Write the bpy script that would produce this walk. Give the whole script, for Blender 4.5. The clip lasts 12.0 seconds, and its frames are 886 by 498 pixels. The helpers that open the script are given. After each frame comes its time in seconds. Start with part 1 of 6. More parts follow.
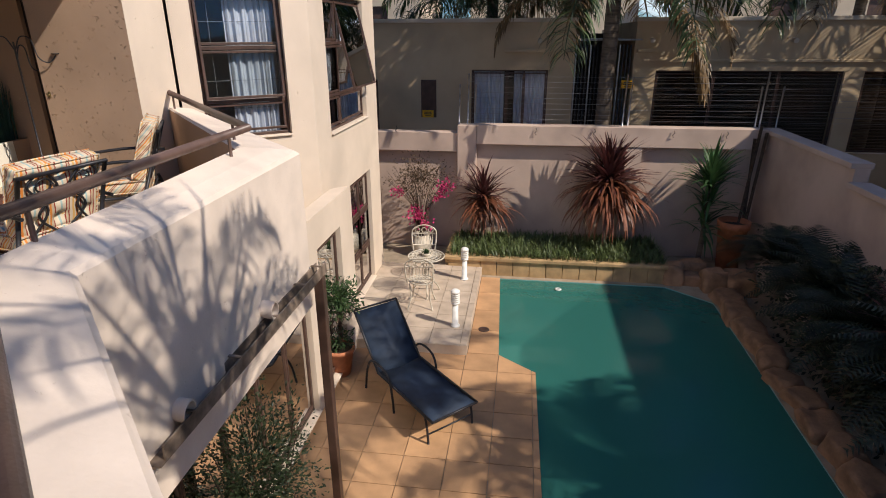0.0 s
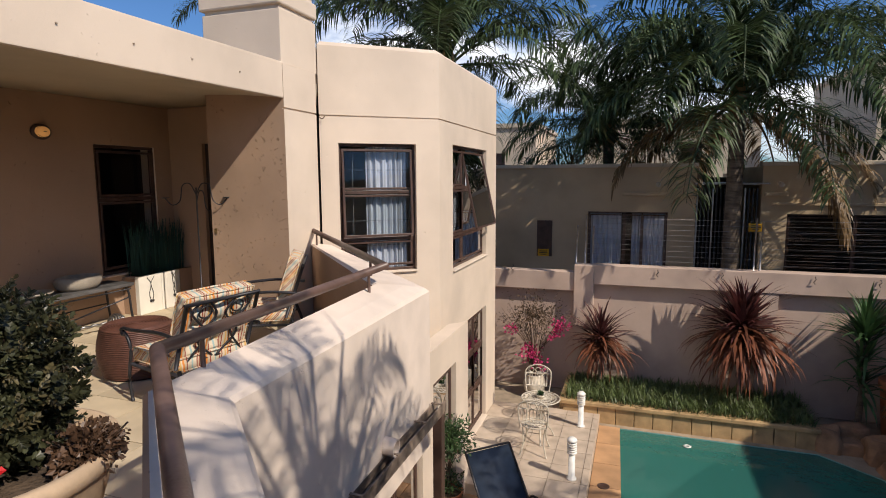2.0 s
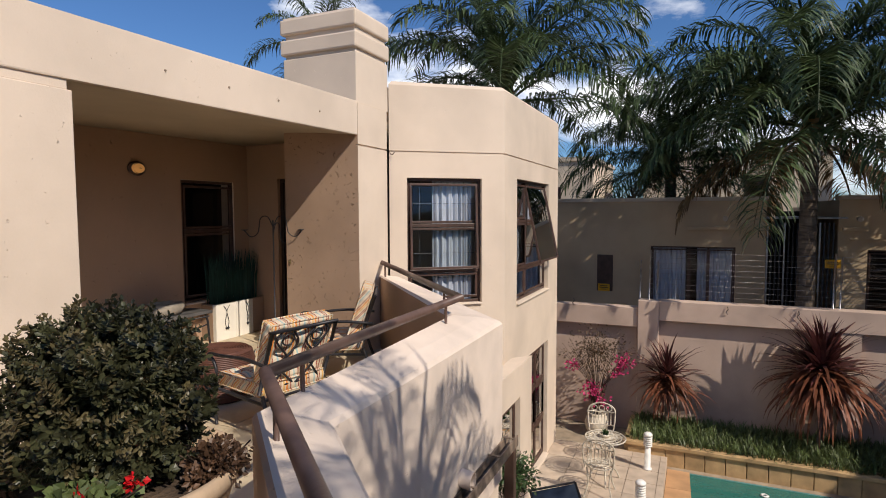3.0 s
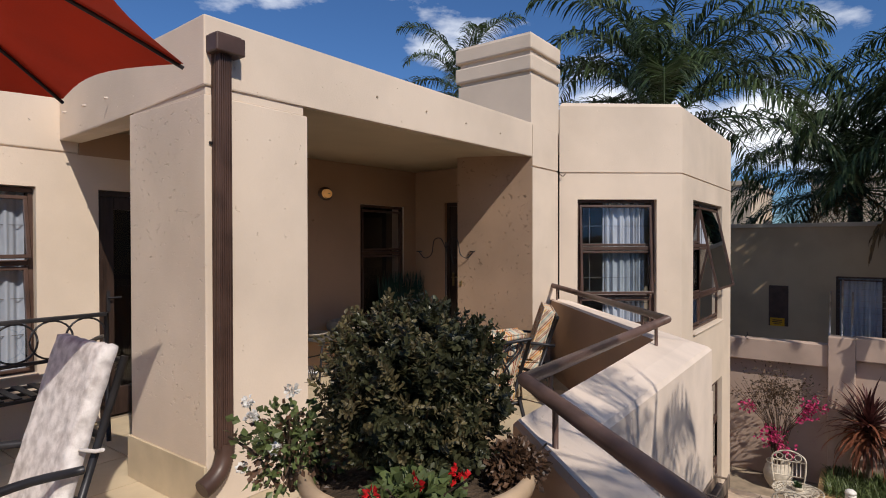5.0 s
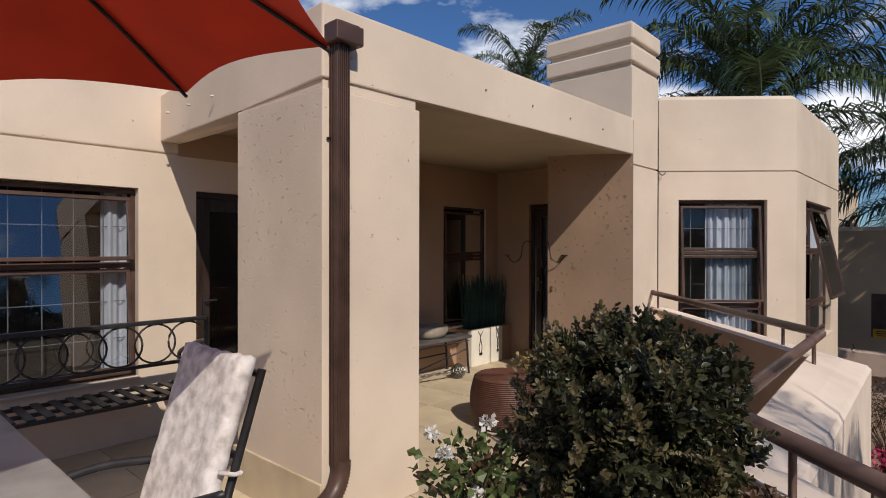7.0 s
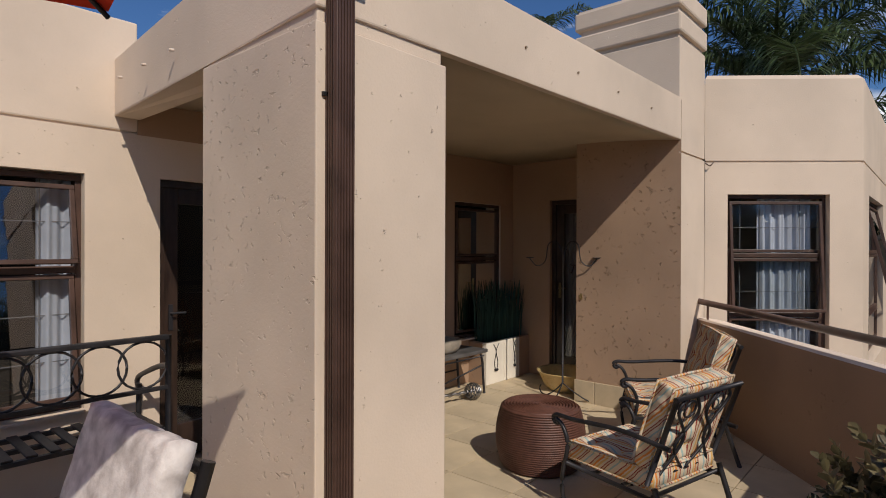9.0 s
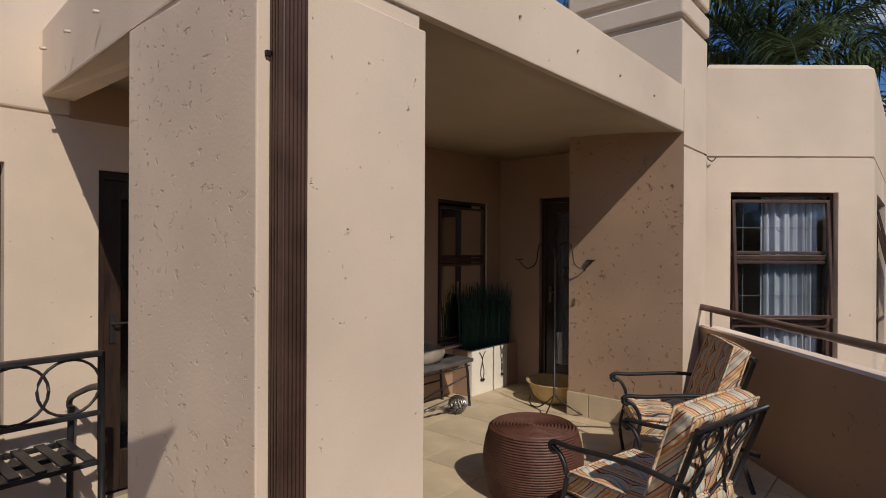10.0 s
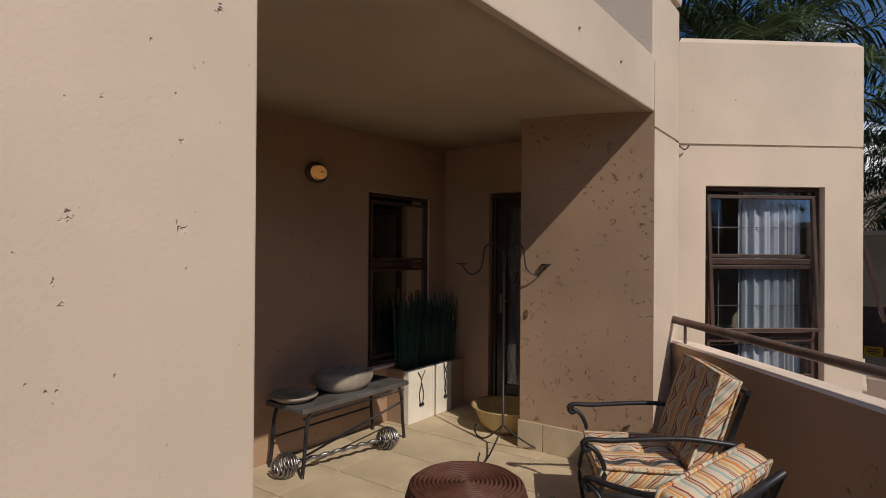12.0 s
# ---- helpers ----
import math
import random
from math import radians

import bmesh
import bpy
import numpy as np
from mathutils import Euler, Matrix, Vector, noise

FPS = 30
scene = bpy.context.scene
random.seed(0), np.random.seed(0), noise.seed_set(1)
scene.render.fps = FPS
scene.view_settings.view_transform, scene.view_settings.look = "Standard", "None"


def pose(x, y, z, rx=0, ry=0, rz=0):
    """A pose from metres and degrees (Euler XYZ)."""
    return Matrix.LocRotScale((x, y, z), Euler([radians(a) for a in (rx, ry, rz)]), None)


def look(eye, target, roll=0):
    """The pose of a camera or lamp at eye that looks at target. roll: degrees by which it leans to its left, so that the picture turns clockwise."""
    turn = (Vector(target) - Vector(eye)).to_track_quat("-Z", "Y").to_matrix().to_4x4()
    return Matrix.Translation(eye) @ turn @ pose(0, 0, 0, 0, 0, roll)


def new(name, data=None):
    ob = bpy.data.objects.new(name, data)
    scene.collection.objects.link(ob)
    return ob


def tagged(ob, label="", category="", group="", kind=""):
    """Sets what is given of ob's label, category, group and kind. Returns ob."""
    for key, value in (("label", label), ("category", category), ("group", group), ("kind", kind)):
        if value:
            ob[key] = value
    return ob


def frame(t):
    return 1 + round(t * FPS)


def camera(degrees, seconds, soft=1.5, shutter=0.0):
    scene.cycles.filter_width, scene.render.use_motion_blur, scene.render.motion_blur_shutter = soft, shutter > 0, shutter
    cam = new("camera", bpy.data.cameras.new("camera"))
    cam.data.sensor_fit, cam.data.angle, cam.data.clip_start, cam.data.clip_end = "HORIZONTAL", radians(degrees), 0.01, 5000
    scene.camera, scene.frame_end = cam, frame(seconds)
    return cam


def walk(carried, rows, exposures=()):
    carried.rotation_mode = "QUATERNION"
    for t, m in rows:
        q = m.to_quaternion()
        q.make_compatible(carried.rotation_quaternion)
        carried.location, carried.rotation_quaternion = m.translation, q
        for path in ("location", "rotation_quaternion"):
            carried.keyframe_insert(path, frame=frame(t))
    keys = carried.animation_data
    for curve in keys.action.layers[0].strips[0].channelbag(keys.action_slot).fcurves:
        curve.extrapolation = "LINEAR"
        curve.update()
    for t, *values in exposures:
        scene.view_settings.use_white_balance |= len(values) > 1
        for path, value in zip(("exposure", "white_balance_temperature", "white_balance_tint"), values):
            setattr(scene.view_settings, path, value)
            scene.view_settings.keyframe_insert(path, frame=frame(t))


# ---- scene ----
cam = camera(76.0, 12.0, soft=1.0)
PATH = [
    (0, (0.288, -0.194, 1.562), (0.03, 1.659, 0.857), -0.2),
    (0.5, (0.208, -0.192, 1.524), (-0.14, 1.694, 0.955), -0.7),
    (1, (0.185, -0.194, 1.532), (-0.266, 1.705, 1.095), -0.6),
    (1.5, (0.207, -0.205, 1.577), (-0.342, 1.689, 1.245), -0.4),
    (2, (0.156, -0.226, 1.605), (-0.488, 1.651, 1.358), -0.3),
    (2.5, (0.098, -0.271, 1.617), (-0.633, 1.582, 1.435), -0.2),
    (4.5, (-0.334, -0.561, 1.519), (-1.431, 1.111, 1.494), -0.2),
    (5, (-0.453, -0.568, 1.508), (-1.651, 1.033, 1.487), -0.1),
    (5.5, (-0.569, -0.573, 1.511), (-1.831, 0.979, 1.496), -0.0),
    (6, (-0.672, -0.588, 1.503), (-1.99, 0.917, 1.492), -0.0),
    (6.5, (-0.783, -0.603, 1.515), (-2.121, 0.883, 1.505), 0.0),
    (7, (-0.952, -0.609, 1.506), (-2.291, 0.876, 1.497), 0.1),
    (9, (-1.67, -0.085, 1.502), (-2.994, 1.414, 1.498), 0.2),
    (9.5, (-1.813, 0.081, 1.5), (-3.12, 1.595, 1.496), 0.3),
    (10, (-1.949, 0.263, 1.512), (-3.231, 1.797, 1.508), 0.3),
    (10.5, (-2.061, 0.443, 1.571), (-3.315, 2.0, 1.552), 0.2),
    (11.5, (-2.218, 0.886, 1.53), (-3.412, 2.491, 1.528), 0.4),
    (12, (-2.283, 1.086, 1.506), (-3.464, 2.7, 1.513), 0.4),
]
walk(cam, [(t, look(eye, target, roll)) for t, eye, target, roll in PATH], exposures=[(0.0, 0.48, 6560), (1.5, 0.40, 6640), (2.5, 0.36, 6700), (4.5, 0.15, 6440), (6.5, 0.05, 6520), (9.0, -0.13, 6590), (12.0, -0.25, 6740)])

# ---- world and sun ----
SUN = Vector((1.02, -0.44, 1.0)).normalized()
world = bpy.data.worlds.new("sky")
scene.world = world
world.use_nodes = True
wn, wl = world.node_tree.nodes, world.node_tree.links
wbg = wn["Background"]
sky = wn.new("ShaderNodeTexSky")
sky.sky_type, sky.sun_disc = "NISHITA", False
sky.sun_elevation, sky.sun_rotation = math.asin(SUN.z), math.atan2(SUN.x, SUN.y)
sky.air_density, sky.dust_density, sky.ozone_density = 1.0, 0.3, 2.5
wtc = wn.new("ShaderNodeTexCoord")
wmap = wn.new("ShaderNodeMapping")
wmap.inputs["Scale"].default_value = (1.0, 1.0, 2.4)
wmap.inputs["Location"].default_value = (1.9, 0.6, 0.3)
wno = wn.new("ShaderNodeTexNoise")
wno.inputs["Scale"].default_value, wno.inputs["Detail"].default_value, wno.inputs["Roughness"].default_value = 2.3, 9.0, 0.56
wra = wn.new("ShaderNodeValToRGB")
wra.color_ramp.elements[0].position, wra.color_ramp.elements[1].position = 0.555, 0.66
wmx = wn.new("ShaderNodeMix")
wmx.data_type = "RGBA"
wmx.inputs["B"].default_value = (17.0, 17.4, 18.2, 1)
wl.new(wtc.outputs["Generated"], wmap.inputs["Vector"])
wl.new(wmap.outputs["Vector"], wno.inputs["Vector"])
wl.new(wno.outputs["Fac"], wra.inputs["Fac"])
wl.new(wra.outputs["Color"], wmx.inputs["Factor"])
wgain = wn.new("ShaderNodeMix")
wgain.data_type, wgain.blend_type = "RGBA", "MULTIPLY"
wgain.inputs["Factor"].default_value = 1.0
wgain.inputs["B"].default_value = (0.68, 1.02, 1.46, 1)
wl.new(sky.outputs["Color"], wgain.inputs["A"])
wl.new(wgain.outputs["Result"], wmx.inputs["A"])
wl.new(wmx.outputs["Result"], wbg.inputs["Color"])
wbg.inputs["Strength"].default_value = 0.058
sun = new("sun", bpy.data.lights.new("sun", "SUN"))
sun.data.energy, sun.data.angle, sun.data.color = 3.65, radians(0.53), (1.0, 0.908, 0.795)
sun.matrix_basis = look(SUN * 40, (0, 0, 0))


# ---- mesh helpers ----
def part(name, bm, material, parent=None, label="", smooth=False):
    me = bpy.data.meshes.new(name)
    if isinstance(bm, tuple):
        me.from_pydata(*bm)
    else:
        bm.to_mesh(me)
        bm.free()
    me.materials.append(material)
    if smooth:
        me.shade_smooth()
    ob = new(name, me)
    ob.parent = parent
    return tagged(ob, label)


def root(name, label, category, m=None, group="", kind=""):
    ob = new(name)
    ob.empty_display_size = 0.1
    if m is not None:
        ob.matrix_basis = m
    return tagged(ob, label, category, group, kind)


def box(bm, x0, x1, y0, y1, z0, z1, bevel=0.0, m=None):
    v = [bm.verts.new((x, y, z)) for x in (x0, x1) for y in (y0, y1) for z in (z0, z1)]
    f = [bm.faces.new([v[i] for i in q]) for q in ((0, 1, 3, 2), (4, 6, 7, 5), (0, 4, 5, 1), (2, 3, 7, 6), (0, 2, 6, 4), (1, 5, 7, 3))]
    if bevel:
        es = list({e for q in f for e in q.edges})
        r = bmesh.ops.bevel(bm, geom=es, offset=bevel, segments=2, affect="EDGES", profile=0.5)
        v = list({w for q in r["faces"] for w in q.verts} | {w for w in v if w.is_valid})
    if m is not None:
        bmesh.ops.transform(bm, matrix=m, verts=v)
    return bm


def boxes(*rows, bevel=0.0, m=None):
    bm = bmesh.new()
    for r in rows:
        box(bm, *r, bevel=bevel, m=m)
    return bm


def prism(bm, poly, z0, z1, top_inset=None):
    """A closed prism over a counter-clockwise polygon."""
    lo = [bm.verts.new((x, y, z0)) for x, y in poly]
    hi = [bm.verts.new((x, y, z1)) for x, y in poly]
    n = len(poly)
    for i in range(n):
        j = (i + 1) % n
        bm.faces.new((lo[i], lo[j], hi[j], hi[i]))
    bm.faces.new(hi)
    bm.faces.new(lo[::-1])
    return bm


def tube(bm, pts, r, seg=8, r1=None, caps=True):
    """A round bar along points; r to r1."""
    pts = [Vector(p) for p in pts]
    rings = []
    up = Vector((0, 0, 1))
    for i, p in enumerate(pts):
        d = (pts[min(i + 1, len(pts) - 1)] - pts[max(i - 1, 0)]).normalized()
        a = d.cross(up)
        if a.length < 0.05:
            a = d.cross(Vector((0, 1, 0)))
        a.normalize()
        b = d.cross(a).normalized()
        k = r if r1 is None else r + (r1 - r) * i / max(1, len(pts) - 1)
        rings.append([bm.verts.new(p + k * (math.cos(q) * a + math.sin(q) * b)) for q in [2 * math.pi * s / seg for s in range(seg)]])
    for A, B in zip(rings, rings[1:]):
        for s in range(seg):
            f = bm.faces.new((A[s], A[(s + 1) % seg], B[(s + 1) % seg], B[s]))
            f.smooth = True
    if caps:
        bm.faces.new(rings[0])
        bm.faces.new(rings[-1][::-1])
    return bm


def lathe(bm, profile, seg=32, centre=(0, 0, 0)):
    rings = []
    for r, z in profile:
        if r < 1e-4:
            rings.append([bm.verts.new((centre[0], centre[1], centre[2] + z))])
        else:
            rings.append([bm.verts.new((centre[0] + r * math.cos(2 * math.pi * s / seg), centre[1] + r * math.sin(2 * math.pi * s / seg), centre[2] + z)) for s in range(seg)])
    for A, B in zip(rings, rings[1:]):
        for s in range(seg):
            t = (s + 1) % seg
            q = [A[s % len(A)], A[t % len(A)], B[t % len(B)], B[s % len(B)]]
            q = list(dict.fromkeys(q))
            if len(q) > 2:
                f = bm.faces.new(q)
                f.smooth = True
    return bm


def curve_pts(pts, n=6):
    """A smooth line through points (Catmull-Rom)."""
    P = [Vector(p) for p in pts]
    P = [2 * P[0] - P[1], *P, 2 * P[-1] - P[-2]]
    out = []
    for i in range(1, len(P) - 2):
        for k in range(n):
            t = k / n
            out.append(0.5 * (2 * P[i] + (P[i + 1] - P[i - 1]) * t + (2 * P[i - 1] - 5 * P[i] + 4 * P[i + 1] - P[i + 2]) * t * t + (3 * P[i] - P[i - 1] - 3 * P[i + 1] + P[i + 2]) * t ** 3))
    return out + [P[-2]]


def ring_pts(c, r, n=20, axes=((1, 0, 0), (0, 0, 1)), a0=0.0, a1=360.0):
    c, u, v = Vector(c), Vector(axes[0]), Vector(axes[1])
    return [c + r * (math.cos(radians(a0 + (a1 - a0) * i / n)) * u + math.sin(radians(a0 + (a1 - a0) * i / n)) * v) for i in range(n + 1)]


def clip(poly, a, b):
    """The part of a convex polygon on the left of the line a to b."""
    out = []
    side = lambda p: (b[0] - a[0]) * (p[1] - a[1]) - (b[1] - a[1]) * (p[0] - a[0])
    for i, p in enumerate(poly):
        q = poly[(i + 1) % len(poly)]
        s, t = side(p), side(q)
        if s >= 0:
            out.append(p)
        if (s > 0) != (t > 0) and abs(s - t) > 1e-9:
            k = s / (s - t)
            out.append((p[0] + k * (q[0] - p[0]), p[1] + k * (q[1] - p[1])))
    return out


def wall_run(bm, o0, o1, i0, i1, z0, z1, holes=()):
    """A wall between its outer line o0-o1 and its inner line i0-i1, with openings (from, to, low, high) along the outer line."""
    o0, o1, i0, i1 = (Vector((*p, 0)) for p in (o0, o1, i0, i1))
    L = (o1 - o0).length
    d = (o1 - o0) / L
    us = sorted({0.0, L, *[u for h in holes for u in h[:2]]})
    zs = sorted({z0, z1, *[z for h in holes for z in h[2:] if z0 < z < z1]})
    iu = lambda u: i0 if u == 0 else (i1 if u == L else i0 + d * max(0.001, min((i1 - i0).length, (o0 + d * u - i0).dot(d))))
    solid = lambda u, z: not any(h[0] - 1e-6 < u < h[1] and h[2] - 1e-6 < z < h[3] for h in holes)
    grid = {}

    def vert(u, z, inner):
        k = (u, z, inner)
        if k not in grid:
            p = iu(u) if inner else o0 + d * u
            grid[k] = bm.verts.new((p.x, p.y, z))
        return grid[k]
    nu, nz = len(us) - 1, len(zs) - 1
    ok = lambda a, b: 0 <= a < nu and 0 <= b < nz and solid((us[a] + us[a + 1]) / 2, (zs[b] + zs[b + 1]) / 2)
    for a in range(nu):
        for b in range(nz):
            if not ok(a, b):
                continue
            u, w, z, y = us[a], us[a + 1], zs[b], zs[b + 1]
            bm.faces.new((vert(u, z, 0), vert(w, z, 0), vert(w, y, 0), vert(u, y, 0)))
            bm.faces.new((vert(u, z, 1), vert(u, y, 1), vert(w, y, 1), vert(w, z, 1)))
            if not ok(a - 1, b):
                bm.faces.new((vert(u, z, 0), vert(u, y, 0), vert(u, y, 1), vert(u, z, 1)))
            if not ok(a + 1, b):
                bm.faces.new((vert(w, z, 0), vert(w, z, 1), vert(w, y, 1), vert(w, y, 0)))
            if not ok(a, b - 1):
                bm.faces.new((vert(u, z, 0), vert(u, z, 1), vert(w, z, 1), vert(w, z, 0)))
            if not ok(a, b + 1):
                bm.faces.new((vert(u, y, 0), vert(w, y, 0), vert(w, y, 1), vert(u, y, 1)))
    return bm


def facing(p, n, z=0.0):
    """A frame at p whose y axis points along n (outwards) and whose x axis runs to the right as seen from outside."""
    n = Vector((*n, 0)).normalized()
    u = Vector((-n.y, n.x, 0))
    m = Matrix((u, n, (0, 0, 1))).transposed().to_4x4()
    m.translation = (p[0], p[1], z)
    return m


# ---- materials ----
def make_mat(name, base, rough=0.75, var=0.10, scale=1.6, fine=60.0, bump=0.15, depth=0.004, metal=0.0, tint=None, pits=0.0, stretch=(1, 1, 1), island=0.0, obj=0.0, spec=0.4, pit_at=0.66):
    m = bpy.data.materials.new(name)
    m.use_nodes = True
    n, l = m.node_tree.nodes, m.node_tree.links
    b = n["Principled BSDF"]
    b.inputs["Metallic"].default_value = metal
    b.inputs["Specular IOR Level"].default_value = spec
    tc, mp = n.new("ShaderNodeTexCoord"), n.new("ShaderNodeMapping")
    mp.inputs["Scale"].default_value = stretch
    l.new(tc.outputs["Object"], mp.inputs["Vector"])
    big, small = n.new("ShaderNodeTexNoise"), n.new("ShaderNodeTexNoise")
    for q, s, d in ((big, scale, 5.0), (small, fine, 3.0)):
        q.inputs["Scale"].default_value, q.inputs["Detail"].default_value = s, d
        l.new(mp.outputs["Vector"], q.inputs["Vector"])
    mix = n.new("ShaderNodeMix")
    mix.data_type = "RGBA"
    lo = tint or tuple(c * (1 - 2.2 * var) for c in base)
    mix.inputs["A"].default_value = (*lo, 1)
    mix.inputs["B"].default_value = (*[min(1, c * (1 + var)) for c in base], 1)
    ramp = n.new("ShaderNodeValToRGB")
    ramp.color_ramp.elements[0].position, ramp.color_ramp.elements[1].position = 0.30, 0.62
    l.new(big.outputs["Fac"], ramp.inputs["Fac"])
    l.new(ramp.outputs["Color"], mix.inputs["Factor"])
    hs = n.new("ShaderNodeHueSaturation")
    l.new(mix.outputs["Result"], hs.inputs["Color"])
    val = n.new("ShaderNodeMath")
    val.operation = "MULTIPLY_ADD"
    val.inputs[1].default_value, val.inputs[2].default_value = 0.8 * var, 1 - 0.4 * var
    l.new(small.outputs["Fac"], val.inputs[0])
    last = val
    if island or obj:
        info = n.new("ShaderNodeNewGeometry" if island else "ShaderNodeObjectInfo")
        k = island or obj
        ml = n.new("ShaderNodeMath")
        ml.operation = "MULTIPLY_ADD"
        ml.inputs[1].default_value, ml.inputs[2].default_value = 2 * k, -k
        l.new(info.outputs["Random Per Island" if island else "Random"], ml.inputs[0])
        ad = n.new("ShaderNodeMath")
        ad.operation = "ADD"
        l.new(val.outputs[0], ad.inputs[0])
        l.new(ml.outputs[0], ad.inputs[1])
        last = ad
    l.new(last.outputs[0], hs.inputs["Value"])
    l.new(hs.outputs["Color"], b.inputs["Base Color"])
    rr = n.new("ShaderNodeMath")
    rr.operation = "MULTIPLY_ADD"
    rr.inputs[1].default_value, rr.inputs[2].default_value = 0.25, max(0.02, rough - 0.12)
    l.new(small.outputs["Fac"], rr.inputs[0])
    l.new(rr.outputs[0], b.inputs["Roughness"])
    if bump:
        bp = n.new("ShaderNodeBump")
        bp.inputs["Strength"].default_value, bp.inputs["Distance"].default_value = bump, depth
        l.new(small.outputs["Fac"], bp.inputs["Height"])
        out = bp
        if pits:
            patch, pit, pr, pm, pp = n.new("ShaderNodeTexNoise"), n.new("ShaderNodeTexNoise"), n.new("ShaderNodeValToRGB"), n.new("ShaderNodeMath"), n.new("ShaderNodeValToRGB")
            patch.inputs["Scale"].default_value, patch.inputs["Detail"].default_value = 1.5, 2.0
            pit.inputs["Scale"].default_value, pit.inputs["Detail"].default_value, pit.inputs["Roughness"].default_value = 25.0, 3.5, 0.64
            pr.color_ramp.elements[0].position, pr.color_ramp.elements[1].position = pit_at, pit_at + 0.06
            pp.color_ramp.elements[0].position, pp.color_ramp.elements[1].position = 0.40, 0.56
            pm.operation = "MULTIPLY"
            l.new(mp.outputs["Vector"], patch.inputs["Vector"])
            l.new(mp.outputs["Vector"], pit.inputs["Vector"])
            l.new(pit.outputs["Fac"], pr.inputs["Fac"])
            l.new(patch.outputs["Fac"], pp.inputs["Fac"])
            l.new(pr.outputs["Color"], pm.inputs[0])
            l.new(pp.outputs["Color"], pm.inputs[1])
            b2 = n.new("ShaderNodeBump")
            b2.invert = True
            b2.inputs["Strength"].default_value, b2.inputs["Distance"].default_value = pits, 0.016
            l.new(pm.outputs[0], b2.inputs["Height"])
            l.new(bp.outputs["Normal"], b2.inputs["Normal"])
            out = b2
        l.new(out.outputs["Normal"], b.inputs["Normal"])
    return m


def leaf_mat(name, base, var=0.35, rough=0.45, tint=None):
    m = make_mat(name, base, rough=rough, var=0.18, scale=4.0, fine=30.0, bump=0.0, island=var, tint=tint)
    n, l = m.node_tree.nodes, m.node_tree.links
    b = n["Principled BSDF"]
    tr, mx = n.new("ShaderNodeBsdfTranslucent"), n.new("ShaderNodeMixShader")
    mx.inputs["Fac"].default_value = 0.22
    src = b.inputs["Base Color"].links[0].from_socket
    l.new(src, tr.inputs["Color"])
    l.new(b.outputs["BSDF"], mx.inputs[1])
    l.new(tr.outputs["BSDF"], mx.inputs[2])
    l.new(mx.outputs["Shader"], n["Material Output"].inputs["Surface"])
    return m


def glass_mat(name, tint=(0.92, 0.95, 0.96), ior=1.62):
    m = bpy.data.materials.new(name)
    m.use_nodes = True
    n, l = m.node_tree.nodes, m.node_tree.links
    tr, gl, mx, fr = n.new("ShaderNodeBsdfTransparent"), n.new("ShaderNodeBsdfGlossy"), n.new("ShaderNodeMixShader"), n.new("ShaderNodeFresnel")
    tr.inputs["Color"].default_value = (*tint, 1)
    gl.inputs["Roughness"].default_value = 0.0
    fr.inputs["IOR"].default_value = ior
    l.new(fr.outputs["Fac"], mx.inputs["Fac"])
    l.new(tr.outputs["BSDF"], mx.inputs[1])
    l.new(gl.outputs["BSDF"], mx.inputs[2])
    l.new(mx.outputs["Shader"], n["Material Output"].inputs["Surface"])
    return m


def water_mat(name):
    m = bpy.data.materials.new(name)
    m.use_nodes = True
    n, l = m.node_tree.nodes, m.node_tree.links
    tr, df, gl = n.new("ShaderNodeBsdfTransparent"), n.new("ShaderNodeBsdfDiffuse"), n.new("ShaderNodeBsdfGlossy")
    m1, m2, fr, no, bp, tc = n.new("ShaderNodeMixShader"), n.new("ShaderNodeMixShader"), n.new("ShaderNodeFresnel"), n.new("ShaderNodeTexNoise"), n.new("ShaderNodeBump"), n.new("ShaderNodeTexCoord")
    tr.inputs["Color"].default_value = (0.30, 0.66, 0.62, 1)
    df.inputs["Color"].default_value = (0.036, 0.165, 0.140, 1)
    gl.inputs["Roughness"].default_value = 0.02
    fr.inputs["IOR"].default_value = 1.33
    m1.inputs["Fac"].default_value = 0.70
    no.inputs["Scale"].default_value, no.inputs["Detail"].default_value = 5.0, 3.0
    bp.inputs["Strength"].default_value, bp.inputs["Distance"].default_value = 0.25, 0.02
    l.new(tc.outputs["Object"], no.inputs["Vector"])
    l.new(no.outputs["Fac"], bp.inputs["Height"])
    l.new(bp.outputs["Normal"], gl.inputs["Normal"])
    l.new(bp.outputs["Normal"], fr.inputs["Normal"])
    l.new(tr.outputs["BSDF"], m1.inputs[1])
    l.new(df.outputs["BSDF"], m1.inputs[2])
    l.new(fr.outputs["Fac"], m2.inputs["Fac"])
    l.new(m1.outputs["Shader"], m2.inputs[1])
    l.new(gl.outputs["BSDF"], m2.inputs[2])
    l.new(m2.outputs["Shader"], n["Material Output"].inputs["Surface"])
    return m


def glow_mat(name, color, strength):
    m = bpy.data.materials.new(name)
    m.use_nodes = True
    b = m.node_tree.nodes["Principled BSDF"]
    b.inputs["Base Color"].default_value = (*color, 1)
    b.inputs["Emission Color"].default_value = (*color, 1)
    b.inputs["Emission Strength"].default_value = strength
    return m


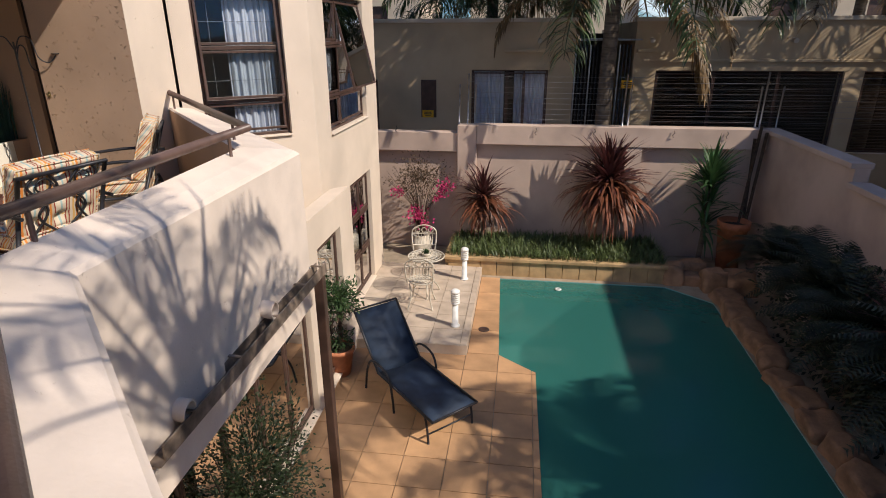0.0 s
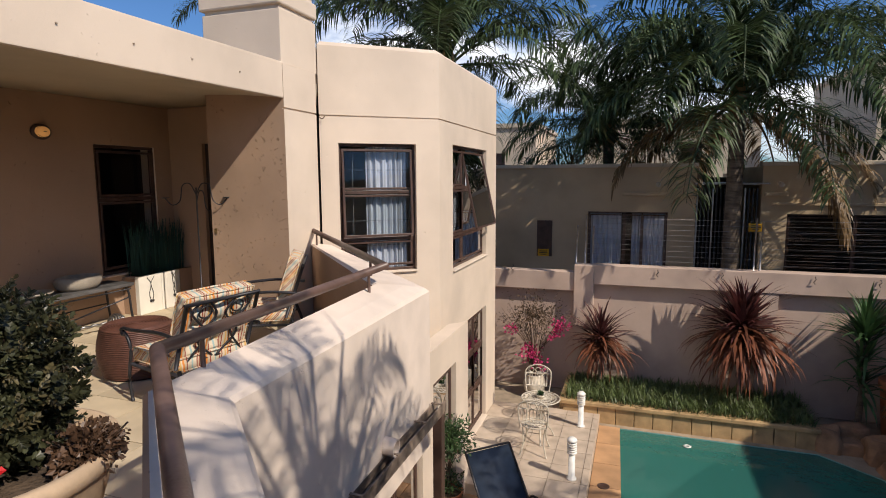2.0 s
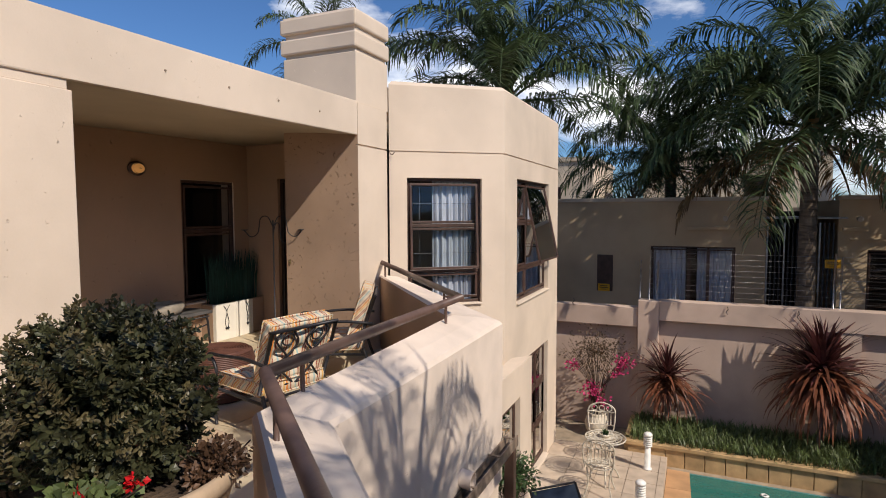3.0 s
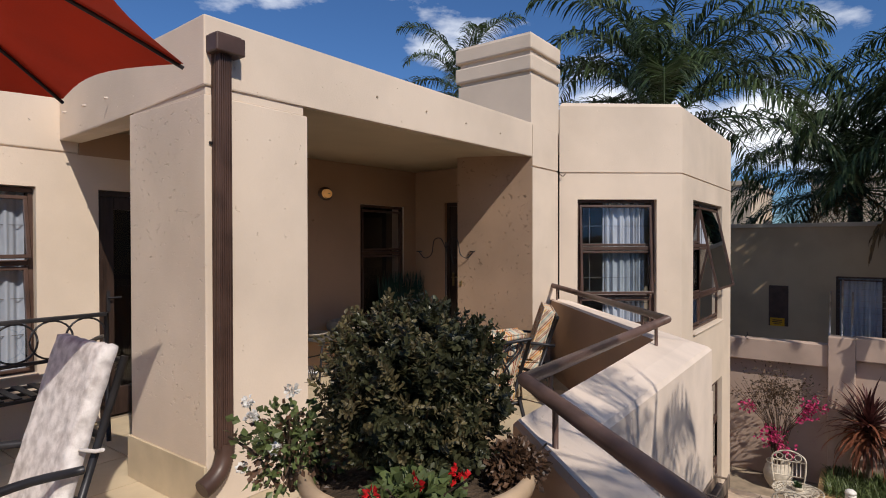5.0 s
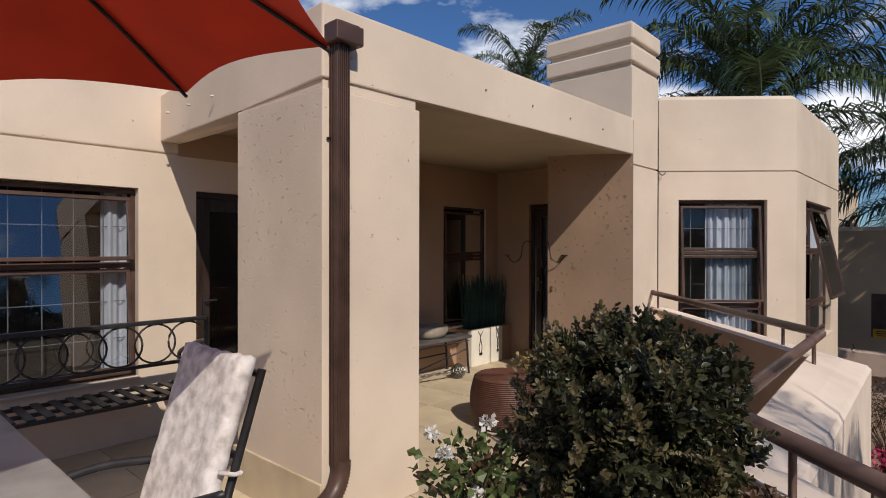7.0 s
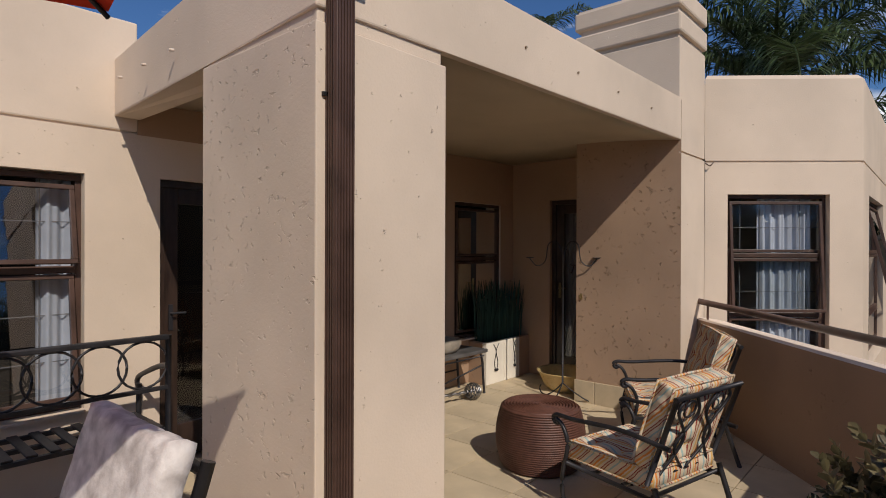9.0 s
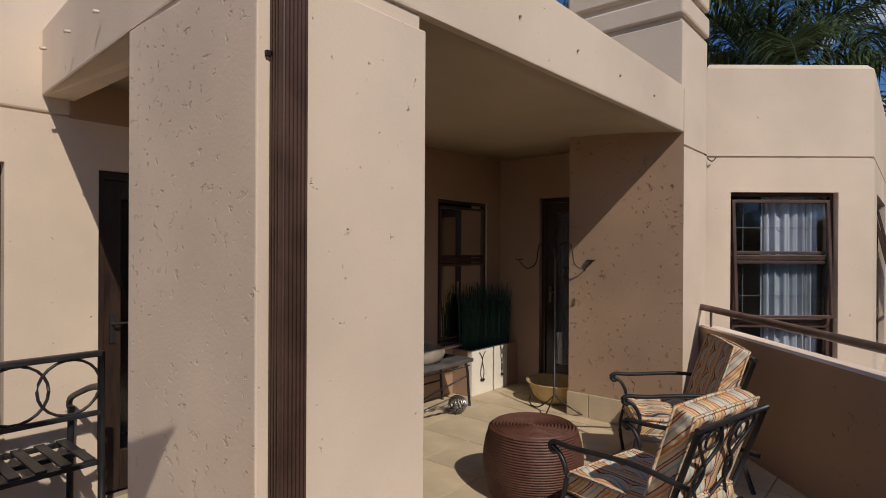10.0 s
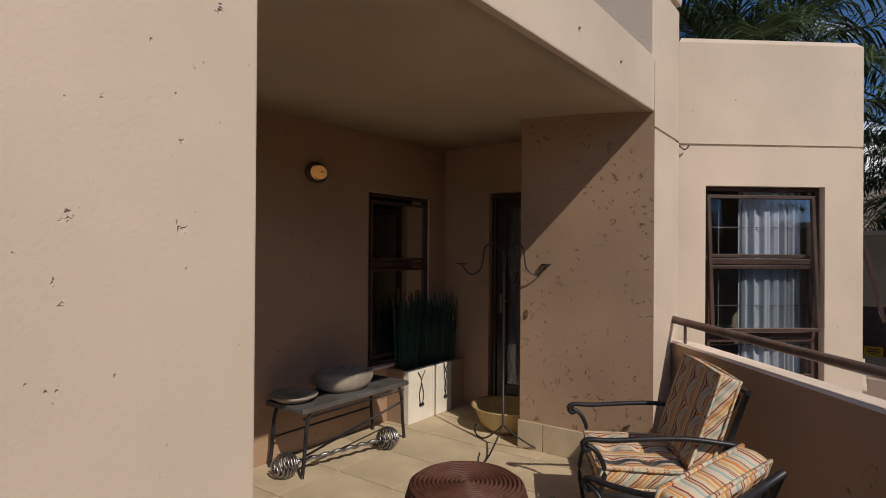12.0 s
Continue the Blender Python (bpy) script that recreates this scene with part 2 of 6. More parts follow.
PLASTER = make_mat("plaster_beige", (0.652, 0.538, 0.43), rough=0.9, var=0.055, scale=1.1, fine=90, bump=0.36, depth=0.003, pits=0.7, pit_at=0.69)
# tan plaster, darkened further to carry the shade of the surfaces that use it
PLASTER_TAN_SHADE = make_mat("plaster_tan_shade", (0.385, 0.252, 0.166), rough=0.9, var=0.05, scale=1.1, fine=90, bump=0.2, depth=0.003, pits=0.9)
CEILING = make_mat("ceiling_paint", (0.50, 0.42, 0.31), rough=0.9, var=0.05, scale=1.2, fine=70, bump=0.1, depth=0.002)
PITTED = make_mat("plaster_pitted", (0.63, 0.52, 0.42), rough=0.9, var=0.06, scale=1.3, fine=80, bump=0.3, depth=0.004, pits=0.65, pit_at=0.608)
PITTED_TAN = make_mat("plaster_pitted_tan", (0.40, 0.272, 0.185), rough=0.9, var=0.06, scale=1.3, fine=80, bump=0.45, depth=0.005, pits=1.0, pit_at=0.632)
COPING = make_mat("plaster_coping", (0.70, 0.585, 0.49), rough=0.9, var=0.07, scale=2.2, fine=70, bump=0.25, depth=0.004, pits=0.4)
GARDEN_WALL = make_mat("plaster_garden_wall", (0.50, 0.375, 0.305), rough=0.9, var=0.08, scale=1.4, fine=60, bump=0.25, depth=0.004, pits=0.4)
NEIGHBOUR = make_mat("plaster_neighbour", (0.47, 0.355, 0.225), rough=0.9, var=0.08, scale=0.9, fine=40, bump=0.2, depth=0.004)
FAR_WALL = make_mat("plaster_far", (0.52, 0.44, 0.34), rough=0.9, var=0.08, scale=0.7, fine=30, bump=0.1)
BROWN = make_mat("paint_brown", (0.075, 0.042, 0.032), rough=0.42, var=0.15, scale=6, fine=120, bump=0.1, depth=0.001)
RAIL = make_mat("paint_rail_brown", (0.115, 0.070, 0.055), rough=0.38, var=0.15, scale=7, fine=140, bump=0.1, depth=0.001)
IRON = make_mat("iron_dark", (0.030, 0.029, 0.033), rough=0.42, var=0.2, scale=9, fine=160, bump=0.12, depth=0.001, metal=0.3)
TILE = make_mat("terrace_tile_cream", (0.55, 0.45, 0.31), rough=0.55, var=0.10, scale=2.5, fine=45, bump=0.1, depth=0.002, obj=0.05)
GROUT = make_mat("grout", (0.33, 0.26, 0.185), rough=0.95, var=0.12, scale=5, fine=80)
PAVER = make_mat("paver_ochre", (0.46, 0.265, 0.135), rough=0.7, var=0.14, scale=2.2, fine=50, bump=0.2, depth=0.003, obj=0.10)
PATIO = make_mat("patio_tile_pale", (0.50, 0.40, 0.31), rough=0.6, var=0.10, scale=3, fine=50, bump=0.15, depth=0.002, obj=0.06)
BEDSTONE = make_mat("bed_stone_ochre", (0.44, 0.29, 0.145), rough=0.75, var=0.15, scale=4, fine=50, bump=0.3, obj=0.10)
SOIL = make_mat("soil", (0.075, 0.050, 0.032), rough=0.95, var=0.3, scale=6, fine=60, bump=0.7, depth=0.02)
ROCK = make_mat("rock_ochre", (0.33, 0.185, 0.105), rough=0.85, var=0.25, scale=3, fine=30, bump=0.6, depth=0.02)
POOL = make_mat("pool_plaster", (0.20, 0.35, 0.33), rough=0.7, var=0.12, scale=1.2, fine=30, bump=0.1)
WATER = water_mat("pool_water")
GLASS = glass_mat("window_glass")
GLASS_SKY = glass_mat("window_glass_bright", (0.85, 0.88, 0.9), 2.4)
GLASS_DULL = glass_mat("window_glass_dull", (0.6, 0.6, 0.6), 1.3)
# the white curtain again, with the doorway's shade in its colour
CURTAIN_SHADED = make_mat("curtain_shaded", (0.13, 0.14, 0.16), rough=0.9, var=0.08, scale=5, fine=120, bump=0.1, depth=0.001)
CURTAIN = make_mat("curtain_white", (0.42, 0.45, 0.52), rough=0.9, var=0.06, scale=5, fine=120, bump=0.1, depth=0.001)
# gloom of the unlit rooms is put into this near-black colour
ROOM_GLOOM = make_mat("room_gloom", (0.035, 0.028, 0.023), rough=0.9, var=0.1)
TERRACOTTA = make_mat("terracotta", (0.42, 0.155, 0.075), rough=0.8, var=0.15, scale=6, fine=60, bump=0.2, depth=0.003)


# ---- house: terrace storey ----
G0, G1 = 2.338, 2.356          # shadow groove between wall and upper band
GW = 2.238                     # the same groove on the wall behind the terrace
XW, XE = -5.65, -3.385         # back wall of the terrace, face of the covered patio
YS, YN = 1.155, 5.72           # front of the patio, end of the pier


def banded(bm, x0, x1, y0, y1, z0, z1, bevel=0.006, lift=0.0):
    """A block with the recessed groove round it."""
    box(bm, x0, x1, y0, y1, z0, G0 + lift, bevel)
    box(bm, x0 + 0.02, x1 - 0.02, y0 + 0.02, y1 - 0.02, G0 + lift - 0.02, G1 + lift + 0.02)
    box(bm, x0, x1, y0, y1, G1 + lift, z1, 0.02)
    return bm


def set_faces(ob, material, test):
    ob.data.materials.append(material)
    for p in ob.data.polygons:
        if test(p.normal, p.center):
            p.material_index = 1


bm = bmesh.new()
wall_run(bm, (XW, -5), (XW, 5.76), (XW - 0.22, -5), (XW - 0.22, 5.76), 0.0, GW, [(4.3, 6.075, 0.5, 1.955), (6.525, 7.40, 0.0, 1.965), (9.61, 10.46, 0.5, 2.01)])
box(bm, XW - 0.2, XW - 0.016, -4.98, 1.38, GW, GW + 0.014)
box(bm, XW - 0.22, XW, -5, 1.38, GW + 0.014, 2.97, 0.012)
box(bm, XW - 0.22, XW, 1.38, 5.76, GW, 2.69)
w = tagged(part("wall_west", bm, PLASTER), "beige plastered house wall behind the terrace", "wall", kind="structure")
# the patio stretch of this wall has its shade toned into the plaster
set_faces(w, PLASTER_TAN_SHADE, lambda n, c: c.y > 2.0 and n.x > 0.5)
bm = bmesh.new()
wall_run(bm, (XW, YN), (-4.39, YN), (XW, YN + 0.2), (-4.39, YN + 0.2), 0.0, 2.69, [(0.52, 1.259, 0.0, 2.06)])
tagged(part("wall_north", bm, PLASTER_TAN_SHADE), "tan plastered wall at the end of the covered patio, darkened for shade", "wall", kind="structure")
col = tagged(part("wall_column", boxes((-4.265, XE, YS, 1.875, 0.0, 2.335), (-4.245, XE - 0.014, YS + 0.014, 1.855, 2.335, 2.60), bevel=0.006), PLASTER), "wide beige plastered column at the patio corner", "column", kind="structure")
pier = tagged(part("wall_pier", boxes((-4.39, XE - 0.02, 4.985, 5.62, 0.0, 2.80), (XE - 0.02, XE, 4.985, 5.62, 0.0, G0), (XE - 0.02, XE, 4.985, 5.62, G1, 2.80), (-4.39, -3.52, 5.62, 5.74, 0.0, 3.05)), PLASTER), "plastered pier below the chimney, sun across half its face", "pier", kind="structure")
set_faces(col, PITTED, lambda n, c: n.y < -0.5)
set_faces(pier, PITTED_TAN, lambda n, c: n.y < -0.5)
bm = bmesh.new()
under = lambda x, y: 2.352 - 0.016 * (XE - x) / 2.265 if x < XE - 0.6 else (2.388 + 0.062 * (y - YS) / 3.83 if y > YS + 0.1 else 2.385)
prism(bm, [(XW, YS + 0.085), (-4.265, YS + 0.01), (XE, YS), (XE, 1.875), (XE, 4.985), (-3.43, 4.985), (-3.43, 1.875), (-3.43, 1.40), (-4.265, 1.40), (XW, 1.40)], 2.0, 2.9)
for v_ in bm.verts:
    x_, y_ = v_.co.x, v_.co.y
    v_.co.z = under(x_, y_) if v_.co.z < 2.5 else (2.778 + 0.04 * max(0.0, y_ - 1.4) / 3.6 if x_ > -3.5 else 2.778 - 0.075 * (XE - x_) / 2.265)
bmesh.ops.bevel(bm, geom=list(bm.edges), offset=0.010, segments=2, affect="EDGES", profile=0.5)
tagged(part("wall_beam", bm, PLASTER), "beige plastered roof beam over the patio openings", "beam", kind="structure")
bm = bmesh.new()
prof = [(-3.431, 0.0), (-3.60, 0.02), (-3.85, 0.045), (-4.15, 0.065), (-4.45, 0.075), (-4.9, 0.072), (XW, 0.062)]
rows_ = []
for y_ in (1.40, 1.875, 2.6, 3.4, 4.2, 4.985, YN):
    low = 2.392 + 0.062 * min(1.0, max(0.0, y_ - YS) / 3.83)
    rows_.append([bm.verts.new((x_, y_, low + h_)) for x_, h_ in prof])
for A_, B_ in zip(rows_, rows_[1:]):
    for k_ in range(len(prof) - 1):
        f_ = bm.faces.new((A_[k_], A_[k_ + 1], B_[k_ + 1], B_[k_]))
        f_.smooth = True
ext = bmesh.ops.extrude_face_region(bm, geom=list(bm.faces))
for v_ in ext["geom"]:
    if isinstance(v_, bmesh.types.BMVert):
        v_.co.z = 2.70
tagged(part("ceiling", bm, CEILING), "plain cream painted patio ceiling in shade", "ceiling", kind="structure")
tagged(part("roof", boxes((XW, -3.44, 1.41, 4.98, 2.702, 2.74)), GROUT), "flat roof over the covered patio", "roof", kind="structure")
# skirting round column and pier
bm = bmesh.new()
box(bm, -4.285, XE + 0.006, YS - 0.018, YS, 0.0, 0.27, 0.004)
box(bm, -4.283, -4.265, YS, 1.89, 0.0, 0.27, 0.004)
tagged(part("baseboard", bm, TILE), "cream tile skirting round the column foot", "skirting", kind="structure")
for a, b in ((-4.40, -4.19), (-4.185, -3.79), (-3.785, -3.385)):
    tagged(part("baseboard", boxes((a, b, 4.969, 4.985, 0.0, 0.21), bevel=0.003), TILE), "cream tile skirting along the pier", "skirting", kind="structure")

# chimney with two bands
ch = root("chimney", "beige plastered chimney with two projecting bands", "chimney", kind="structure")
part("shaft", boxes((-4.38, -3.40, 4.99, 5.68, 2.80, 3.36), (-4.36, -3.42, 5.01, 5.66, 3.36, 3.72), bevel=0.008), PLASTER, ch)
for z in (3.40, 3.63):
    part("band", boxes((-4.41, -3.385, 4.965, 5.70, z, z + 0.175), bevel=0.02), PLASTER, ch)
part("flue_cap", boxes((-4.38, -3.42, 5.0, 5.67, 3.805, 3.825)), COPING, ch)

# the bay: splayed and east faces over two storeys
B0, B1, B2, B3 = (-3.41, 5.715), (-2.25, 6.675), (-2.25, 9.71), (-7.0, 9.71)
I0, I1, I2, I3 = (-3.41, 5.99), (-2.47, 6.77), (-2.47, 9.49), (-7.0, 9.49)
LS = math.dist(B0, B1)
BAYTOP = 3.195
bm = bmesh.new()
wall_run(bm, B0, B1, I0, I1, -2.68, G0, [(0.22, 1.19, 0.45, 2.03)])
wall_run(bm, B1, B2, I1, I2, -2.68, G0, [(0.54, 2.36, 0.33, 2.06), (0.60, 2.38, -2.52, -0.56)])
wall_run(bm, B2, B3, I2, I3, -2.68, G0)
ins = 0.02
wall_run(bm, (B0[0], B0[1] + ins), (B1[0] - ins, B1[1]), I0, I1, G0, G1)
wall_run(bm, (B1[0] - ins, B1[1]), (B2[0] - ins, B2[1] - ins), I1, I2, G0, G1)
wall_run(bm, (B2[0] - ins, B2[1] - ins), (B3[0], B3[1] - ins), I2, I3, G0, G1)
for a, b, c, d in ((B0, B1, I0, I1), (B1, B2, I1, I2), (B2, B3, I2, I3)):
    wall_run(bm, a, b, c, d, G1, BAYTOP - 0.05)
# chamfered coping
for a, b, c, d in ((B0, B1, I0, I1), (B1, B2, I1, I2), (B2, B3, I2, I3)):
    va = [bm.verts.new((*p, BAYTOP - 0.05)) for p in (a, b, d, c)]
    k = 0.25
    vb = [bm.verts.new((p[0] + k * (q[0] - p[0]), p[1] + k * (q[1] - p[1]), BAYTOP)) for p, q in ((a, c), (b, d), (d, b), (c, a))]
    for i in range(4):
        bm.faces.new((va[i], va[(i + 1) % 4], vb[(i + 1) % 4], vb[i]))
    bm.faces.new(vb)
box(bm, -4.35, -3.45, 5.60, 5.985, 2.605, 3.12)
tagged(part("wall_bay", bm, PLASTER), "beige plastered two-storey bay with a splayed corner", "bay wall", kind="structure")
tagged(part("roof", prism(bmesh.new(), [(-3.4, 6.0), (-2.48, 6.78), (-2.48, 9.48), (-6.9, 9.48), (-6.9, 6.0)], 2.60, 2.66), GROUT), "flat roof behind the bay parapet", "roof", kind="structure")
# plain room shells, interior darkness held in their colour
tagged(part("floor_bay", prism(bmesh.new(), [(-3.4, 6.0), (-2.48, 6.78), (-2.48, 9.48), (-6.9, 9.48), (-6.9, 6.0)], -0.12, 0.0), ROOM_GLOOM), "near-black floor standing for the unlit room behind the bay", "floor", kind="structure")
tagged(part("floor_lower", boxes((-6.9, -2.48, 3.0, 9.48, -2.72, -2.66)), ROOM_GLOOM), "near-black floor standing for the unlit lower rooms", "floor", kind="structure")
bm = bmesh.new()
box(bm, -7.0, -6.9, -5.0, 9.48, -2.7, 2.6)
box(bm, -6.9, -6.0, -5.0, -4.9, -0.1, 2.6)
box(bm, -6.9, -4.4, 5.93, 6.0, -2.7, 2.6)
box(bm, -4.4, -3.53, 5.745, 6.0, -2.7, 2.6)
tagged(part("wall_inner", bm, ROOM_GLOOM), "near-black inner walls standing for the unlit rooms behind the glass", "wall", kind="structure")
tagged(part("ceiling_rooms", boxes((-6.9, -6.01, -5.0, 5.93, 2.5, 2.55)), ROOM_GLOOM), "near-black ceiling standing for the unlit room behind the terrace", "ceiling", kind="structure")
tagged(part("floor_rooms", boxes((-6.9, -6.01, -5.0, 5.93, -0.1, -0.005)), ROOM_GLOOM), "near-black floor standing for the unlit room behind the terrace", "floor", kind="structure")

# ---- terrace floor: slab, tiles, parapet ----
slab = [(-3.40, 5.70), (-1.36, 3.76), (-1.36, 1.42), (-0.02, 0.12), (1.20, 0.05), (1.20, -5.0), (XW - 0.2, -5.0), (XW - 0.2, YN), (-3.40, YN)]
flo = tagged(part("floor_terrace", prism(bmesh.new(), slab[::-1], -0.30, -0.012), GROUT), "cream tiled terrace floor, sunlit", "floor", kind="structure")


def parapet(name, line, label):
    """line: rows of inner point, outer point; a wall with its top sloping outwards, chamfered, open down to the slab edge."""
    bm = bmesh.new()
    rings = []
    for (ix, iy), (ox, oy), zi, zo, zb in line:
        lerp = lambda k: (ix + k * (ox - ix), iy + k * (oy - iy))
        ring = [(ix, iy, -0.02), (ix, iy, zi - 0.015), (*lerp(0.06), zi), (*lerp(0.55), zi - 0.45 * (zi - zo)), (*lerp(0.93), zo + 0.004), (ox, oy, zo - 0.022), (ox, oy, zb), (*lerp(0.35), zb)]
        rings.append([bm.verts.new(p) for p in ring])
    n = len(rings[0])
    for A, B in zip(rings, rings[1:]):
        for s in range(n):
            bm.faces.new((A[s], A[(s + 1) % n], B[(s + 1) % n], B[s]))
    bm.faces.new(rings[0])
    bm.faces.new(rings[-1][::-1])
    bmesh.ops.recalc_face_normals(bm, faces=bm.faces)
    return tagged(part(name, bm, COPING), label, "parapet", kind="structure")


par = parapet("wall_parapet", [
    ((-3.42, 5.46), (-3.24, 5.64), 0.865, 0.83, -0.48), ((-1.61, 3.38), (-1.33, 3.78), 0.86, 0.77, -0.48),
    ((-1.51, 1.28), (-1.29, 1.50), 0.845, 0.77, -0.48), ((-0.05, -0.10), (0.03, 0.18), 0.84, 0.77, -0.48), ((1.10, -0.10), (1.28, 0.10), 0.84, 0.77, -0.48), ((1.10, -5.0), (1.28, -5.0), 0.84, 0.77, -0.48)],
    "pale plastered terrace parapet with a sloping top and palm shadows")
# inner side of the parapet coloured darker in place of its shade
set_faces(par, PLASTER_TAN_SHADE, lambda n, c: n.x < -0.3 and c.z < 0.85)
tagged(part("wall_south", boxes((-6.0, 1.28, -5.2, -5.0, -0.48, 0.87), bevel=0.01), COPING), "plain plastered parapet closing the terrace", "parapet", kind="structure")

# handrail on short posts
rail = root("handrail", "brown painted pipe handrail on short posts along the parapet", "handrail")
RZ = 0.985
RL = [(-3.405, 5.50, 1.012), (-1.545, 3.45, RZ), (-1.50, 1.35, RZ), (-0.02, -0.01, RZ), (1.16, -0.01, RZ), (1.16, -4.98, RZ)]
for a, b in zip(RL, RL[1:]):
    part("pipe", tube(bmesh.new(), [a, b], 0.027, 14), RAIL, rail)
for p in RL[1:-1]:
    bm = bmesh.new()
    bmesh.ops.create_uvsphere(bm, u_segments=14, v_segments=8, radius=0.0272, matrix=Matrix.Translation(p))
    part("elbow", bm, RAIL, rail, smooth=True)
part("end_strut", tube(bmesh.new(), [RL[0], (-3.43, 5.44, 0.80)], 0.020, 10), RAIL, rail)
for x, y in ((-3.27, 5.352), (-1.80, 3.73), (-1.538, 3.17), (-1.505, 1.58), (-1.27, 1.138), (-0.45, 0.385), (0.35, -0.01), (1.0, -0.01)):
    part("post", tube(bmesh.new(), [(x, y, 0.80), (x, y, RZ + (0.02 if y > 5 else 0.0))], 0.011, 8), RAIL, rail)

# gutter, spouts and downpipe on the parapet face
GUTTER = make_mat("gutter_worn", (0.20, 0.150, 0.115), rough=0.55, var=0.3, scale=9, fine=80, bump=0.2, depth=0.002)
gut = root("gutter", "old brown and cream gutter fixed along the parapet face", "gutter")
bm = bmesh.new()
box(bm, -1.315, -1.225, 1.62, 3.86, -0.225, -0.215)
box(bm, -1.315, -1.305, 1.66, 3.86, -0.215, -0.15)
box(bm, -1.235, -1.225, 1.66, 3.86, -0.215, -0.14)
part("trough", bm, GUTTER, gut)
for y in (1.9, 2.4, 2.9, 3.4, 3.75):
    part("bracket", boxes((-1.315, -1.225, y, y + 0.02, -0.14, -0.132)), GUTTER, gut)
tagged(part("downpipe", boxes((-1.31, -1.235, 3.77, 3.85, -2.68, -0.23), bevel=0.006), BROWN), "dark brown square downpipe below the gutter", "downpipe")
for y, z in ((1.90, -0.13), (2.90, -0.09)):
    sp = tube(bmesh.new(), [(-1.36, y, z + 0.01), (-1.235, y, z)], 0.058, 20, caps=False)
    tube(sp, [(-1.36, y, z + 0.01), (-1.235, y, z)], 0.048, 20, caps=False)
    lip = [sp.verts.new((-1.2345, y + r_ * math.cos(2 * math.pi * q / 20), z + r_ * math.sin(2 * math.pi * q / 20))) for r_ in (0.048, 0.058) for q in range(20)]
    for q in range(20):
        sp.faces.new((lip[q], lip[(q + 1) % 20], lip[20 + (q + 1) % 20], lip[20 + q]))
    tagged(part("drain_spout", sp, COPING), "short round plastered drain spout above the gutter", "drain spout")

# storey below the terrace
bm = bmesh.new()
wall_run(bm, (-1.95, -5.0), (-1.95, 6.93), (-2.15, -5.0), (-2.15, 6.7), -2.68, -0.30, [(5.2, 10.2, -2.6, -0.7), (10.55, 11.4, -2.6, -0.7)])
tagged(part("wall_lower", bm, PLASTER), "beige plastered wall under the terrace", "wall", kind="structure")

# brown rain pipe on the column corner
rp = root("rain_pipe", "dark brown ribbed rain pipe with hopper on the column", "downpipe")
bm = bmesh.new()
X0, X1 = XE, XE + 0.062
box(bm, X0, X1, 1.20, 1.288, 0.36, 2.62, 0.008)
part("pipe", bm, BROWN, rp)
for i in range(6):
    part("rib", boxes((X1, X1 + 0.006, 1.206 + i * 0.0135, 1.206 + i * 0.0135 + 0.007, 0.36, 2.60)), BROWN, rp)
for i in range(4):
    part("rib", boxes((X0 + 0.006 + i * 0.014, X0 + 0.012 + i * 0.014, 1.194, 1.20, 0.36, 2.60)), BROWN, rp)
part("hopper", boxes((X0 - 0.005, X1 + 0.045, 1.165, 1.345, 2.56, 2.66), (X0 + 0.005, X1 + 0.03, 1.18, 1.33, 2.66, 2.67), bevel=0.008), BROWN, rp)
shoe = [(X0 + 0.034, 1.25, 0.38), (X0 + 0.038, 1.242, 0.31), (X0 + 0.046, 1.21, 0.245), (X0 + 0.055, 1.155, 0.20), (X0 + 0.062, 1.09, 0.175)]
bm = tube(bmesh.new(), curve_pts(shoe, 10), 0.052, 14)
for i, v_ in enumerate(bm.verts):
    c_ = curve_pts(shoe, 10)[i // 14]
    v_.co = c_ + (v_.co - c_) * (1.06 if (i // 14) % 2 else 0.94)
part("shoe", bm, BROWN, rp)
part("clip", boxes((X0 - 0.002, X0 + 0.012, 1.18, 1.20, 2.06, 2.075)), IRON, rp)


# ---- windows and doors ----
BARS = make_mat("bar_grey", (0.15, 0.15, 0.16), rough=0.5, var=0.1)


def curtain(parent, m, u0, u1, z0, z1, waves, mat, name="curtain"):
    n = int((u1 - u0) / 0.006)
    vs, fs = [], []
    for i in range(n + 1):
        u = u0 + (u1 - u0) * i / n
        y = -0.16 + 0.020 * math.sin(waves * u * 30 + 1.4 * math.sin(u * 17)) + 0.008 * math.sin(waves * u * 53 + 2 * math.sin(u * 9))
        vs += [(u, y, z0), (u, y * 1.02, z1)]
    for i in range(n):
        fs.append((2 * i, 2 * i + 2, 2 * i + 3, 2 * i + 1))
    ob = part(name, (([m @ Vector(v) for v in vs]), [], fs), mat, parent, "gathered white curtain", smooth=True)
    return ob


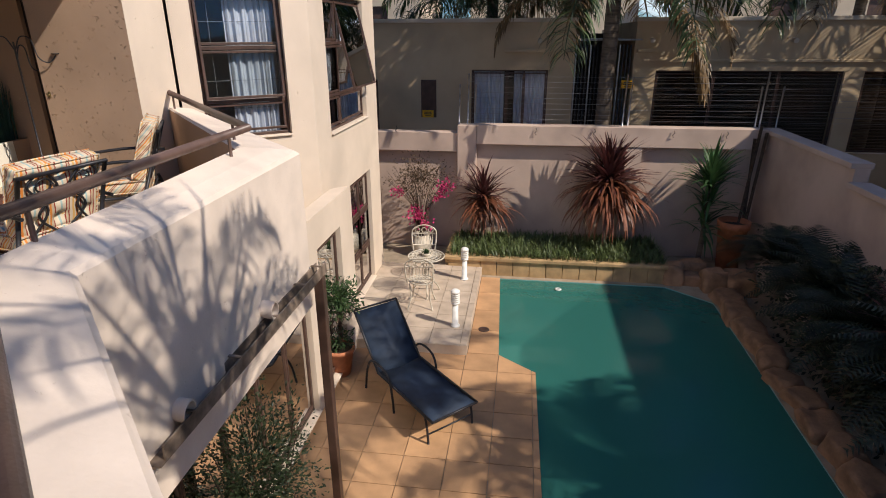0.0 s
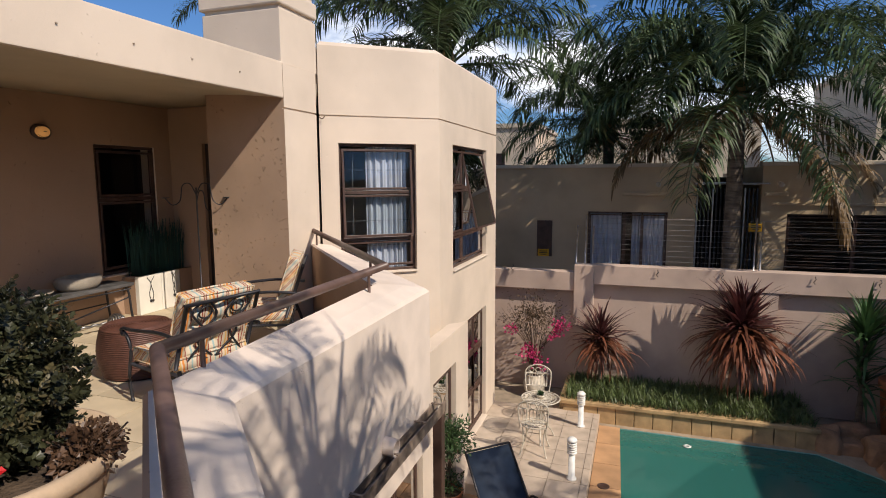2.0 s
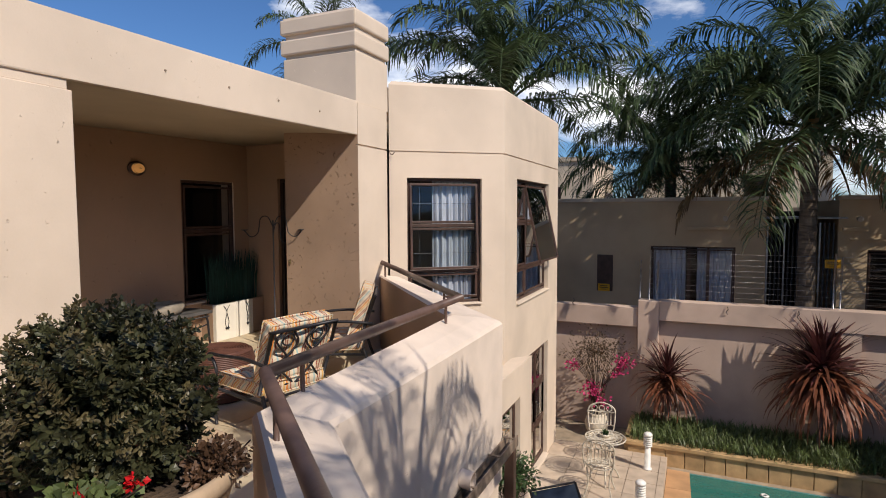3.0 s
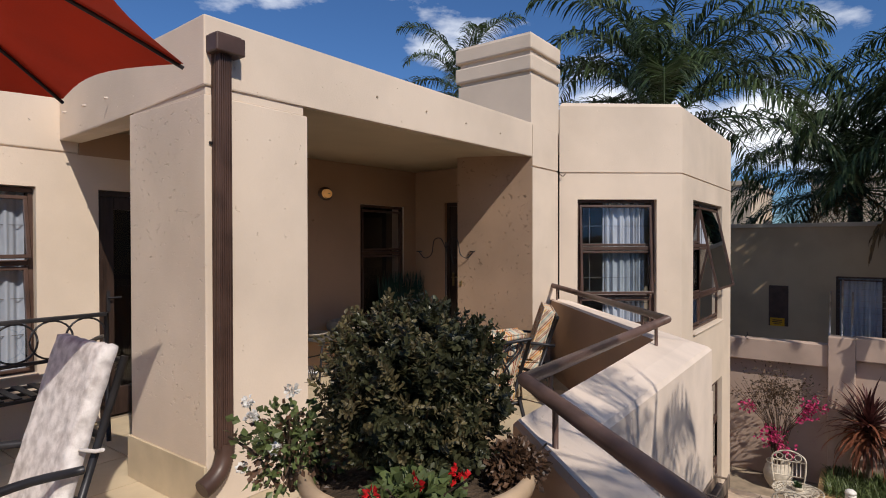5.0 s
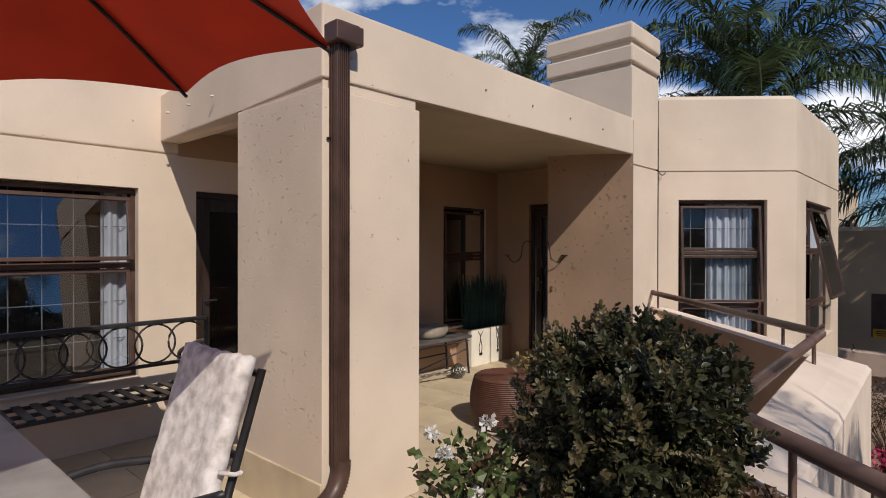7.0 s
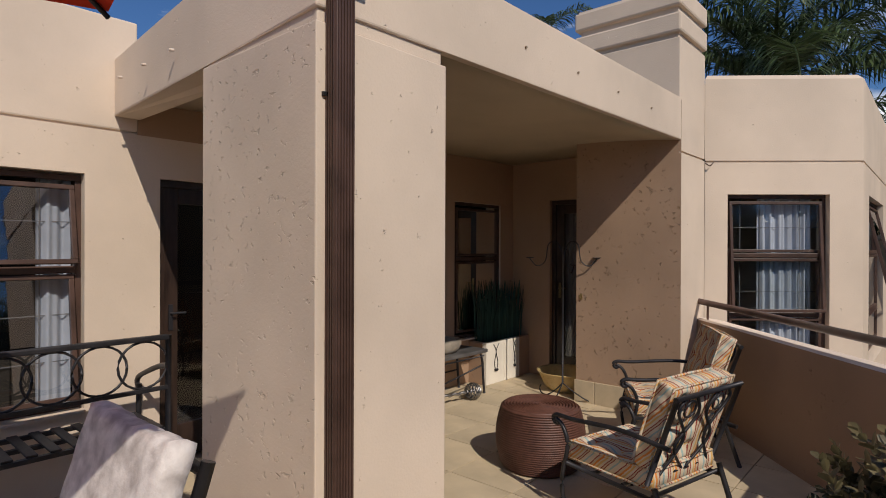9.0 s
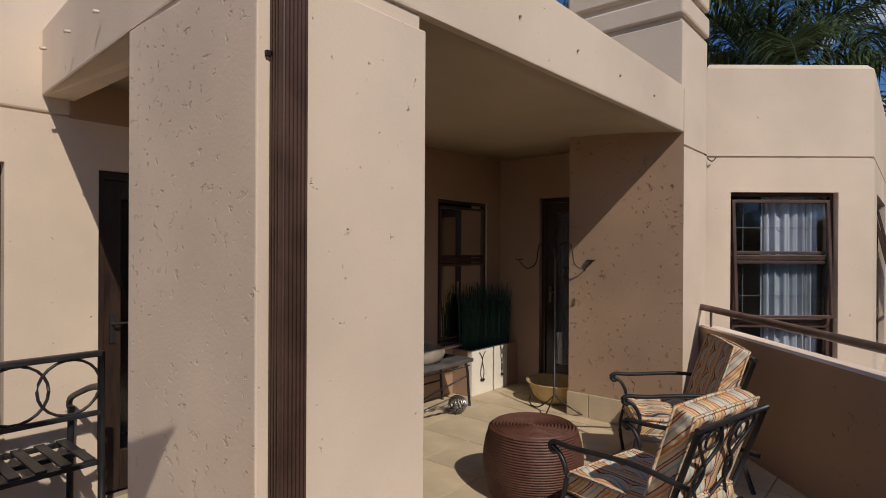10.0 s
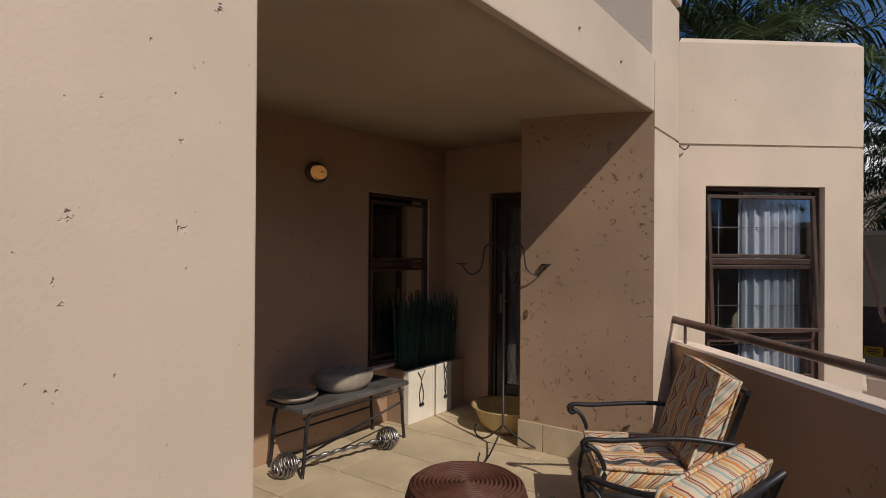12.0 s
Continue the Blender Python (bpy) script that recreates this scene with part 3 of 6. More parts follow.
def window(name, m, w, z0, z1, transoms, label, mullions=(), curtains=(), bars=True, open_sash=(), depth=-0.09, bar_rows=5, glass=None):
    """A steel-framed window in an opening that starts at the frame m and runs w to the right."""
    r = root(name, label, "window", kind="structure")
    s, d0, d1 = 0.035, depth - 0.025, depth + 0.025
    bm = boxes((0, w, d0, d1, z0, z0 + s), (0, w, d0, d1, z1 - s, z1), (0, s, d0, d1, z0 + s, z1 - s), (w - s, w, d0, d1, z0 + s, z1 - s), bevel=0.004)
    for z in transoms:
        box(bm, s, w - s, d0 - 0.004, d1 + 0.012, z - 0.022, z + 0.022, 0.004)
    for u in mullions:
        box(bm, u - 0.02, u + 0.02, d0, d1 + 0.004, z0 + s, z1 - s, 0.003)
    bmesh.ops.transform(bm, matrix=m, verts=bm.verts)
    part("window_frame", bm, BROWN, r)
    bm = boxes((-0.0, w, depth + 0.03, 0.035, z0 - 0.02, z0 - 0.002), bevel=0.004, m=m)
    part("window_sill", bm, PLASTER, r)
    zs = [z0 + s, *transoms, z1 - s]
    us = [s, *mullions, w - s]
    for iz, (a, b) in enumerate(zip(zs, zs[1:])):
        for iu, (u, v) in enumerate(zip(us, us[1:])):
            tilt = dict(open_sash).get((iu, iz), 0.0)
            h = Matrix.Translation((0, depth + 0.02, b - 0.03)) @ Matrix.Rotation(radians(tilt), 4, "X") @ Matrix.Translation((0, 0, -(b - 0.03)))
            sash = boxes((u + 0.006, v - 0.006, -0.016, 0.016, a + 0.03, a + 0.058), (u + 0.006, v - 0.006, -0.016, 0.016, b - 0.058, b - 0.03), (u + 0.006, u + 0.034, -0.016, 0.016, a + 0.058, b - 0.058), (v - 0.034, v - 0.006, -0.016, 0.016, a + 0.058, b - 0.058), bevel=0.003, m=m @ h)
            sob = part("sash", sash, BROWN, r)
            g = part("pane", ([m @ h @ Vector(q) for q in ((u + 0.032, 0, a + 0.056), (u + 0.032, 0, b - 0.056), (v - 0.032, 0, b - 0.056), (v - 0.032, 0, a + 0.056))], [], [(0, 1, 2, 3)]), glass or GLASS, sob, "clear reflecting glass")
            g.visible_shadow = False
    if bars:
        bm = bmesh.new()
        n = max(3, int(w / 0.19))
        for i in range(1, n):
            u = w * i / n
            box(bm, u - 0.003, u + 0.003, depth - 0.075, depth - 0.067, z0, z1)
        for i in range(1, bar_rows):
            z = z0 + (z1 - z0) * i / bar_rows
            box(bm, 0.0, w, depth - 0.067, depth - 0.062, z - 0.003, z + 0.003)
        bmesh.ops.transform(bm, matrix=m, verts=bm.verts)
        part("burglar_bars", bm, BARS, r, "pale painted burglar bars behind the glass")
    for u0, u1, wv in curtains:
        curtain(r, m, u0, u1, z0 - 0.02, z1, wv, CURTAIN)
    return r


mE = lambda y, x: facing((x, y), (1, 0))
u = Vector((B1[0] - B0[0], B1[1] - B0[1])) / LS
mS = facing((B0[0] + u.x * 0.22, B0[1] + u.y * 0.22), (u.y, -u.x))
window("window_1", mS, 0.97, 0.45, 2.03, (1.44, 0.86), "brown steel window with white curtains in the splayed bay wall", curtains=((0.36, 0.88, 2.6),), open_sash={(0, 1): 3.0, (0, 2): 4.0}.items())
window("window_2", mE(7.215, -2.25), 1.82, 0.33, 2.06, (1.47, 0.80), "brown steel window with open top-hung sashes in the bay", mullions=(0.61,), curtains=((0.05, 0.75, 2.0), (1.2, 1.75, 2.0)), open_sash={(1, 2): 12.0, (1, 1): 12.0}.items())
window("window_3", mE(7.275, -2.25), 1.78, -2.52, -0.56, (-1.2, -1.85), "brown steel glazed garden door below the bay", mullions=(0.6, 1.2), curtains=((0.05, 0.5, 2.0),))
window("window_4", mE(-0.70, XW), 1.775, 0.5, 1.945, (1.36,), "wide brown steel window with a white curtain at the terrace", mullions=(0.55,), curtains=((1.56, 1.74, 2.2), (0.02, 0.2, 2.2)), open_sash={(1, 0): 8.0, (1, 1): 10.0}.items(), glass=GLASS_SKY)
window("window_5", mE(4.61, XW), 0.85, 0.5, 2.01, (1.38,), "dark brown window in the shaded patio wall", bars=False, depth=-0.045, glass=GLASS_DULL)
window("window_6", mE(0.2, -1.95), 5.0, -2.6, -0.7, (), "brown framed glass doors under the terrace", mullions=(0.62, 1.25, 1.88, 2.5, 3.12, 3.75, 4.38), bars=False)
window("window_7", mE(5.55, -1.95), 0.85, -2.6, -0.7, (), "narrow brown framed glass door under the terrace", bars=False)

DARKDOOR = make_mat("door_dark_brown", (0.035, 0.021, 0.016), rough=0.35, var=0.2, scale=5, fine=80, stretch=(6, 6, 1))
BRASS = make_mat("brass_dull", (0.35, 0.27, 0.13), rough=0.35, var=0.15, metal=0.9)
for k, (name, m, w, h) in enumerate((("door_1", mE(1.525, XW), 0.875, 1.965), ("door_2", facing((-5.13, YN), (0, -1)), 0.739, 2.06))):
    r = root(name, "dark brown glazed door with a curtain behind" if k else "dark doorway with a glazed brown door", "door", kind="structure")
    bm = boxes((0, w, -0.12, -0.05, h - 0.05, h), (0, 0.05, -0.12, -0.05, 0, h - 0.05), (w - 0.05, w, -0.12, -0.05, 0, h - 0.05), bevel=0.004, m=m)
    part("door_frame", bm, DARKDOOR, r)
    bm = boxes((0.05, 0.15, -0.11, -0.07, 0.01, h - 0.05), (w - 0.15, w - 0.05, -0.11, -0.07, 0.01, h - 0.05), (0.15, w - 0.15, -0.11, -0.07, h - 0.16, h - 0.05), (0.15, w - 0.15, -0.11, -0.07, 0.01, 0.25), bevel=0.004, m=m)
    leaf = part("door_leaf", bm, DARKDOOR, r)
    g = part("pane", ([m @ Vector(q) for q in ((0.15, -0.09, 0.25), (0.15, -0.09, h - 0.16), (w - 0.15, -0.09, h - 0.16), (w - 0.15, -0.09, 0.25))], [], [(0, 1, 2, 3)]), GLASS, leaf, "dark reflecting glass")
    g.visible_shadow = False
    bm = boxes((0.085, 0.115, -0.07, -0.062, 0.92, 1.10), m=m)
    tube(bm, [m @ Vector(p) for p in ((0.10, -0.065, 1.04), (0.10, -0.03, 1.04), (0.19, -0.03, 1.04))], 0.008, 8)
    part("door_handle", bm, BRASS if k else IRON, leaf, "dull brass lever handle" if k else "dark lever handle")
    if k:
        # curtain in the colour darkened for the shaded doorway
        curtain(r, m, 0.10, 0.40, 0.05, h - 0.1, 2.0, CURTAIN_SHADED)

# ---- garden structure ----
ZY, ZP = -2.68, -2.53
HOLE = [(0.0, 9.58), (0.10, 6.84), (0.61, 6.45), (0.67, 1.5), (3.55, 1.5), (3.62, 7.6), (3.62, 9.0), (2.95, 9.58)]
bm = bmesh.new()
outer = [(-400, -400), (400, -400), (400, 400), (-400, 400)]
vo = [bm.verts.new((*p, ZY - 0.012)) for p in outer]
vi = [bm.verts.new((*p, ZY - 0.012)) for p in HOLE]
es = [bm.edges.new((a[i], a[(i + 1) % len(a)])) for a in (vo, vi) for i in range(len(a))]
bmesh.ops.triangle_fill(bm, use_beauty=True, use_dissolve=False, edges=es)
gr = tagged(part("ground", bm, GROUT), "sandy ground under the garden and houses", "ground", kind="structure")
bm = bmesh.new()
lo = [bm.verts.new((*p, -4.1)) for p in HOLE]
hi = [bm.verts.new((*p, ZY - 0.012)) for p in HOLE]
for i in range(len(HOLE)):
    bm.faces.new((lo[i], hi[i], hi[(i + 1) % len(HOLE)], lo[(i + 1) % len(HOLE)]))
bm.faces.new(lo)
for k in range(3):
    box(bm, 0.68, 1.5 - 0.28 * k, 3.2, 5.0, -4.09, -3.6 + 0.28 * k)
tagged(part("pool_basin", bm, POOL), "green-blue plastered pool basin with corner steps", "pool", kind="structure")
bm = bmesh.new()
vs = [bm.verts.new((*p, ZY - 0.03)) for p in HOLE]
bm.faces.new(vs)
wat = tagged(part("water", bm, WATER), "still turquoise pool water half in shade", "water", kind="structure")
wat.visible_shadow = False
# low step-up patio
pat = tagged(part("floor_patio", boxes((-2.25, -0.36, 6.78, 9.72, ZY, ZP - 0.012)), GROUT), "pale tiled patio a step above the pool paving", "patio", kind="structure")
# garden boundary walls
YG = 11.1
bm = bmesh.new()
box(bm, -6.0, -0.98, YG + 0.07, YG + 0.2, ZY, -0.62)
box(bm, -6.0, -0.98, YG - 0.06, YG + 0.22, -0.62, -0.24, 0.012)
box(bm, -0.98, -0.60, YG - 0.10, YG + 0.24, ZY, -0.09, 0.012)
box(bm, -0.60, 4.80, YG + 0.06, YG + 0.2, ZY, -0.46)
box(bm, -0.60, 4.80, YG - 0.08, YG + 0.23, -0.46, -0.08, 0.012)
box(bm, 2.28, 2.58, YG - 0.06, YG + 0.06, ZY, -0.46)
tagged(part("wall_garden", bm, GARDEN_WALL), "pinkish plastered garden wall with recessed panels", "garden wall", kind="structure")
bm = bmesh.new()
box(bm, 4.80, 5.0, 8.1, YG + 0.2, ZY, -0.16)
box(bm, 4.74, 5.04, 8.1, YG + 0.2, -0.16, -0.08, 0.01)
box(bm, 4.80, 5.0, -4.0, 8.1, ZY, -0.42)
box(bm, 4.74, 5.04, -4.0, 8.1, -0.42, -0.34, 0.01)
tagged(part("wall_side", bm, GARDEN_WALL), "stepped plastered side wall of the garden", "garden wall", kind="structure")


# ---- things on the terrace ----
def stripe_mat(name, axis, colours, scale, base_rough=0.85):
    m = make_mat(name, (0.6, 0.5, 0.4), rough=base_rough, var=0.08, scale=8, fine=160, bump=0.2, depth=0.002)
    n, l = m.node_tree.nodes, m.node_tree.links
    tc, sep, mul, fr, rp = n.new("ShaderNodeTexCoord"), n.new("ShaderNodeSeparateXYZ"), n.new("ShaderNodeMath"), n.new("ShaderNodeMath"), n.new("ShaderNodeValToRGB")
    l.new(tc.outputs["Object"], sep.inputs[0])
    mul.operation, fr.operation = "MULTIPLY", "FRACT"
    mul.inputs[1].default_value = scale
    nsep, ab, gt, sm, mx = n.new("ShaderNodeSeparateXYZ"), n.new("ShaderNodeMath"), n.new("ShaderNodeMath"), n.new("ShaderNodeMath"), n.new("ShaderNodeMix")
    l.new(tc.outputs["Normal"], nsep.inputs[0])
    ab.operation, gt.operation, sm.operation = "ABSOLUTE", "GREATER_THAN", "ADD"
    gt.inputs[1].default_value = 0.6
    l.new(nsep.outputs[axis], ab.inputs[0])
    l.new(ab.outputs[0], gt.inputs[0])
    l.new(sep.outputs["Y"], sm.inputs[0])
    l.new(sep.outputs["Z"], sm.inputs[1])
    l.new(gt.outputs[0], mx.inputs["Factor"])
    l.new(sep.outputs[axis], mx.inputs["A"])
    l.new(sm.outputs[0], mx.inputs["B"])
    wob, wad = n.new("ShaderNodeTexNoise"), n.new("ShaderNodeMath")
    wob.inputs["Scale"].default_value = 7.0
    wad.operation = "MULTIPLY_ADD"
    wad.inputs[1].default_value = 0.028
    l.new(tc.outputs["Object"], wob.inputs["Vector"])
    l.new(wob.outputs["Fac"], wad.inputs[0])
    l.new(mx.outputs["Result"], wad.inputs[2])
    l.new(wad.outputs[0], mul.inputs[0])
    l.new(mul.outputs[0], fr.inputs[0])
    l.new(fr.outputs[0], rp.inputs["Fac"])
    rp.color_ramp.interpolation = "CONSTANT"
    while len(rp.color_ramp.elements) < len(colours):
        rp.color_ramp.elements.new(0.5)
    for i, (e, c) in enumerate(zip(rp.color_ramp.elements, colours)):
        e.position = c[0]
    for e, c in zip(rp.color_ramp.elements, colours):
        e.color = (*c[1], 1)
    hs = [q for q in n if q.bl_idname == "ShaderNodeHueSaturation"][0]
    l.new(rp.outputs["Color"], hs.inputs["Color"])
    return m


CREAM, ORANGE, RUST, BLUE, YELLOW, SAND = (0.60, 0.50, 0.37), (0.62, 0.22, 0.045), (0.25, 0.035, 0.022), (0.30, 0.41, 0.40), (0.60, 0.36, 0.12), (0.52, 0.41, 0.28)
STRIPES = stripe_mat("cushion_stripes", "X", [(0.0, CREAM), (0.08, BLUE), (0.15, CREAM), (0.28, RUST), (0.32, SAND), (0.38, RUST), (0.42, CREAM), (0.52, YELLOW), (0.60, CREAM), (0.66, ORANGE), (0.74, SAND), (0.84, RUST), (0.89, CREAM)], 5.6)
WHITE_CUSHION = make_mat("cushion_floral_white", (0.72, 0.67, 0.64), rough=0.9, var=0.10, scale=19, fine=150, bump=0.35, depth=0.004, tint=(0.42, 0.37, 0.35))
RATTAN = make_mat("rattan_dark_red", (0.105, 0.044, 0.030), rough=0.5, var=0.12, scale=20, fine=160, bump=0.4, depth=0.003)
STONE_TOP = make_mat("stone_grey", (0.10, 0.095, 0.093), rough=0.5, var=0.15, scale=6, fine=70, bump=0.1)
STONE_BOWL = make_mat("stone_bowl", (0.30, 0.26, 0.21), rough=0.9, var=0.15, scale=7, fine=60, bump=0.4, depth=0.004)
WHITE_PAINT = make_mat("white_paint", (0.74, 0.69, 0.60), rough=0.7, var=0.06, scale=3, fine=60, bump=0.15)
ENAMEL = make_mat("enamel_yellow", (0.58, 0.43, 0.20), rough=0.3, var=0.12, scale=6, fine=60)
STEEL = make_mat("steel_dull", (0.32, 0.31, 0.31), rough=0.35, var=0.15, scale=9, fine=90, metal=0.9)
URN = make_mat("urn_sandstone", (0.50, 0.36, 0.235), rough=0.85, var=0.12, scale=5, fine=60, bump=0.3, depth=0.003)
RED_CLOTH = make_mat("umbrella_red", (0.55, 0.035, 0.010), rough=0.8, var=0.06, scale=3, fine=120, bump=0.1)


def cushion(w, l, t, nx=30, ny=30, tufts=(3, 3), dent=1.15):
    """A boxed and tufted cushion, centred, w by l by t."""
    vs, fs = [], []
    idx = {}
    for side in (1, -1):
        for i in range(nx + 1):
            for j in range(ny + 1):
                u, v = 2 * i / nx - 1, 2 * j / ny - 1
                edge = max(abs(u), abs(v))
                bul = (max(0, 1 - abs(u) ** 8) * max(0, 1 - abs(v) ** 8)) ** 0.4
                tu = math.cos(math.pi * u * tufts[0] / 2 + (0 if tufts[0] % 2 else math.pi / 2)) ** 4 * math.cos(math.pi * v * tufts[1] / 2 + (0 if tufts[1] % 2 else math.pi / 2)) ** 4
                pipe = 1.0 + 0.06 * (edge > 0.93)
                z = side * t * (0.36 + 0.14 * bul - dent * 0.34 * tu * bul) * pipe
                k = 1.0 - 0.02 * (1 - abs(u * v))
                idx[side, i, j] = len(vs)
                vs.append((u * w / 2 * k + 0.003 * math.sin(v * 19), v * l / 2 * k + 0.003 * math.sin(u * 17), z))
    for side in (1, -1):
        for i in range(nx):
            for j in range(ny):
                q = (idx[side, i, j], idx[side, i + 1, j], idx[side, i + 1, j + 1], idx[side, i, j + 1])
                fs.append(q if side > 0 else q[::-1])
    rim = [(i, 0) for i in range(nx)] + [(nx, j) for j in range(ny)] + [(i, ny) for i in range(nx, 0, -1)] + [(0, j) for j in range(ny, 0, -1)]
    n0 = len(vs)
    for i, j in rim:
        x, y, _ = vs[idx[1, i, j]]
        vs.append((x * 1.025, y * 1.025, 0))
    n = len(rim)
    for k in range(n):
        a, b = rim[k], rim[(k + 1) % n]
        fs.append((idx[1, *b], idx[1, *a], n0 + k, n0 + (k + 1) % n))
        fs.append((n0 + (k + 1) % n, n0 + k, idx[-1, *a], idx[-1, *b]))
    return vs, fs


def placed(data, m):
    return [m @ Vector(v) for v in data[0]], [], data[1]


def lounge_chair(m, label):
    c = root("lounge_chair", label, "chair", m, group="cushioned terrace chairs")
    rec = Matrix.Translation((0, -0.25, 0.36)) @ Matrix.Rotation(radians(18), 4, "X")
    for s in (-1, 1):
        x = 0.31 * s
        part("leg", tube(bmesh.new(), curve_pts([(x, 0.31, 0.0), (x, 0.335, 0.2), (x, 0.29, 0.42), (x, 0.325, 0.53), (x, 0.385, 0.575)], 5), 0.013, 8), IRON, c)
        part("leg", tube(bmesh.new(), curve_pts([(x * 0.96, -0.42, 0.0), (x * 0.96, -0.36, 0.18), (x * 0.96, -0.30, 0.36)], 5), 0.016, 8), IRON, c)
        bm = bmesh.new()
        tube(bm, curve_pts([(x, -0.40, 0.60), (x, -0.1, 0.625), (x, 0.25, 0.60), (x, 0.37, 0.60), (x, 0.405, 0.575), (x, 0.385, 0.545), (x, 0.36, 0.555)], 5), 0.0145, 8)
        part("armrest", bm, IRON, c)
        part("side_rail", tube(bmesh.new(), [(x * 0.97, 0.31, 0.31), (x * 0.97, -0.33, 0.29)], 0.014, 8), IRON, c)
    bm = bmesh.new()
    for y in (0.30, 0.1, -0.1, -0.29):
        tube(bm, [(-0.30, y, 0.31), (0.30, y, 0.31)], 0.012, 8)
    part("seat_frame", bm, IRON, c)
    bm = bmesh.new()
    for s in (-1, 1):
        tube(bm, [rec @ Vector((0.29 * s, 0, 0.0)), rec @ Vector((0.29 * s, -0.01, 0.54))], 0.015, 8)
    tube(bm, [rec @ Vector((-0.305, -0.01, 0.54)), rec @ Vector((0.305, -0.01, 0.54))], 0.015, 8)
    tube(bm, [rec @ Vector((-0.29, 0, 0.03)), rec @ Vector((0.29, 0, 0.03))], 0.013, 8)
    for s in (-1, 1):
        tube(bm, [rec @ p for p in curve_pts([(0.02 * s, -0.005, 0.04), (0.16 * s, -0.005, 0.22), (0.04 * s, -0.005, 0.40), (0.10 * s, -0.005, 0.53)], 6)], 0.009, 6)
        tube(bm, [rec @ p for p in curve_pts([(0.22 * s, -0.005, 0.04), (0.10 * s, -0.005, 0.25), (0.23 * s, -0.005, 0.45), (0.19 * s, -0.005, 0.53)], 6)], 0.009, 6)
        tube(bm, [rec @ p for p in ring_pts((0.13 * s, -0.005, 0.45), 0.05, 14)], 0.007, 6)
    part("back_frame", bm, IRON, c, "scrolled iron back")
    for name, lab, l_, pm in (("seat_cushion", "striped tufted seat cushion", 0.58, Matrix.Translation((0, 0.02, 0.385))), ("back_cushion", "striped tufted back cushion", 0.51, rec @ Matrix.Translation((0, 0.08, 0.32)) @ Matrix.Rotation(radians(90), 4, "X"))):
        q = part(name, placed(cushion(0.55, l_, 0.13), pm), STRIPES, c, lab, smooth=True)
        for z in (-0.05, 0.05):
            a, b = 0.276, l_ / 2 + 0.002
            edge = [(-a, -b), (0, -b - 0.004), (a, -b), (a + 0.004, 0), (a, b), (0, b + 0.004), (-a, b), (-a - 0.004, 0), (-a, -b)]
            part("piping", tube(bmesh.new(), [pm @ Vector((x, y, z)) for x, y in edge], 0.008, 6), STRIPES, q, smooth=True)
    return c


lounge_chair(pose(-2.935, 3.04, 0, 0, 0, 77) @ Matrix.Diagonal((1.0, 0.93, 0.90, 1)), "dark iron armchair with striped cushions beside the parapet")
lounge_chair(pose(-3.22, 4.27, 0, 0, 0, 119.5) @ Matrix.Diagonal((1.07, 0.95, 0.95, 1)), "dark iron armchair with striped cushions beside the rattan stool")

# rattan stool
r = root("rattan_stool", "round dark red woven rattan stool on the terrace", "stool", pose(-3.77, 3.32, 0))
prof = [(0.0, 0.0), (0.25, 0.0)]
for i in range(27):
    z = 0.012 + i * 0.0148
    k = 0.255 + 0.045 * math.sin(math.pi * (i + 2) / 30)
    prof += [(k, z), (k + 0.009, z + 0.004), (k + 0.009, z + 0.0108)]
part("woven_side", lathe(bmesh.new(), prof + [(0.262, 0.412)], 40), RATTAN, r, smooth=True)
prof = [(0.262, 0.410)]
for i in range(12):
    k = 0.258 - i * 0.0215
    prof += [(k, 0.406), (k - 0.004, 0.420), (max(0, k - 0.011), 0.426), (max(0, k - 0.018), 0.420)]
part("woven_top", lathe(bmesh.new(), prof + [(0.0, 0.421)], 40), RATTAN, r, "spiral woven top", smooth=True)

# low stone-topped table against the wall
t = root("side_table", "low iron table with a grey stone top against the wall", "table")
TX0, TX1, TY0, TY1 = -5.60, -5.20, 3.54, 4.62
part("tabletop", boxes((TX0, TX1, TY0, TY1, 0.425, 0.46), bevel=0.006), STONE_TOP, t)
for x in (TX0 + 0.03, TX1 - 0.03):
    for y in (TY0 + 0.04, TY1 - 0.04):
        s = 1 if y > 4 else -1
        part("leg", tube(bmesh.new(), curve_pts([(x, y + 0.02 * s, 0.0), (x, y, 0.15), (x, y - 0.015 * s, 0.33), (x, y - 0.05 * s, 0.425)], 4), 0.013, 8), IRON, t)
bm = bmesh.new()
tube(bm, [(TX1 - 0.03, TY0 + 0.04, 0.14), (TX1 - 0.03, TY1 - 0.04, 0.30)], 0.008, 6)
tube(bm, [(TX0 + 0.03, TY0 + 0.04, 0.2), (TX0 + 0.03, TY1 - 0.04, 0.2)], 0.008, 6)
tube(bm, [(TX1 - 0.03, TY0 + 0.03, 0.39), (TX1 - 0.03, TY1 - 0.03, 0.39)], 0.008, 6)
part("stretcher", bm, IRON, t)
b = root("stone_bowl", "rough grey stone bowl on the low table", "bowl", pose(-5.42, 4.12, 0.46))
bm = lathe(bmesh.new(), [(0.0, 0.0), (0.17, 0.0), (0.215, 0.03), (0.235, 0.08), (0.232, 0.125), (0.205, 0.14), (0.185, 0.125), (0.17, 0.07), (0.0, 0.05)], 36)
for v_ in bm.verts:
    v_.co.x *= 0.78
    v_.co *= 1 + 0.09 * noise.noise(v_.co * 9.0)
    v_.co.z = max(0.0, v_.co.z)
part("body", bm, STONE_BOWL, b, smooth=True)
b = root("shallow_bowl", "shallow dark stone dish on the low table", "bowl", pose(-5.44, 3.66, 0.46))
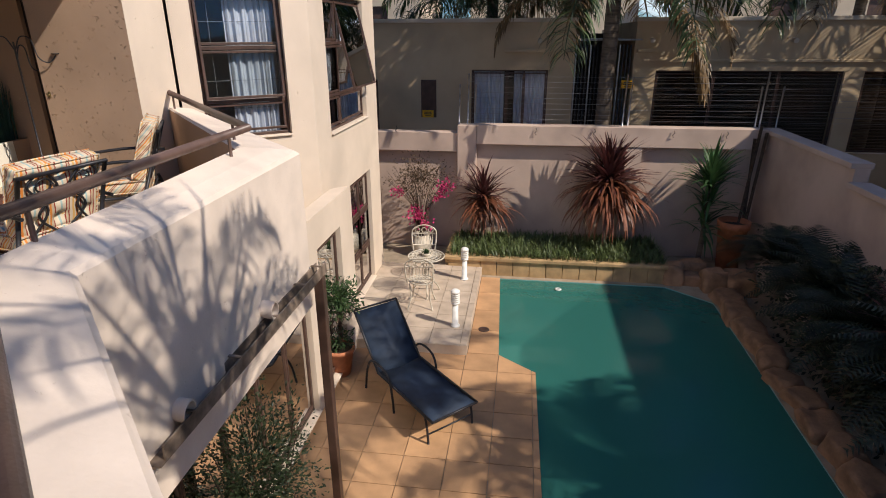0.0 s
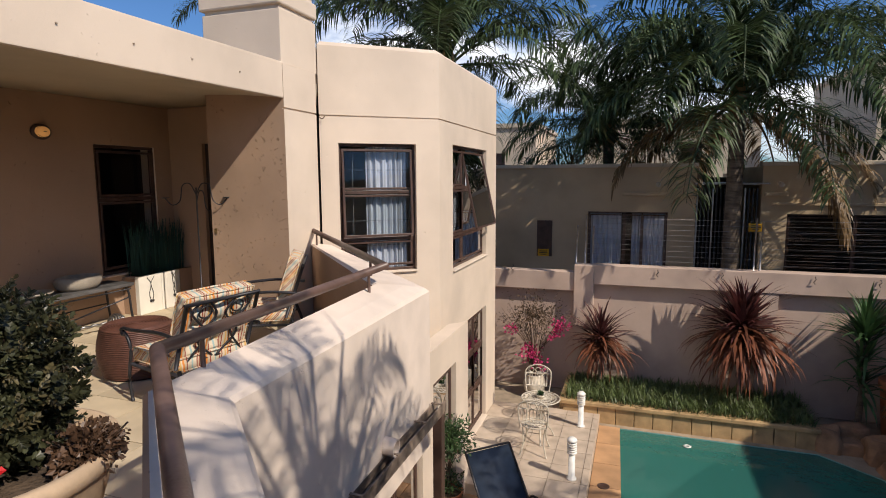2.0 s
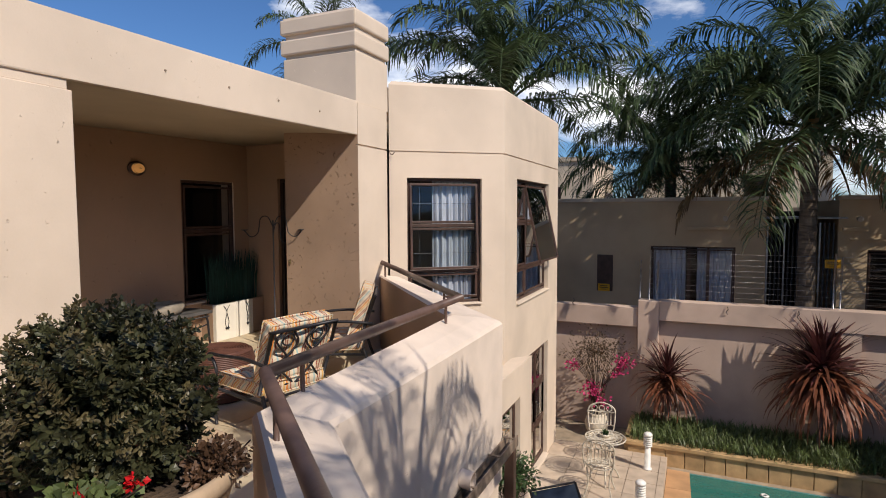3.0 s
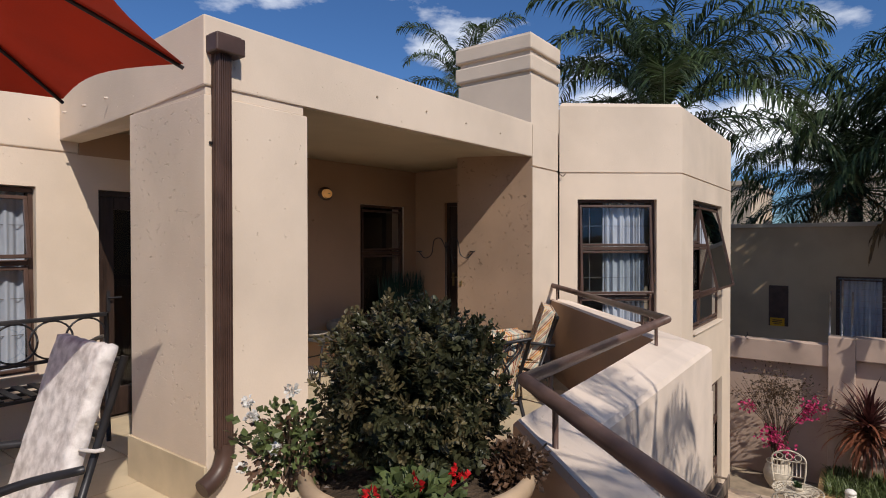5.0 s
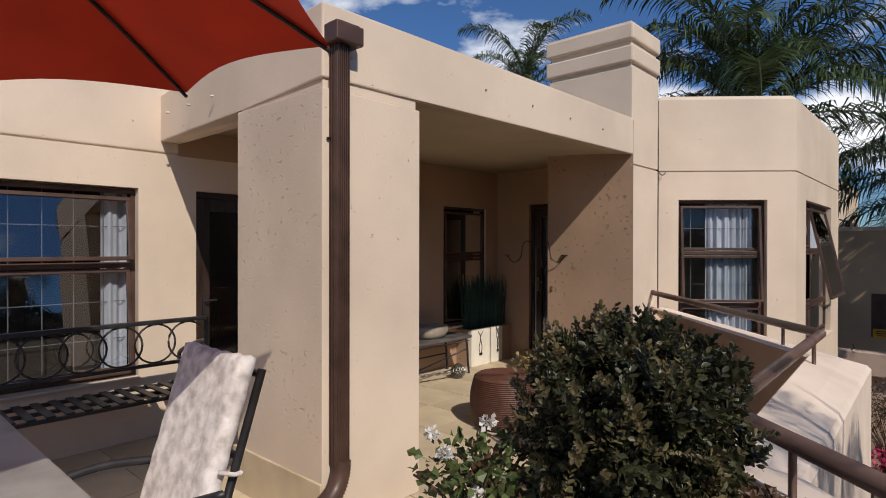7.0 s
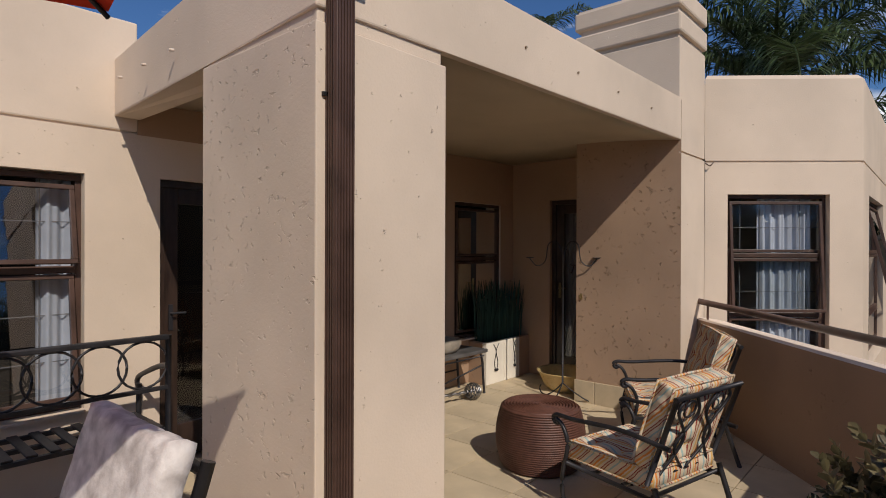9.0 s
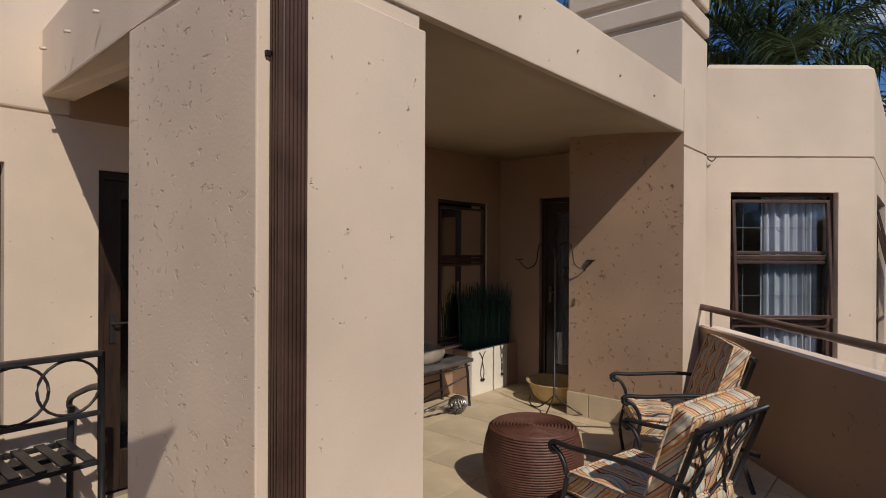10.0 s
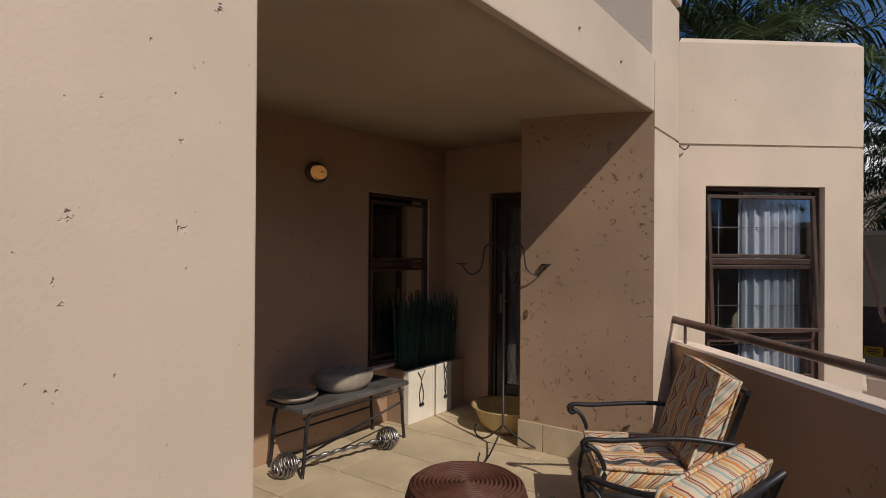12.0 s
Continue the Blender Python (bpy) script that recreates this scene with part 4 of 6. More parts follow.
part("body", lathe(bmesh.new(), [(0.0, 0.0), (0.10, 0.0), (0.16, 0.035), (0.165, 0.05), (0.15, 0.045), (0.0, 0.02)], 24), STONE_BOWL, b, smooth=True)
# coiled iron ornament on the floor
o = root("coil_ornament", "iron bar with coiled steel ends lying under the table", "ornament")
ends = [Vector((-5.33, 3.50, 0.085)), Vector((-5.16, 4.32, 0.085))]
d = (ends[1] - ends[0]).normalized()
part("bar", tube(bmesh.new(), [ends[0].lerp(ends[1], i / 40) + Vector((0.006 * math.sin(i * 1.3), 0, 0.006 * math.cos(i * 1.3))) for i in range(41)], 0.014, 8), STEEL, o)
side, up = d.cross(Vector((0, 0, 1))).normalized(), Vector((0, 0, 1))
for e in ends:
    pts = []
    for i in range(121):
        k = i / 120
        rr = 0.078 * math.sin(math.pi * (0.06 + 0.88 * k)) ** 0.7
        a = k * 2 * math.pi * 7
        pts.append(e + d * (k - 0.5) * 0.17 + rr * (math.cos(a) * side + math.sin(a) * up))
    part("coil", tube(bmesh.new(), pts, 0.0085, 6), STEEL, o)

# planter box with reeds
p = root("planter_box", "white painted masonry planter filled with dark green reeds", "planter")
part("front_panel", boxes((-5.46, -5.40, 4.86, 5.20, 0.0, 0.46), bevel=0.006), WHITE_PAINT, p)
part("front_panel", boxes((-5.46, -5.40, 5.205, 5.50, 0.0, 0.46), bevel=0.006), WHITE_PAINT, p)
part("box_end", boxes((-5.65, -5.46, 4.86, 4.92, 0.0, 0.46), bevel=0.005), PLASTER_TAN_SHADE, p)
part("box_end", boxes((-5.46, -5.405, 5.505, 5.72, 0.0, 0.46), bevel=0.005), PLASTER_TAN_SHADE, p)
part("soil", boxes((-5.64, -5.47, 4.93, 5.71, 0.0, 0.42)), SOIL, p)
for y0, s in ((4.98, 1), (5.08, -1), (5.36, 1), (5.42, -1)):
    bm = bmesh.new()
    tube(bm, [(-5.392, y, z) for y, z in [(q.x, q.y) for q in curve_pts([(y0, 0.44, 0), (y0 + 0.05 * s, 0.36, 0), (y0 + 0.02 * s, 0.24, 0), (y0 + 0.035 * s, 0.16, 0)], 5)]], 0.004, 5)
    bmesh.ops.create_uvsphere(bm, u_segments=8, v_segments=6, radius=0.016, matrix=Matrix.Translation((-5.39, y0 + 0.035 * s, 0.15)))
    part("wire_ornament", bm, IRON, p, "curled wire ornament")
REED = leaf_mat("reed_green", (0.018, 0.062, 0.040), var=0.4)
rng = random.Random(5)
vs, fs = [], []
for i in range(260):
    x, y = rng.uniform(-5.63, -5.48), rng.uniform(4.93, 5.68)
    h, lx, ly = rng.uniform(0.45, 0.72), rng.uniform(-0.03, 0.06), rng.uniform(-0.08, 0.08)
    k = len(vs)
    w = 0.006
    for z, s in ((0.42, 1), (0.42 + h * 0.6, 0.9), (0.42 + h, 0.25)):
        f = (z - 0.42) / h
        cx, cy = x + lx * f * f, y + ly * f * f
        vs += [(cx + w * s, cy, z), (cx - w * s * 0.5, cy + w * s * 0.87, z), (cx - w * s * 0.5, cy - w * s * 0.87, z)]
    for a in (0, 3):
        for q in range(3):
            fs.append((k + a + q, k + a + (q + 1) % 3, k + a + 3 + (q + 1) % 3, k + a + 3 + q))
tagged(part("reeds", (vs, [], fs), REED, p, "dense upright dark green reeds"), kind="stuff")

# candle stand
c = root("candle_stand", "tall thin wrought iron candle stand with curled arms", "candle stand", pose(-4.45, 4.83, 0, 0, 0, 20))
part("pole", tube(bmesh.new(), [(0, 0, 0.18), (0, 0, 1.52)], 0.009, 8), IRON, c)
for a in range(3):
    m = Matrix.Rotation(radians(120 * a + 15), 4, "Z")
    part("foot", tube(bmesh.new(), [m @ q for q in curve_pts([(0, 0, 0.19), (0.10, 0, 0.11), (0.25, 0, 0.02), (0.36, 0, 0.010), (0.40, 0, 0.05), (0.375, 0, 0.095)], 5)], 0.007, 6), IRON, c)
for a, h in ((10, 1.44), (190, 1.44), (80, 1.36)):
    m = Matrix.Rotation(radians(a), 4, "Z")
    arm = part("arm", tube(bmesh.new(), [m @ q for q in curve_pts([(0, 0, h), (0.06, 0, h + 0.12), (0.14, 0, h + 0.10), (0.17, 0, h - 0.06), (0.25, 0, h - 0.11), (0.32, 0, h - 0.04)], 5)], 0.006, 6), IRON, c)
    part("drip_cup", lathe(bmesh.new(), [(0.0, 0.0), (0.03, 0.004), (0.045, 0.014), (0.03, 0.01), (0.0, 0.008)], 14, m @ Vector((0.32, 0, h - 0.04))), IRON, arm)
b = root("enamel_basin", "wide yellow enamel basin on the floor by the door", "basin", pose(-4.68, 5.32, 0) @ Matrix.Diagonal((1.2, 1.2, 1.25, 1)))
part("bowl", lathe(bmesh.new(), [(0.0, 0.0), (0.15, 0.0), (0.20, 0.05), (0.245, 0.15), (0.262, 0.158), (0.262, 0.165), (0.235, 0.155), (0.19, 0.06), (0.14, 0.015), (0.0, 0.012)], 32), ENAMEL, b, smooth=True)
h = root("wall_hook", "small brass hook on the pier edge", "hook")
part("plate", boxes((-4.345, -4.325, 4.975, 4.985, 1.0, 1.06), bevel=0.002), BRASS, h)
part("hook", tube(bmesh.new(), curve_pts([(-4.335, 4.975, 1.03), (-4.335, 4.95, 1.02), (-4.335, 4.945, 1.05)], 4), 0.005, 6), BRASS, h)

# bulkhead lamp
l = root("wall_lamp", "small oval bulkhead lamp glowing warm on the patio wall", "lamp", pose(XW, 4.02, 2.10))
bm = lathe(bmesh.new(), [(0.0, 0.0), (0.105, 0.0), (0.108, 0.02), (0.09, 0.03), (0.0, 0.03)], 24)
bmesh.ops.transform(bm, matrix=Matrix.Rotation(radians(90), 4, "Y") @ Matrix.Scale(0.75, 4, (1, 0, 0)), verts=bm.verts)
part("base", bm, BROWN, l, smooth=True)
bm = lathe(bmesh.new(), [(0.075, 0.03), (0.07, 0.055), (0.045, 0.075), (0.0, 0.08)], 24)
bmesh.ops.transform(bm, matrix=Matrix.Rotation(radians(90), 4, "Y") @ Matrix.Scale(0.75, 4, (1, 0, 0)), verts=bm.verts)
part("globe", bm, glow_mat("lamp_glass", (0.75, 0.36, 0.11), 0.22), l, "lit warm glass cover", smooth=True)
bm = tube(bmesh.new(), ring_pts((0.05, 0, 0), 0.066, 20, ((0, 1, 0), (0, 0, 0.8))), 0.004, 6)
tube(bm, [(0.03, -0.07, 0), (0.088, 0, 0), (0.03, 0.07, 0)], 0.004, 6)
part("guard", bm, IRON, l)

# weep holes and nails on the beam band
for y in (2.53, 3.12, 3.7, 4.3):
    n = root("weep_pipe", "small plastered drain nipple in the roof band", "drain")
    part("pipe", tube(bmesh.new(), [(XE - 0.01, y, 2.60), (XE + 0.010, y, 2.596)], 0.007, 8), GROUT, n)
for x in (-4.6, -4.95, -5.3):
    n = root("weep_pipe", "small plastered drain nipple in the roof band", "drain")
    part("pipe", tube(bmesh.new(), [(x, YS + 0.01, 2.50), (x, YS - 0.016, 2.495)], 0.008, 8), COPING, n)
h = root("pipe_bracket", "small bent iron bracket at the pier and bay joint", "bracket")
part("hook", tube(bmesh.new(), curve_pts([(-3.40, 5.70, 2.33), (-3.36, 5.70, 2.30), (-3.33, 5.71, 2.33)], 4), 0.006, 6), RAIL, h)


# ---- dining corner of the terrace ----
bn = root("ring_bench", "dark iron garden bench with interlaced rings in its back", "bench")
BX, Y0, Y1 = -5.12, -0.70, 1.36
part("top_rail", boxes((BX - 0.02, BX + 0.02, Y0, Y1, 0.955, 0.985), bevel=0.006), IRON, bn)
part("lower_rail", boxes((BX - 0.01, BX + 0.015, Y0, Y1, 0.66, 0.685), bevel=0.004), IRON, bn)
n = 9
for i in range(n):
    y = Y0 + 0.14 + (Y1 - Y0 - 0.28) * i / (n - 1)
    part("ring", tube(bmesh.new(), ring_pts((BX, y, 0.82), 0.135, 22, ((0, 1, 0), (0, 0, 1))), 0.0075, 6), IRON, bn)
for y in (Y0, Y1):
    part("back_post", tube(bmesh.new(), [(BX + 0.03, y, 0.0), (BX, y, 0.45), (BX, y, 0.98)], 0.018, 8), IRON, bn)
    part("front_leg", tube(bmesh.new(), curve_pts([(BX - 0.46, y, 0.0), (BX - 0.45, y, 0.3), (BX - 0.44, y, 0.62)], 4), 0.018, 8), IRON, bn)
    part("armrest", tube(bmesh.new(), curve_pts([(BX, y, 0.80), (BX - 0.15, y, 0.77), (BX - 0.36, y, 0.70), (BX - 0.45, y, 0.66), (BX - 0.47, y, 0.62), (BX - 0.43, y, 0.60)], 5), 0.017, 8), IRON, bn)
for i in range(20):
    y = Y0 + 0.02 + i * (Y1 - Y0 - 0.09) / 19
    part("seat_slat", boxes((BX - 0.45, BX - 0.01, y, y + 0.05, 0.43, 0.442), bevel=0.003), IRON, bn)
for x in (BX - 0.46, BX - 0.24, BX - 0.03):
    part("seat_bar", boxes((x, x + 0.03, Y0, Y1, 0.405, 0.43), bevel=0.003), IRON, bn)

tb = root("dining_table", "grey stone-topped terrace table under the red umbrella", "table")
TG = make_mat("table_grey", (0.30, 0.28, 0.26), rough=0.4, var=0.12, scale=5, fine=80, bump=0.1)
part("tabletop", boxes((-4.15, -2.86, -1.45, -0.05, 0.72, 0.755), bevel=0.012), TG, tb)
for x in (-4.05, -2.96):
    for y in (-1.35, -0.14):
        part("leg", tube(bmesh.new(), [(x, y, 0), (x, y, 0.72)], 0.024, 10), IRON, tb)
part("apron", boxes((-4.05, -2.96, -1.37, -1.34, 0.66, 0.72)), IRON, tb)
part("apron", boxes((-4.05, -2.96, -0.16, -0.13, 0.70, 0.72)), IRON, tb)

wc = root("dining_chair", "high-backed iron chair with a white floral cushion", "chair", pose(-3.02, 0.09, 0, 0, 0, 180) @ Matrix.Diagonal((0.98, 0.98, 0.985, 1)))
rec = Matrix.Translation((0, -0.16, 0.46)) @ Matrix.Rotation(radians(17), 4, "X")
part("back_cushion", placed(cushion(0.46, 0.68, 0.075, tufts=(2, 3), dent=0.2), rec @ Matrix.Translation((0, 0.03, 0.35)) @ Matrix.Rotation(radians(90), 4, "X")), WHITE_CUSHION, wc, "white floral padded back cushion", smooth=True)
part("seat_cushion", placed(cushion(0.47, 0.48, 0.075, tufts=(2, 2), dent=0.2), Matrix.Translation((0, 0.06, 0.475))), WHITE_CUSHION, wc, "white floral padded seat cushion", smooth=True)
bm = bmesh.new()
for s in (-1, 1):
    tube(bm, [rec @ Vector((0.225 * s, -0.03, -0.03)), rec @ Vector((0.235 * s, -0.03, 0.66))], 0.016, 8)
for z in (0.1, 0.35, 0.64):
    tube(bm, [rec @ Vector((-0.235, -0.03, z)), rec @ Vector((0.235, -0.03, z))], 0.014, 8)
part("back_frame", bm, IRON, wc)
for s in (-1, 1):
    part("armrest", tube(bmesh.new(), curve_pts([(0.25 * s, -0.22, 0.68), (0.28 * s, 0.0, 0.70), (0.28 * s, 0.22, 0.66), (0.27 * s, 0.30, 0.55)], 5), 0.017, 8), IRON, wc)
    part("leg", tube(bmesh.new(), curve_pts([(0.26 * s, 0.32, 0.0), (0.25 * s, 0.28, 0.3), (0.27 * s, 0.30, 0.55)], 4), 0.016, 8), IRON, wc)
    part("leg", tube(bmesh.new(), [(0.23 * s, -0.26, 0.0), (0.22 * s, -0.17, 0.44)], 0.016, 8), IRON, wc)
part("seat_frame", boxes((-0.24, 0.24, -0.18, 0.29, 0.425, 0.44), bevel=0.005), IRON, wc)
part("tie_strap", tube(bmesh.new(), [rec @ Vector((-0.245, 0.04, 0.30)), rec @ Vector((-0.27, -0.01, 0.30)), rec @ Vector((-0.24, -0.05, 0.30))], 0.008, 6), WHITE_CUSHION, wc)

um = root("umbrella", "open red canvas garden umbrella over the dining table", "umbrella", pose(-2.96, -0.62, 0, 0, 0, 4.0))
RU, ZU, ZT = 1.27, 2.198, 2.63
part("pole", tube(bmesh.new(), [(0, 0, 0.0), (0, 0, 2.58)], 0.022, 12), IRON, um)
part("finial", lathe(bmesh.new(), [(0.0, 0.06), (0.02, 0.04), (0.03, 0.0), (0.0, 0.0)], 12, (0, 0, ZT)), IRON, um)
corners = [Vector((RU * math.cos(radians(22.5 + 45 * i)), RU * math.sin(radians(22.5 + 45 * i)), ZU)) for i in range(8)]
apex = Vector((0, 0, ZT))
for i in range(8):
    a, b = corners[i], corners[(i + 1) % 8]
    vs, fs = [], []
    N = 10
    for s in range(N + 1):
        for q in range(N + 1):
            f, g = s / N, q / N
            e = a.lerp(b, g)
            e = e * (1 - 0.065 * math.sin(math.pi * g)) + Vector((0, 0, 0.065 * ZU * math.sin(math.pi * g) * 1.0 + 0.02 * math.sin(math.pi * g)))
            pt = apex.lerp(e, f)
            pt.z += 0.06 * math.sin(math.pi * f) - 0.05 * math.sin(math.pi * g) * f * (1 - f) * 2
            vs.append(pt)
    for s in range(N):
        for q in range(N):
            k = s * (N + 1) + q
            fs.append((k, k + N + 1, k + N + 2, k + 1))
    part("canopy_panel", (vs, [], fs), RED_CLOTH, um, smooth=True)
    rib = []
    for s in range(11):
        pt = apex.lerp(a, s / 10)
        pt.z += 0.06 * math.sin(math.pi * s / 10) - 0.018
        rib.append(pt)
    rb = part("rib", tube(bmesh.new(), rib, 0.008, 6), IRON, um)
    part("strut", tube(bmesh.new(), [(0, 0, 1.98), rib[5]], 0.006, 6), IRON, rb)
part("base", lathe(bmesh.new(), [(0.0, 0.0), (0.26, 0.0), (0.26, 0.05), (0.06, 0.08), (0.05, 0.25), (0.0, 0.25)], 24), IRON, um)


# ---- leaf clouds ----
def leaf_cloud(n, centre, radii, size, seed, shell=0.55, droop=0.3, ratio=0.45, lumps=0.18, upright=0.0, zmin=-9.0):
    """Many small folded leaves in an uneven ellipsoid."""
    rng = random.Random(seed)
    vs, fs = [], []
    c, rad = Vector(centre), Vector(radii)
    noise_at = lambda d: 1 + lumps * 2.2 * noise.noise(Vector(d) * 2.3 + Vector((seed, 0, 0))) + lumps * noise.noise(Vector(d) * 6 + Vector((0, seed, 0)))
    while len(fs) < 2 * n:
        d = Vector((rng.gauss(0, 1), rng.gauss(0, 1), rng.gauss(0, 1))).normalized()
        k = (shell + (1 - shell) * rng.random()) if rng.random() < 0.85 else rng.random()
        p = c + Vector((d.x * rad.x, d.y * rad.y, d.z * rad.z)) * k * noise_at(d)
        if p.z < zmin:
            continue
        a = (d + Vector((rng.uniform(-1, 1), rng.uniform(-1, 1), rng.uniform(-1, 1) - droop + upright)) * 0.8).normalized()
        s = a.cross(Vector((rng.uniform(-1, 1), rng.uniform(-1, 1), rng.uniform(-1, 1)))).normalized()
        up = a.cross(s)
        L = size * rng.uniform(0.6, 1.3)
        w = L * ratio * 0.5
        b = len(vs)
        vs += [p, p + a * L * 0.5 + s * w + up * w * 0.3, p + a * L, p + a * L * 0.5 - s * w + up * w * 0.3]
        fs += [(b, b + 1, b + 2), (b, b + 2, b + 3)]
    return vs, [], fs


def blades(n, place, length, width, seed, spread=0.5, bend=0.6, segs=4, low=0.05):
    """Grass blades or strap leaves from base points given by place(rng); bend: how far they droop."""
    rng = random.Random(seed)
    vs, fs = [], []
    for _ in range(n):
        p = Vector(place(rng))
        a = rng.uniform(0, 2 * math.pi)
        out = Vector((math.cos(a), math.sin(a), 0))
        tilt = rng.uniform(low, spread)
        L = length * rng.uniform(0.6, 1.15)
        side = Vector((-out.y, out.x, 0))
        ang = tilt
        b = len(vs)
        q = p.copy()
        for s in range(segs + 1):
            f = s / segs
            w = width * 0.5 * (1 - f) ** 0.6 * (0.6 + 0.8 * min(1, f * 3)) if s < segs else 0.0006
            vs += [q + side * w, q - side * w]
            q = q + (out * math.sin(ang) + Vector((0, 0, math.cos(ang)))) * (L / segs)
            ang = ang + bend * rng.uniform(0.6, 1.2) / segs * (0.5 + f)
        for s in range(segs):
            k = b + 2 * s
            fs.append((k, k + 1, k + 3, k + 2))
    return vs, [], fs


BUSH = leaf_mat("bush_dark_green", (0.056, 0.058, 0.028), var=0.5, rough=0.38)
BUSH_TOP = leaf_mat("bush_olive_tips", (0.115, 0.095, 0.045), var=0.45)
GERANIUM = leaf_mat("geranium_green", (0.10, 0.13, 0.045), var=0.4)
DRYLEAF = leaf_mat("geranium_brown", (0.10, 0.055, 0.032), var=0.4)
REDPETAL = leaf_mat("petal_red", (0.65, 0.015, 0.02), var=0.2)
WHITEPETAL = leaf_mat("petal_white", (0.80, 0.78, 0.74), var=0.1)
TWIG = make_mat("twig_brown", (0.085, 0.055, 0.038), rough=0.9, var=0.25, scale=20, fine=90)

UX, UY = -1.53, 0.745
ur = root("planter_urn", "large round sandstone planter bowl on a pedestal by the parapet", "planter", pose(UX, UY, 0) @ Matrix.Diagonal((0.90, 0.90, 0.95, 1)))
part("bowl", lathe(bmesh.new(), [(0.0, 0.50), (0.14, 0.50), (0.22, 0.55), (0.315, 0.68), (0.355, 0.80), (0.362, 0.835), (0.385, 0.85), (0.393, 0.875), (0.385, 0.90), (0.365, 0.905), (0.345, 0.885), (0.335, 0.80), (0.0, 0.80)], 48), URN, ur, smooth=True)
part("pedestal", lathe(bmesh.new(), [(0.0, 0.0), (0.20, 0.0), (0.20, 0.05), (0.15, 0.08), (0.12, 0.2), (0.12, 0.38), (0.15, 0.46), (0.16, 0.50), (0.0, 0.50)], 32), URN, ur, smooth=True)
part("soil", lathe(bmesh.new(), [(0.345, 0.84), (0.2, 0.855), (0.0, 0.86)], 32), SOIL, ur)
sh = root("shrub", "dense rounded dark green shrub growing in the planter", "shrub", pose(UX, UY, 0.81))
bm = bmesh.new()
rng = random.Random(3)
for i in range(26):
    a, e = rng.uniform(0, 6.28), rng.uniform(0.3, 1.3)
    tip = Vector((math.cos(a) * math.cos(e) * 0.24, math.sin(a) * math.cos(e) * 0.24, 0.1 + 0.42 * math.sin(e)))
    tube(bm, [(0, 0, -0.05), tip * 0.4 + Vector((0, 0, 0.03)), tip], 0.007, 5, 0.002)
tagged(part("branchwork", bm, TWIG, sh), kind="stuff")


def shoots(n, centre, radii, seed, leaf=0.027, per=17, reach=0.06, lumps=0.22, zmin=-0.02, inner=0.5):
    """Short leafy shoots that fill an uneven dome: small oval leaves round each shoot."""
    rng = random.Random(seed)
    vs, fs = [], []
    c, rad = Vector(centre), Vector(radii)
    done = 0
    while done < n:
        d = Vector((rng.gauss(0, 1), rng.gauss(0, 1), rng.gauss(0, 1))).normalized()
        k = inner + (1 - inner) * rng.random() ** 0.55
        k *= min(1.10, 1 + lumps * 2.0 * noise.noise(d * 2.4 + Vector((seed, 0, 0))) + lumps * noise.noise(d * 6.5 + Vector((0, seed, 0))))
        p = c + Vector((d.x * rad.x, d.y * rad.y, d.z * rad.z)) * k
        if p.z < zmin:
            continue
        done += 1
        ax = (d * 0.8 + Vector((rng.uniform(-0.8, 0.8), rng.uniform(-0.8, 0.8), rng.uniform(-0.1, 1.0)))).normalized()
        u = ax.cross(Vector((rng.uniform(-1, 1), rng.uniform(-1, 1), 0.3))).normalized()
        w = ax.cross(u)
        L = reach * rng.uniform(0.5, 1.5)
        for i in range(per):
            f = (i + rng.random()) / per
            a = i * 2.4 + rng.uniform(-0.5, 0.5)
            out = u * math.cos(a) + w * math.sin(a)
            q = p + ax * L * (f - 0.6)
            dirv = (out * (1.1 - 0.5 * f) + ax * (0.3 + 0.6 * f) + Vector((rng.uniform(-0.3, 0.3), rng.uniform(-0.3, 0.3), rng.uniform(-0.3, 0.3)))).normalized()
            side = dirv.cross(ax).normalized()
            nrm = side.cross(dirv)
            l_ = leaf * rng.uniform(0.7, 1.25) * (1.0 - 0.35 * f)
            h_ = l_ * 0.29
            b = len(vs)
            vs += [q, q + dirv * l_ * 0.3 + side * h_ * 0.85 + nrm * h_ * 0.3, q + dirv * l_ * 0.72 + side * h_ * 0.9 + nrm * h_ * 0.2, q + dirv * l_ + nrm * h_ * 0.1, q + dirv * l_ * 0.72 - side * h_ * 0.9 + nrm * h_ * 0.2, q + dirv * l_ * 0.3 - side * h_ * 0.85 + nrm * h_ * 0.3]
            fs += [(b, b + 1, b + 2, b + 3), (b, b + 3, b + 4, b + 5)]
    return vs, [], fs


tagged(part("foliage", shoots(1250, (0, 0.0, 0.26), (0.258, 0.258, 0.252), 11, zmin=-0.01), BUSH, sh, "small dark glossy leaves"), kind="stuff")
tagged(part("young_foliage", shoots(300, (-0.03, -0.02, 0.27), (0.258, 0.258, 0.248), 12, leaf=0.024, inner=0.88, reach=0.065, zmin=0.1), BUSH_TOP, sh, "olive brown young leaf tips"), kind="stuff")


def blossom(parent, c, r, mat, seed, n=26):
    return part("flower", leaf_cloud(n, c, (r, r, r * 0.7), r * 0.85, seed, shell=0.2, ratio=0.9, droop=0), mat, parent)


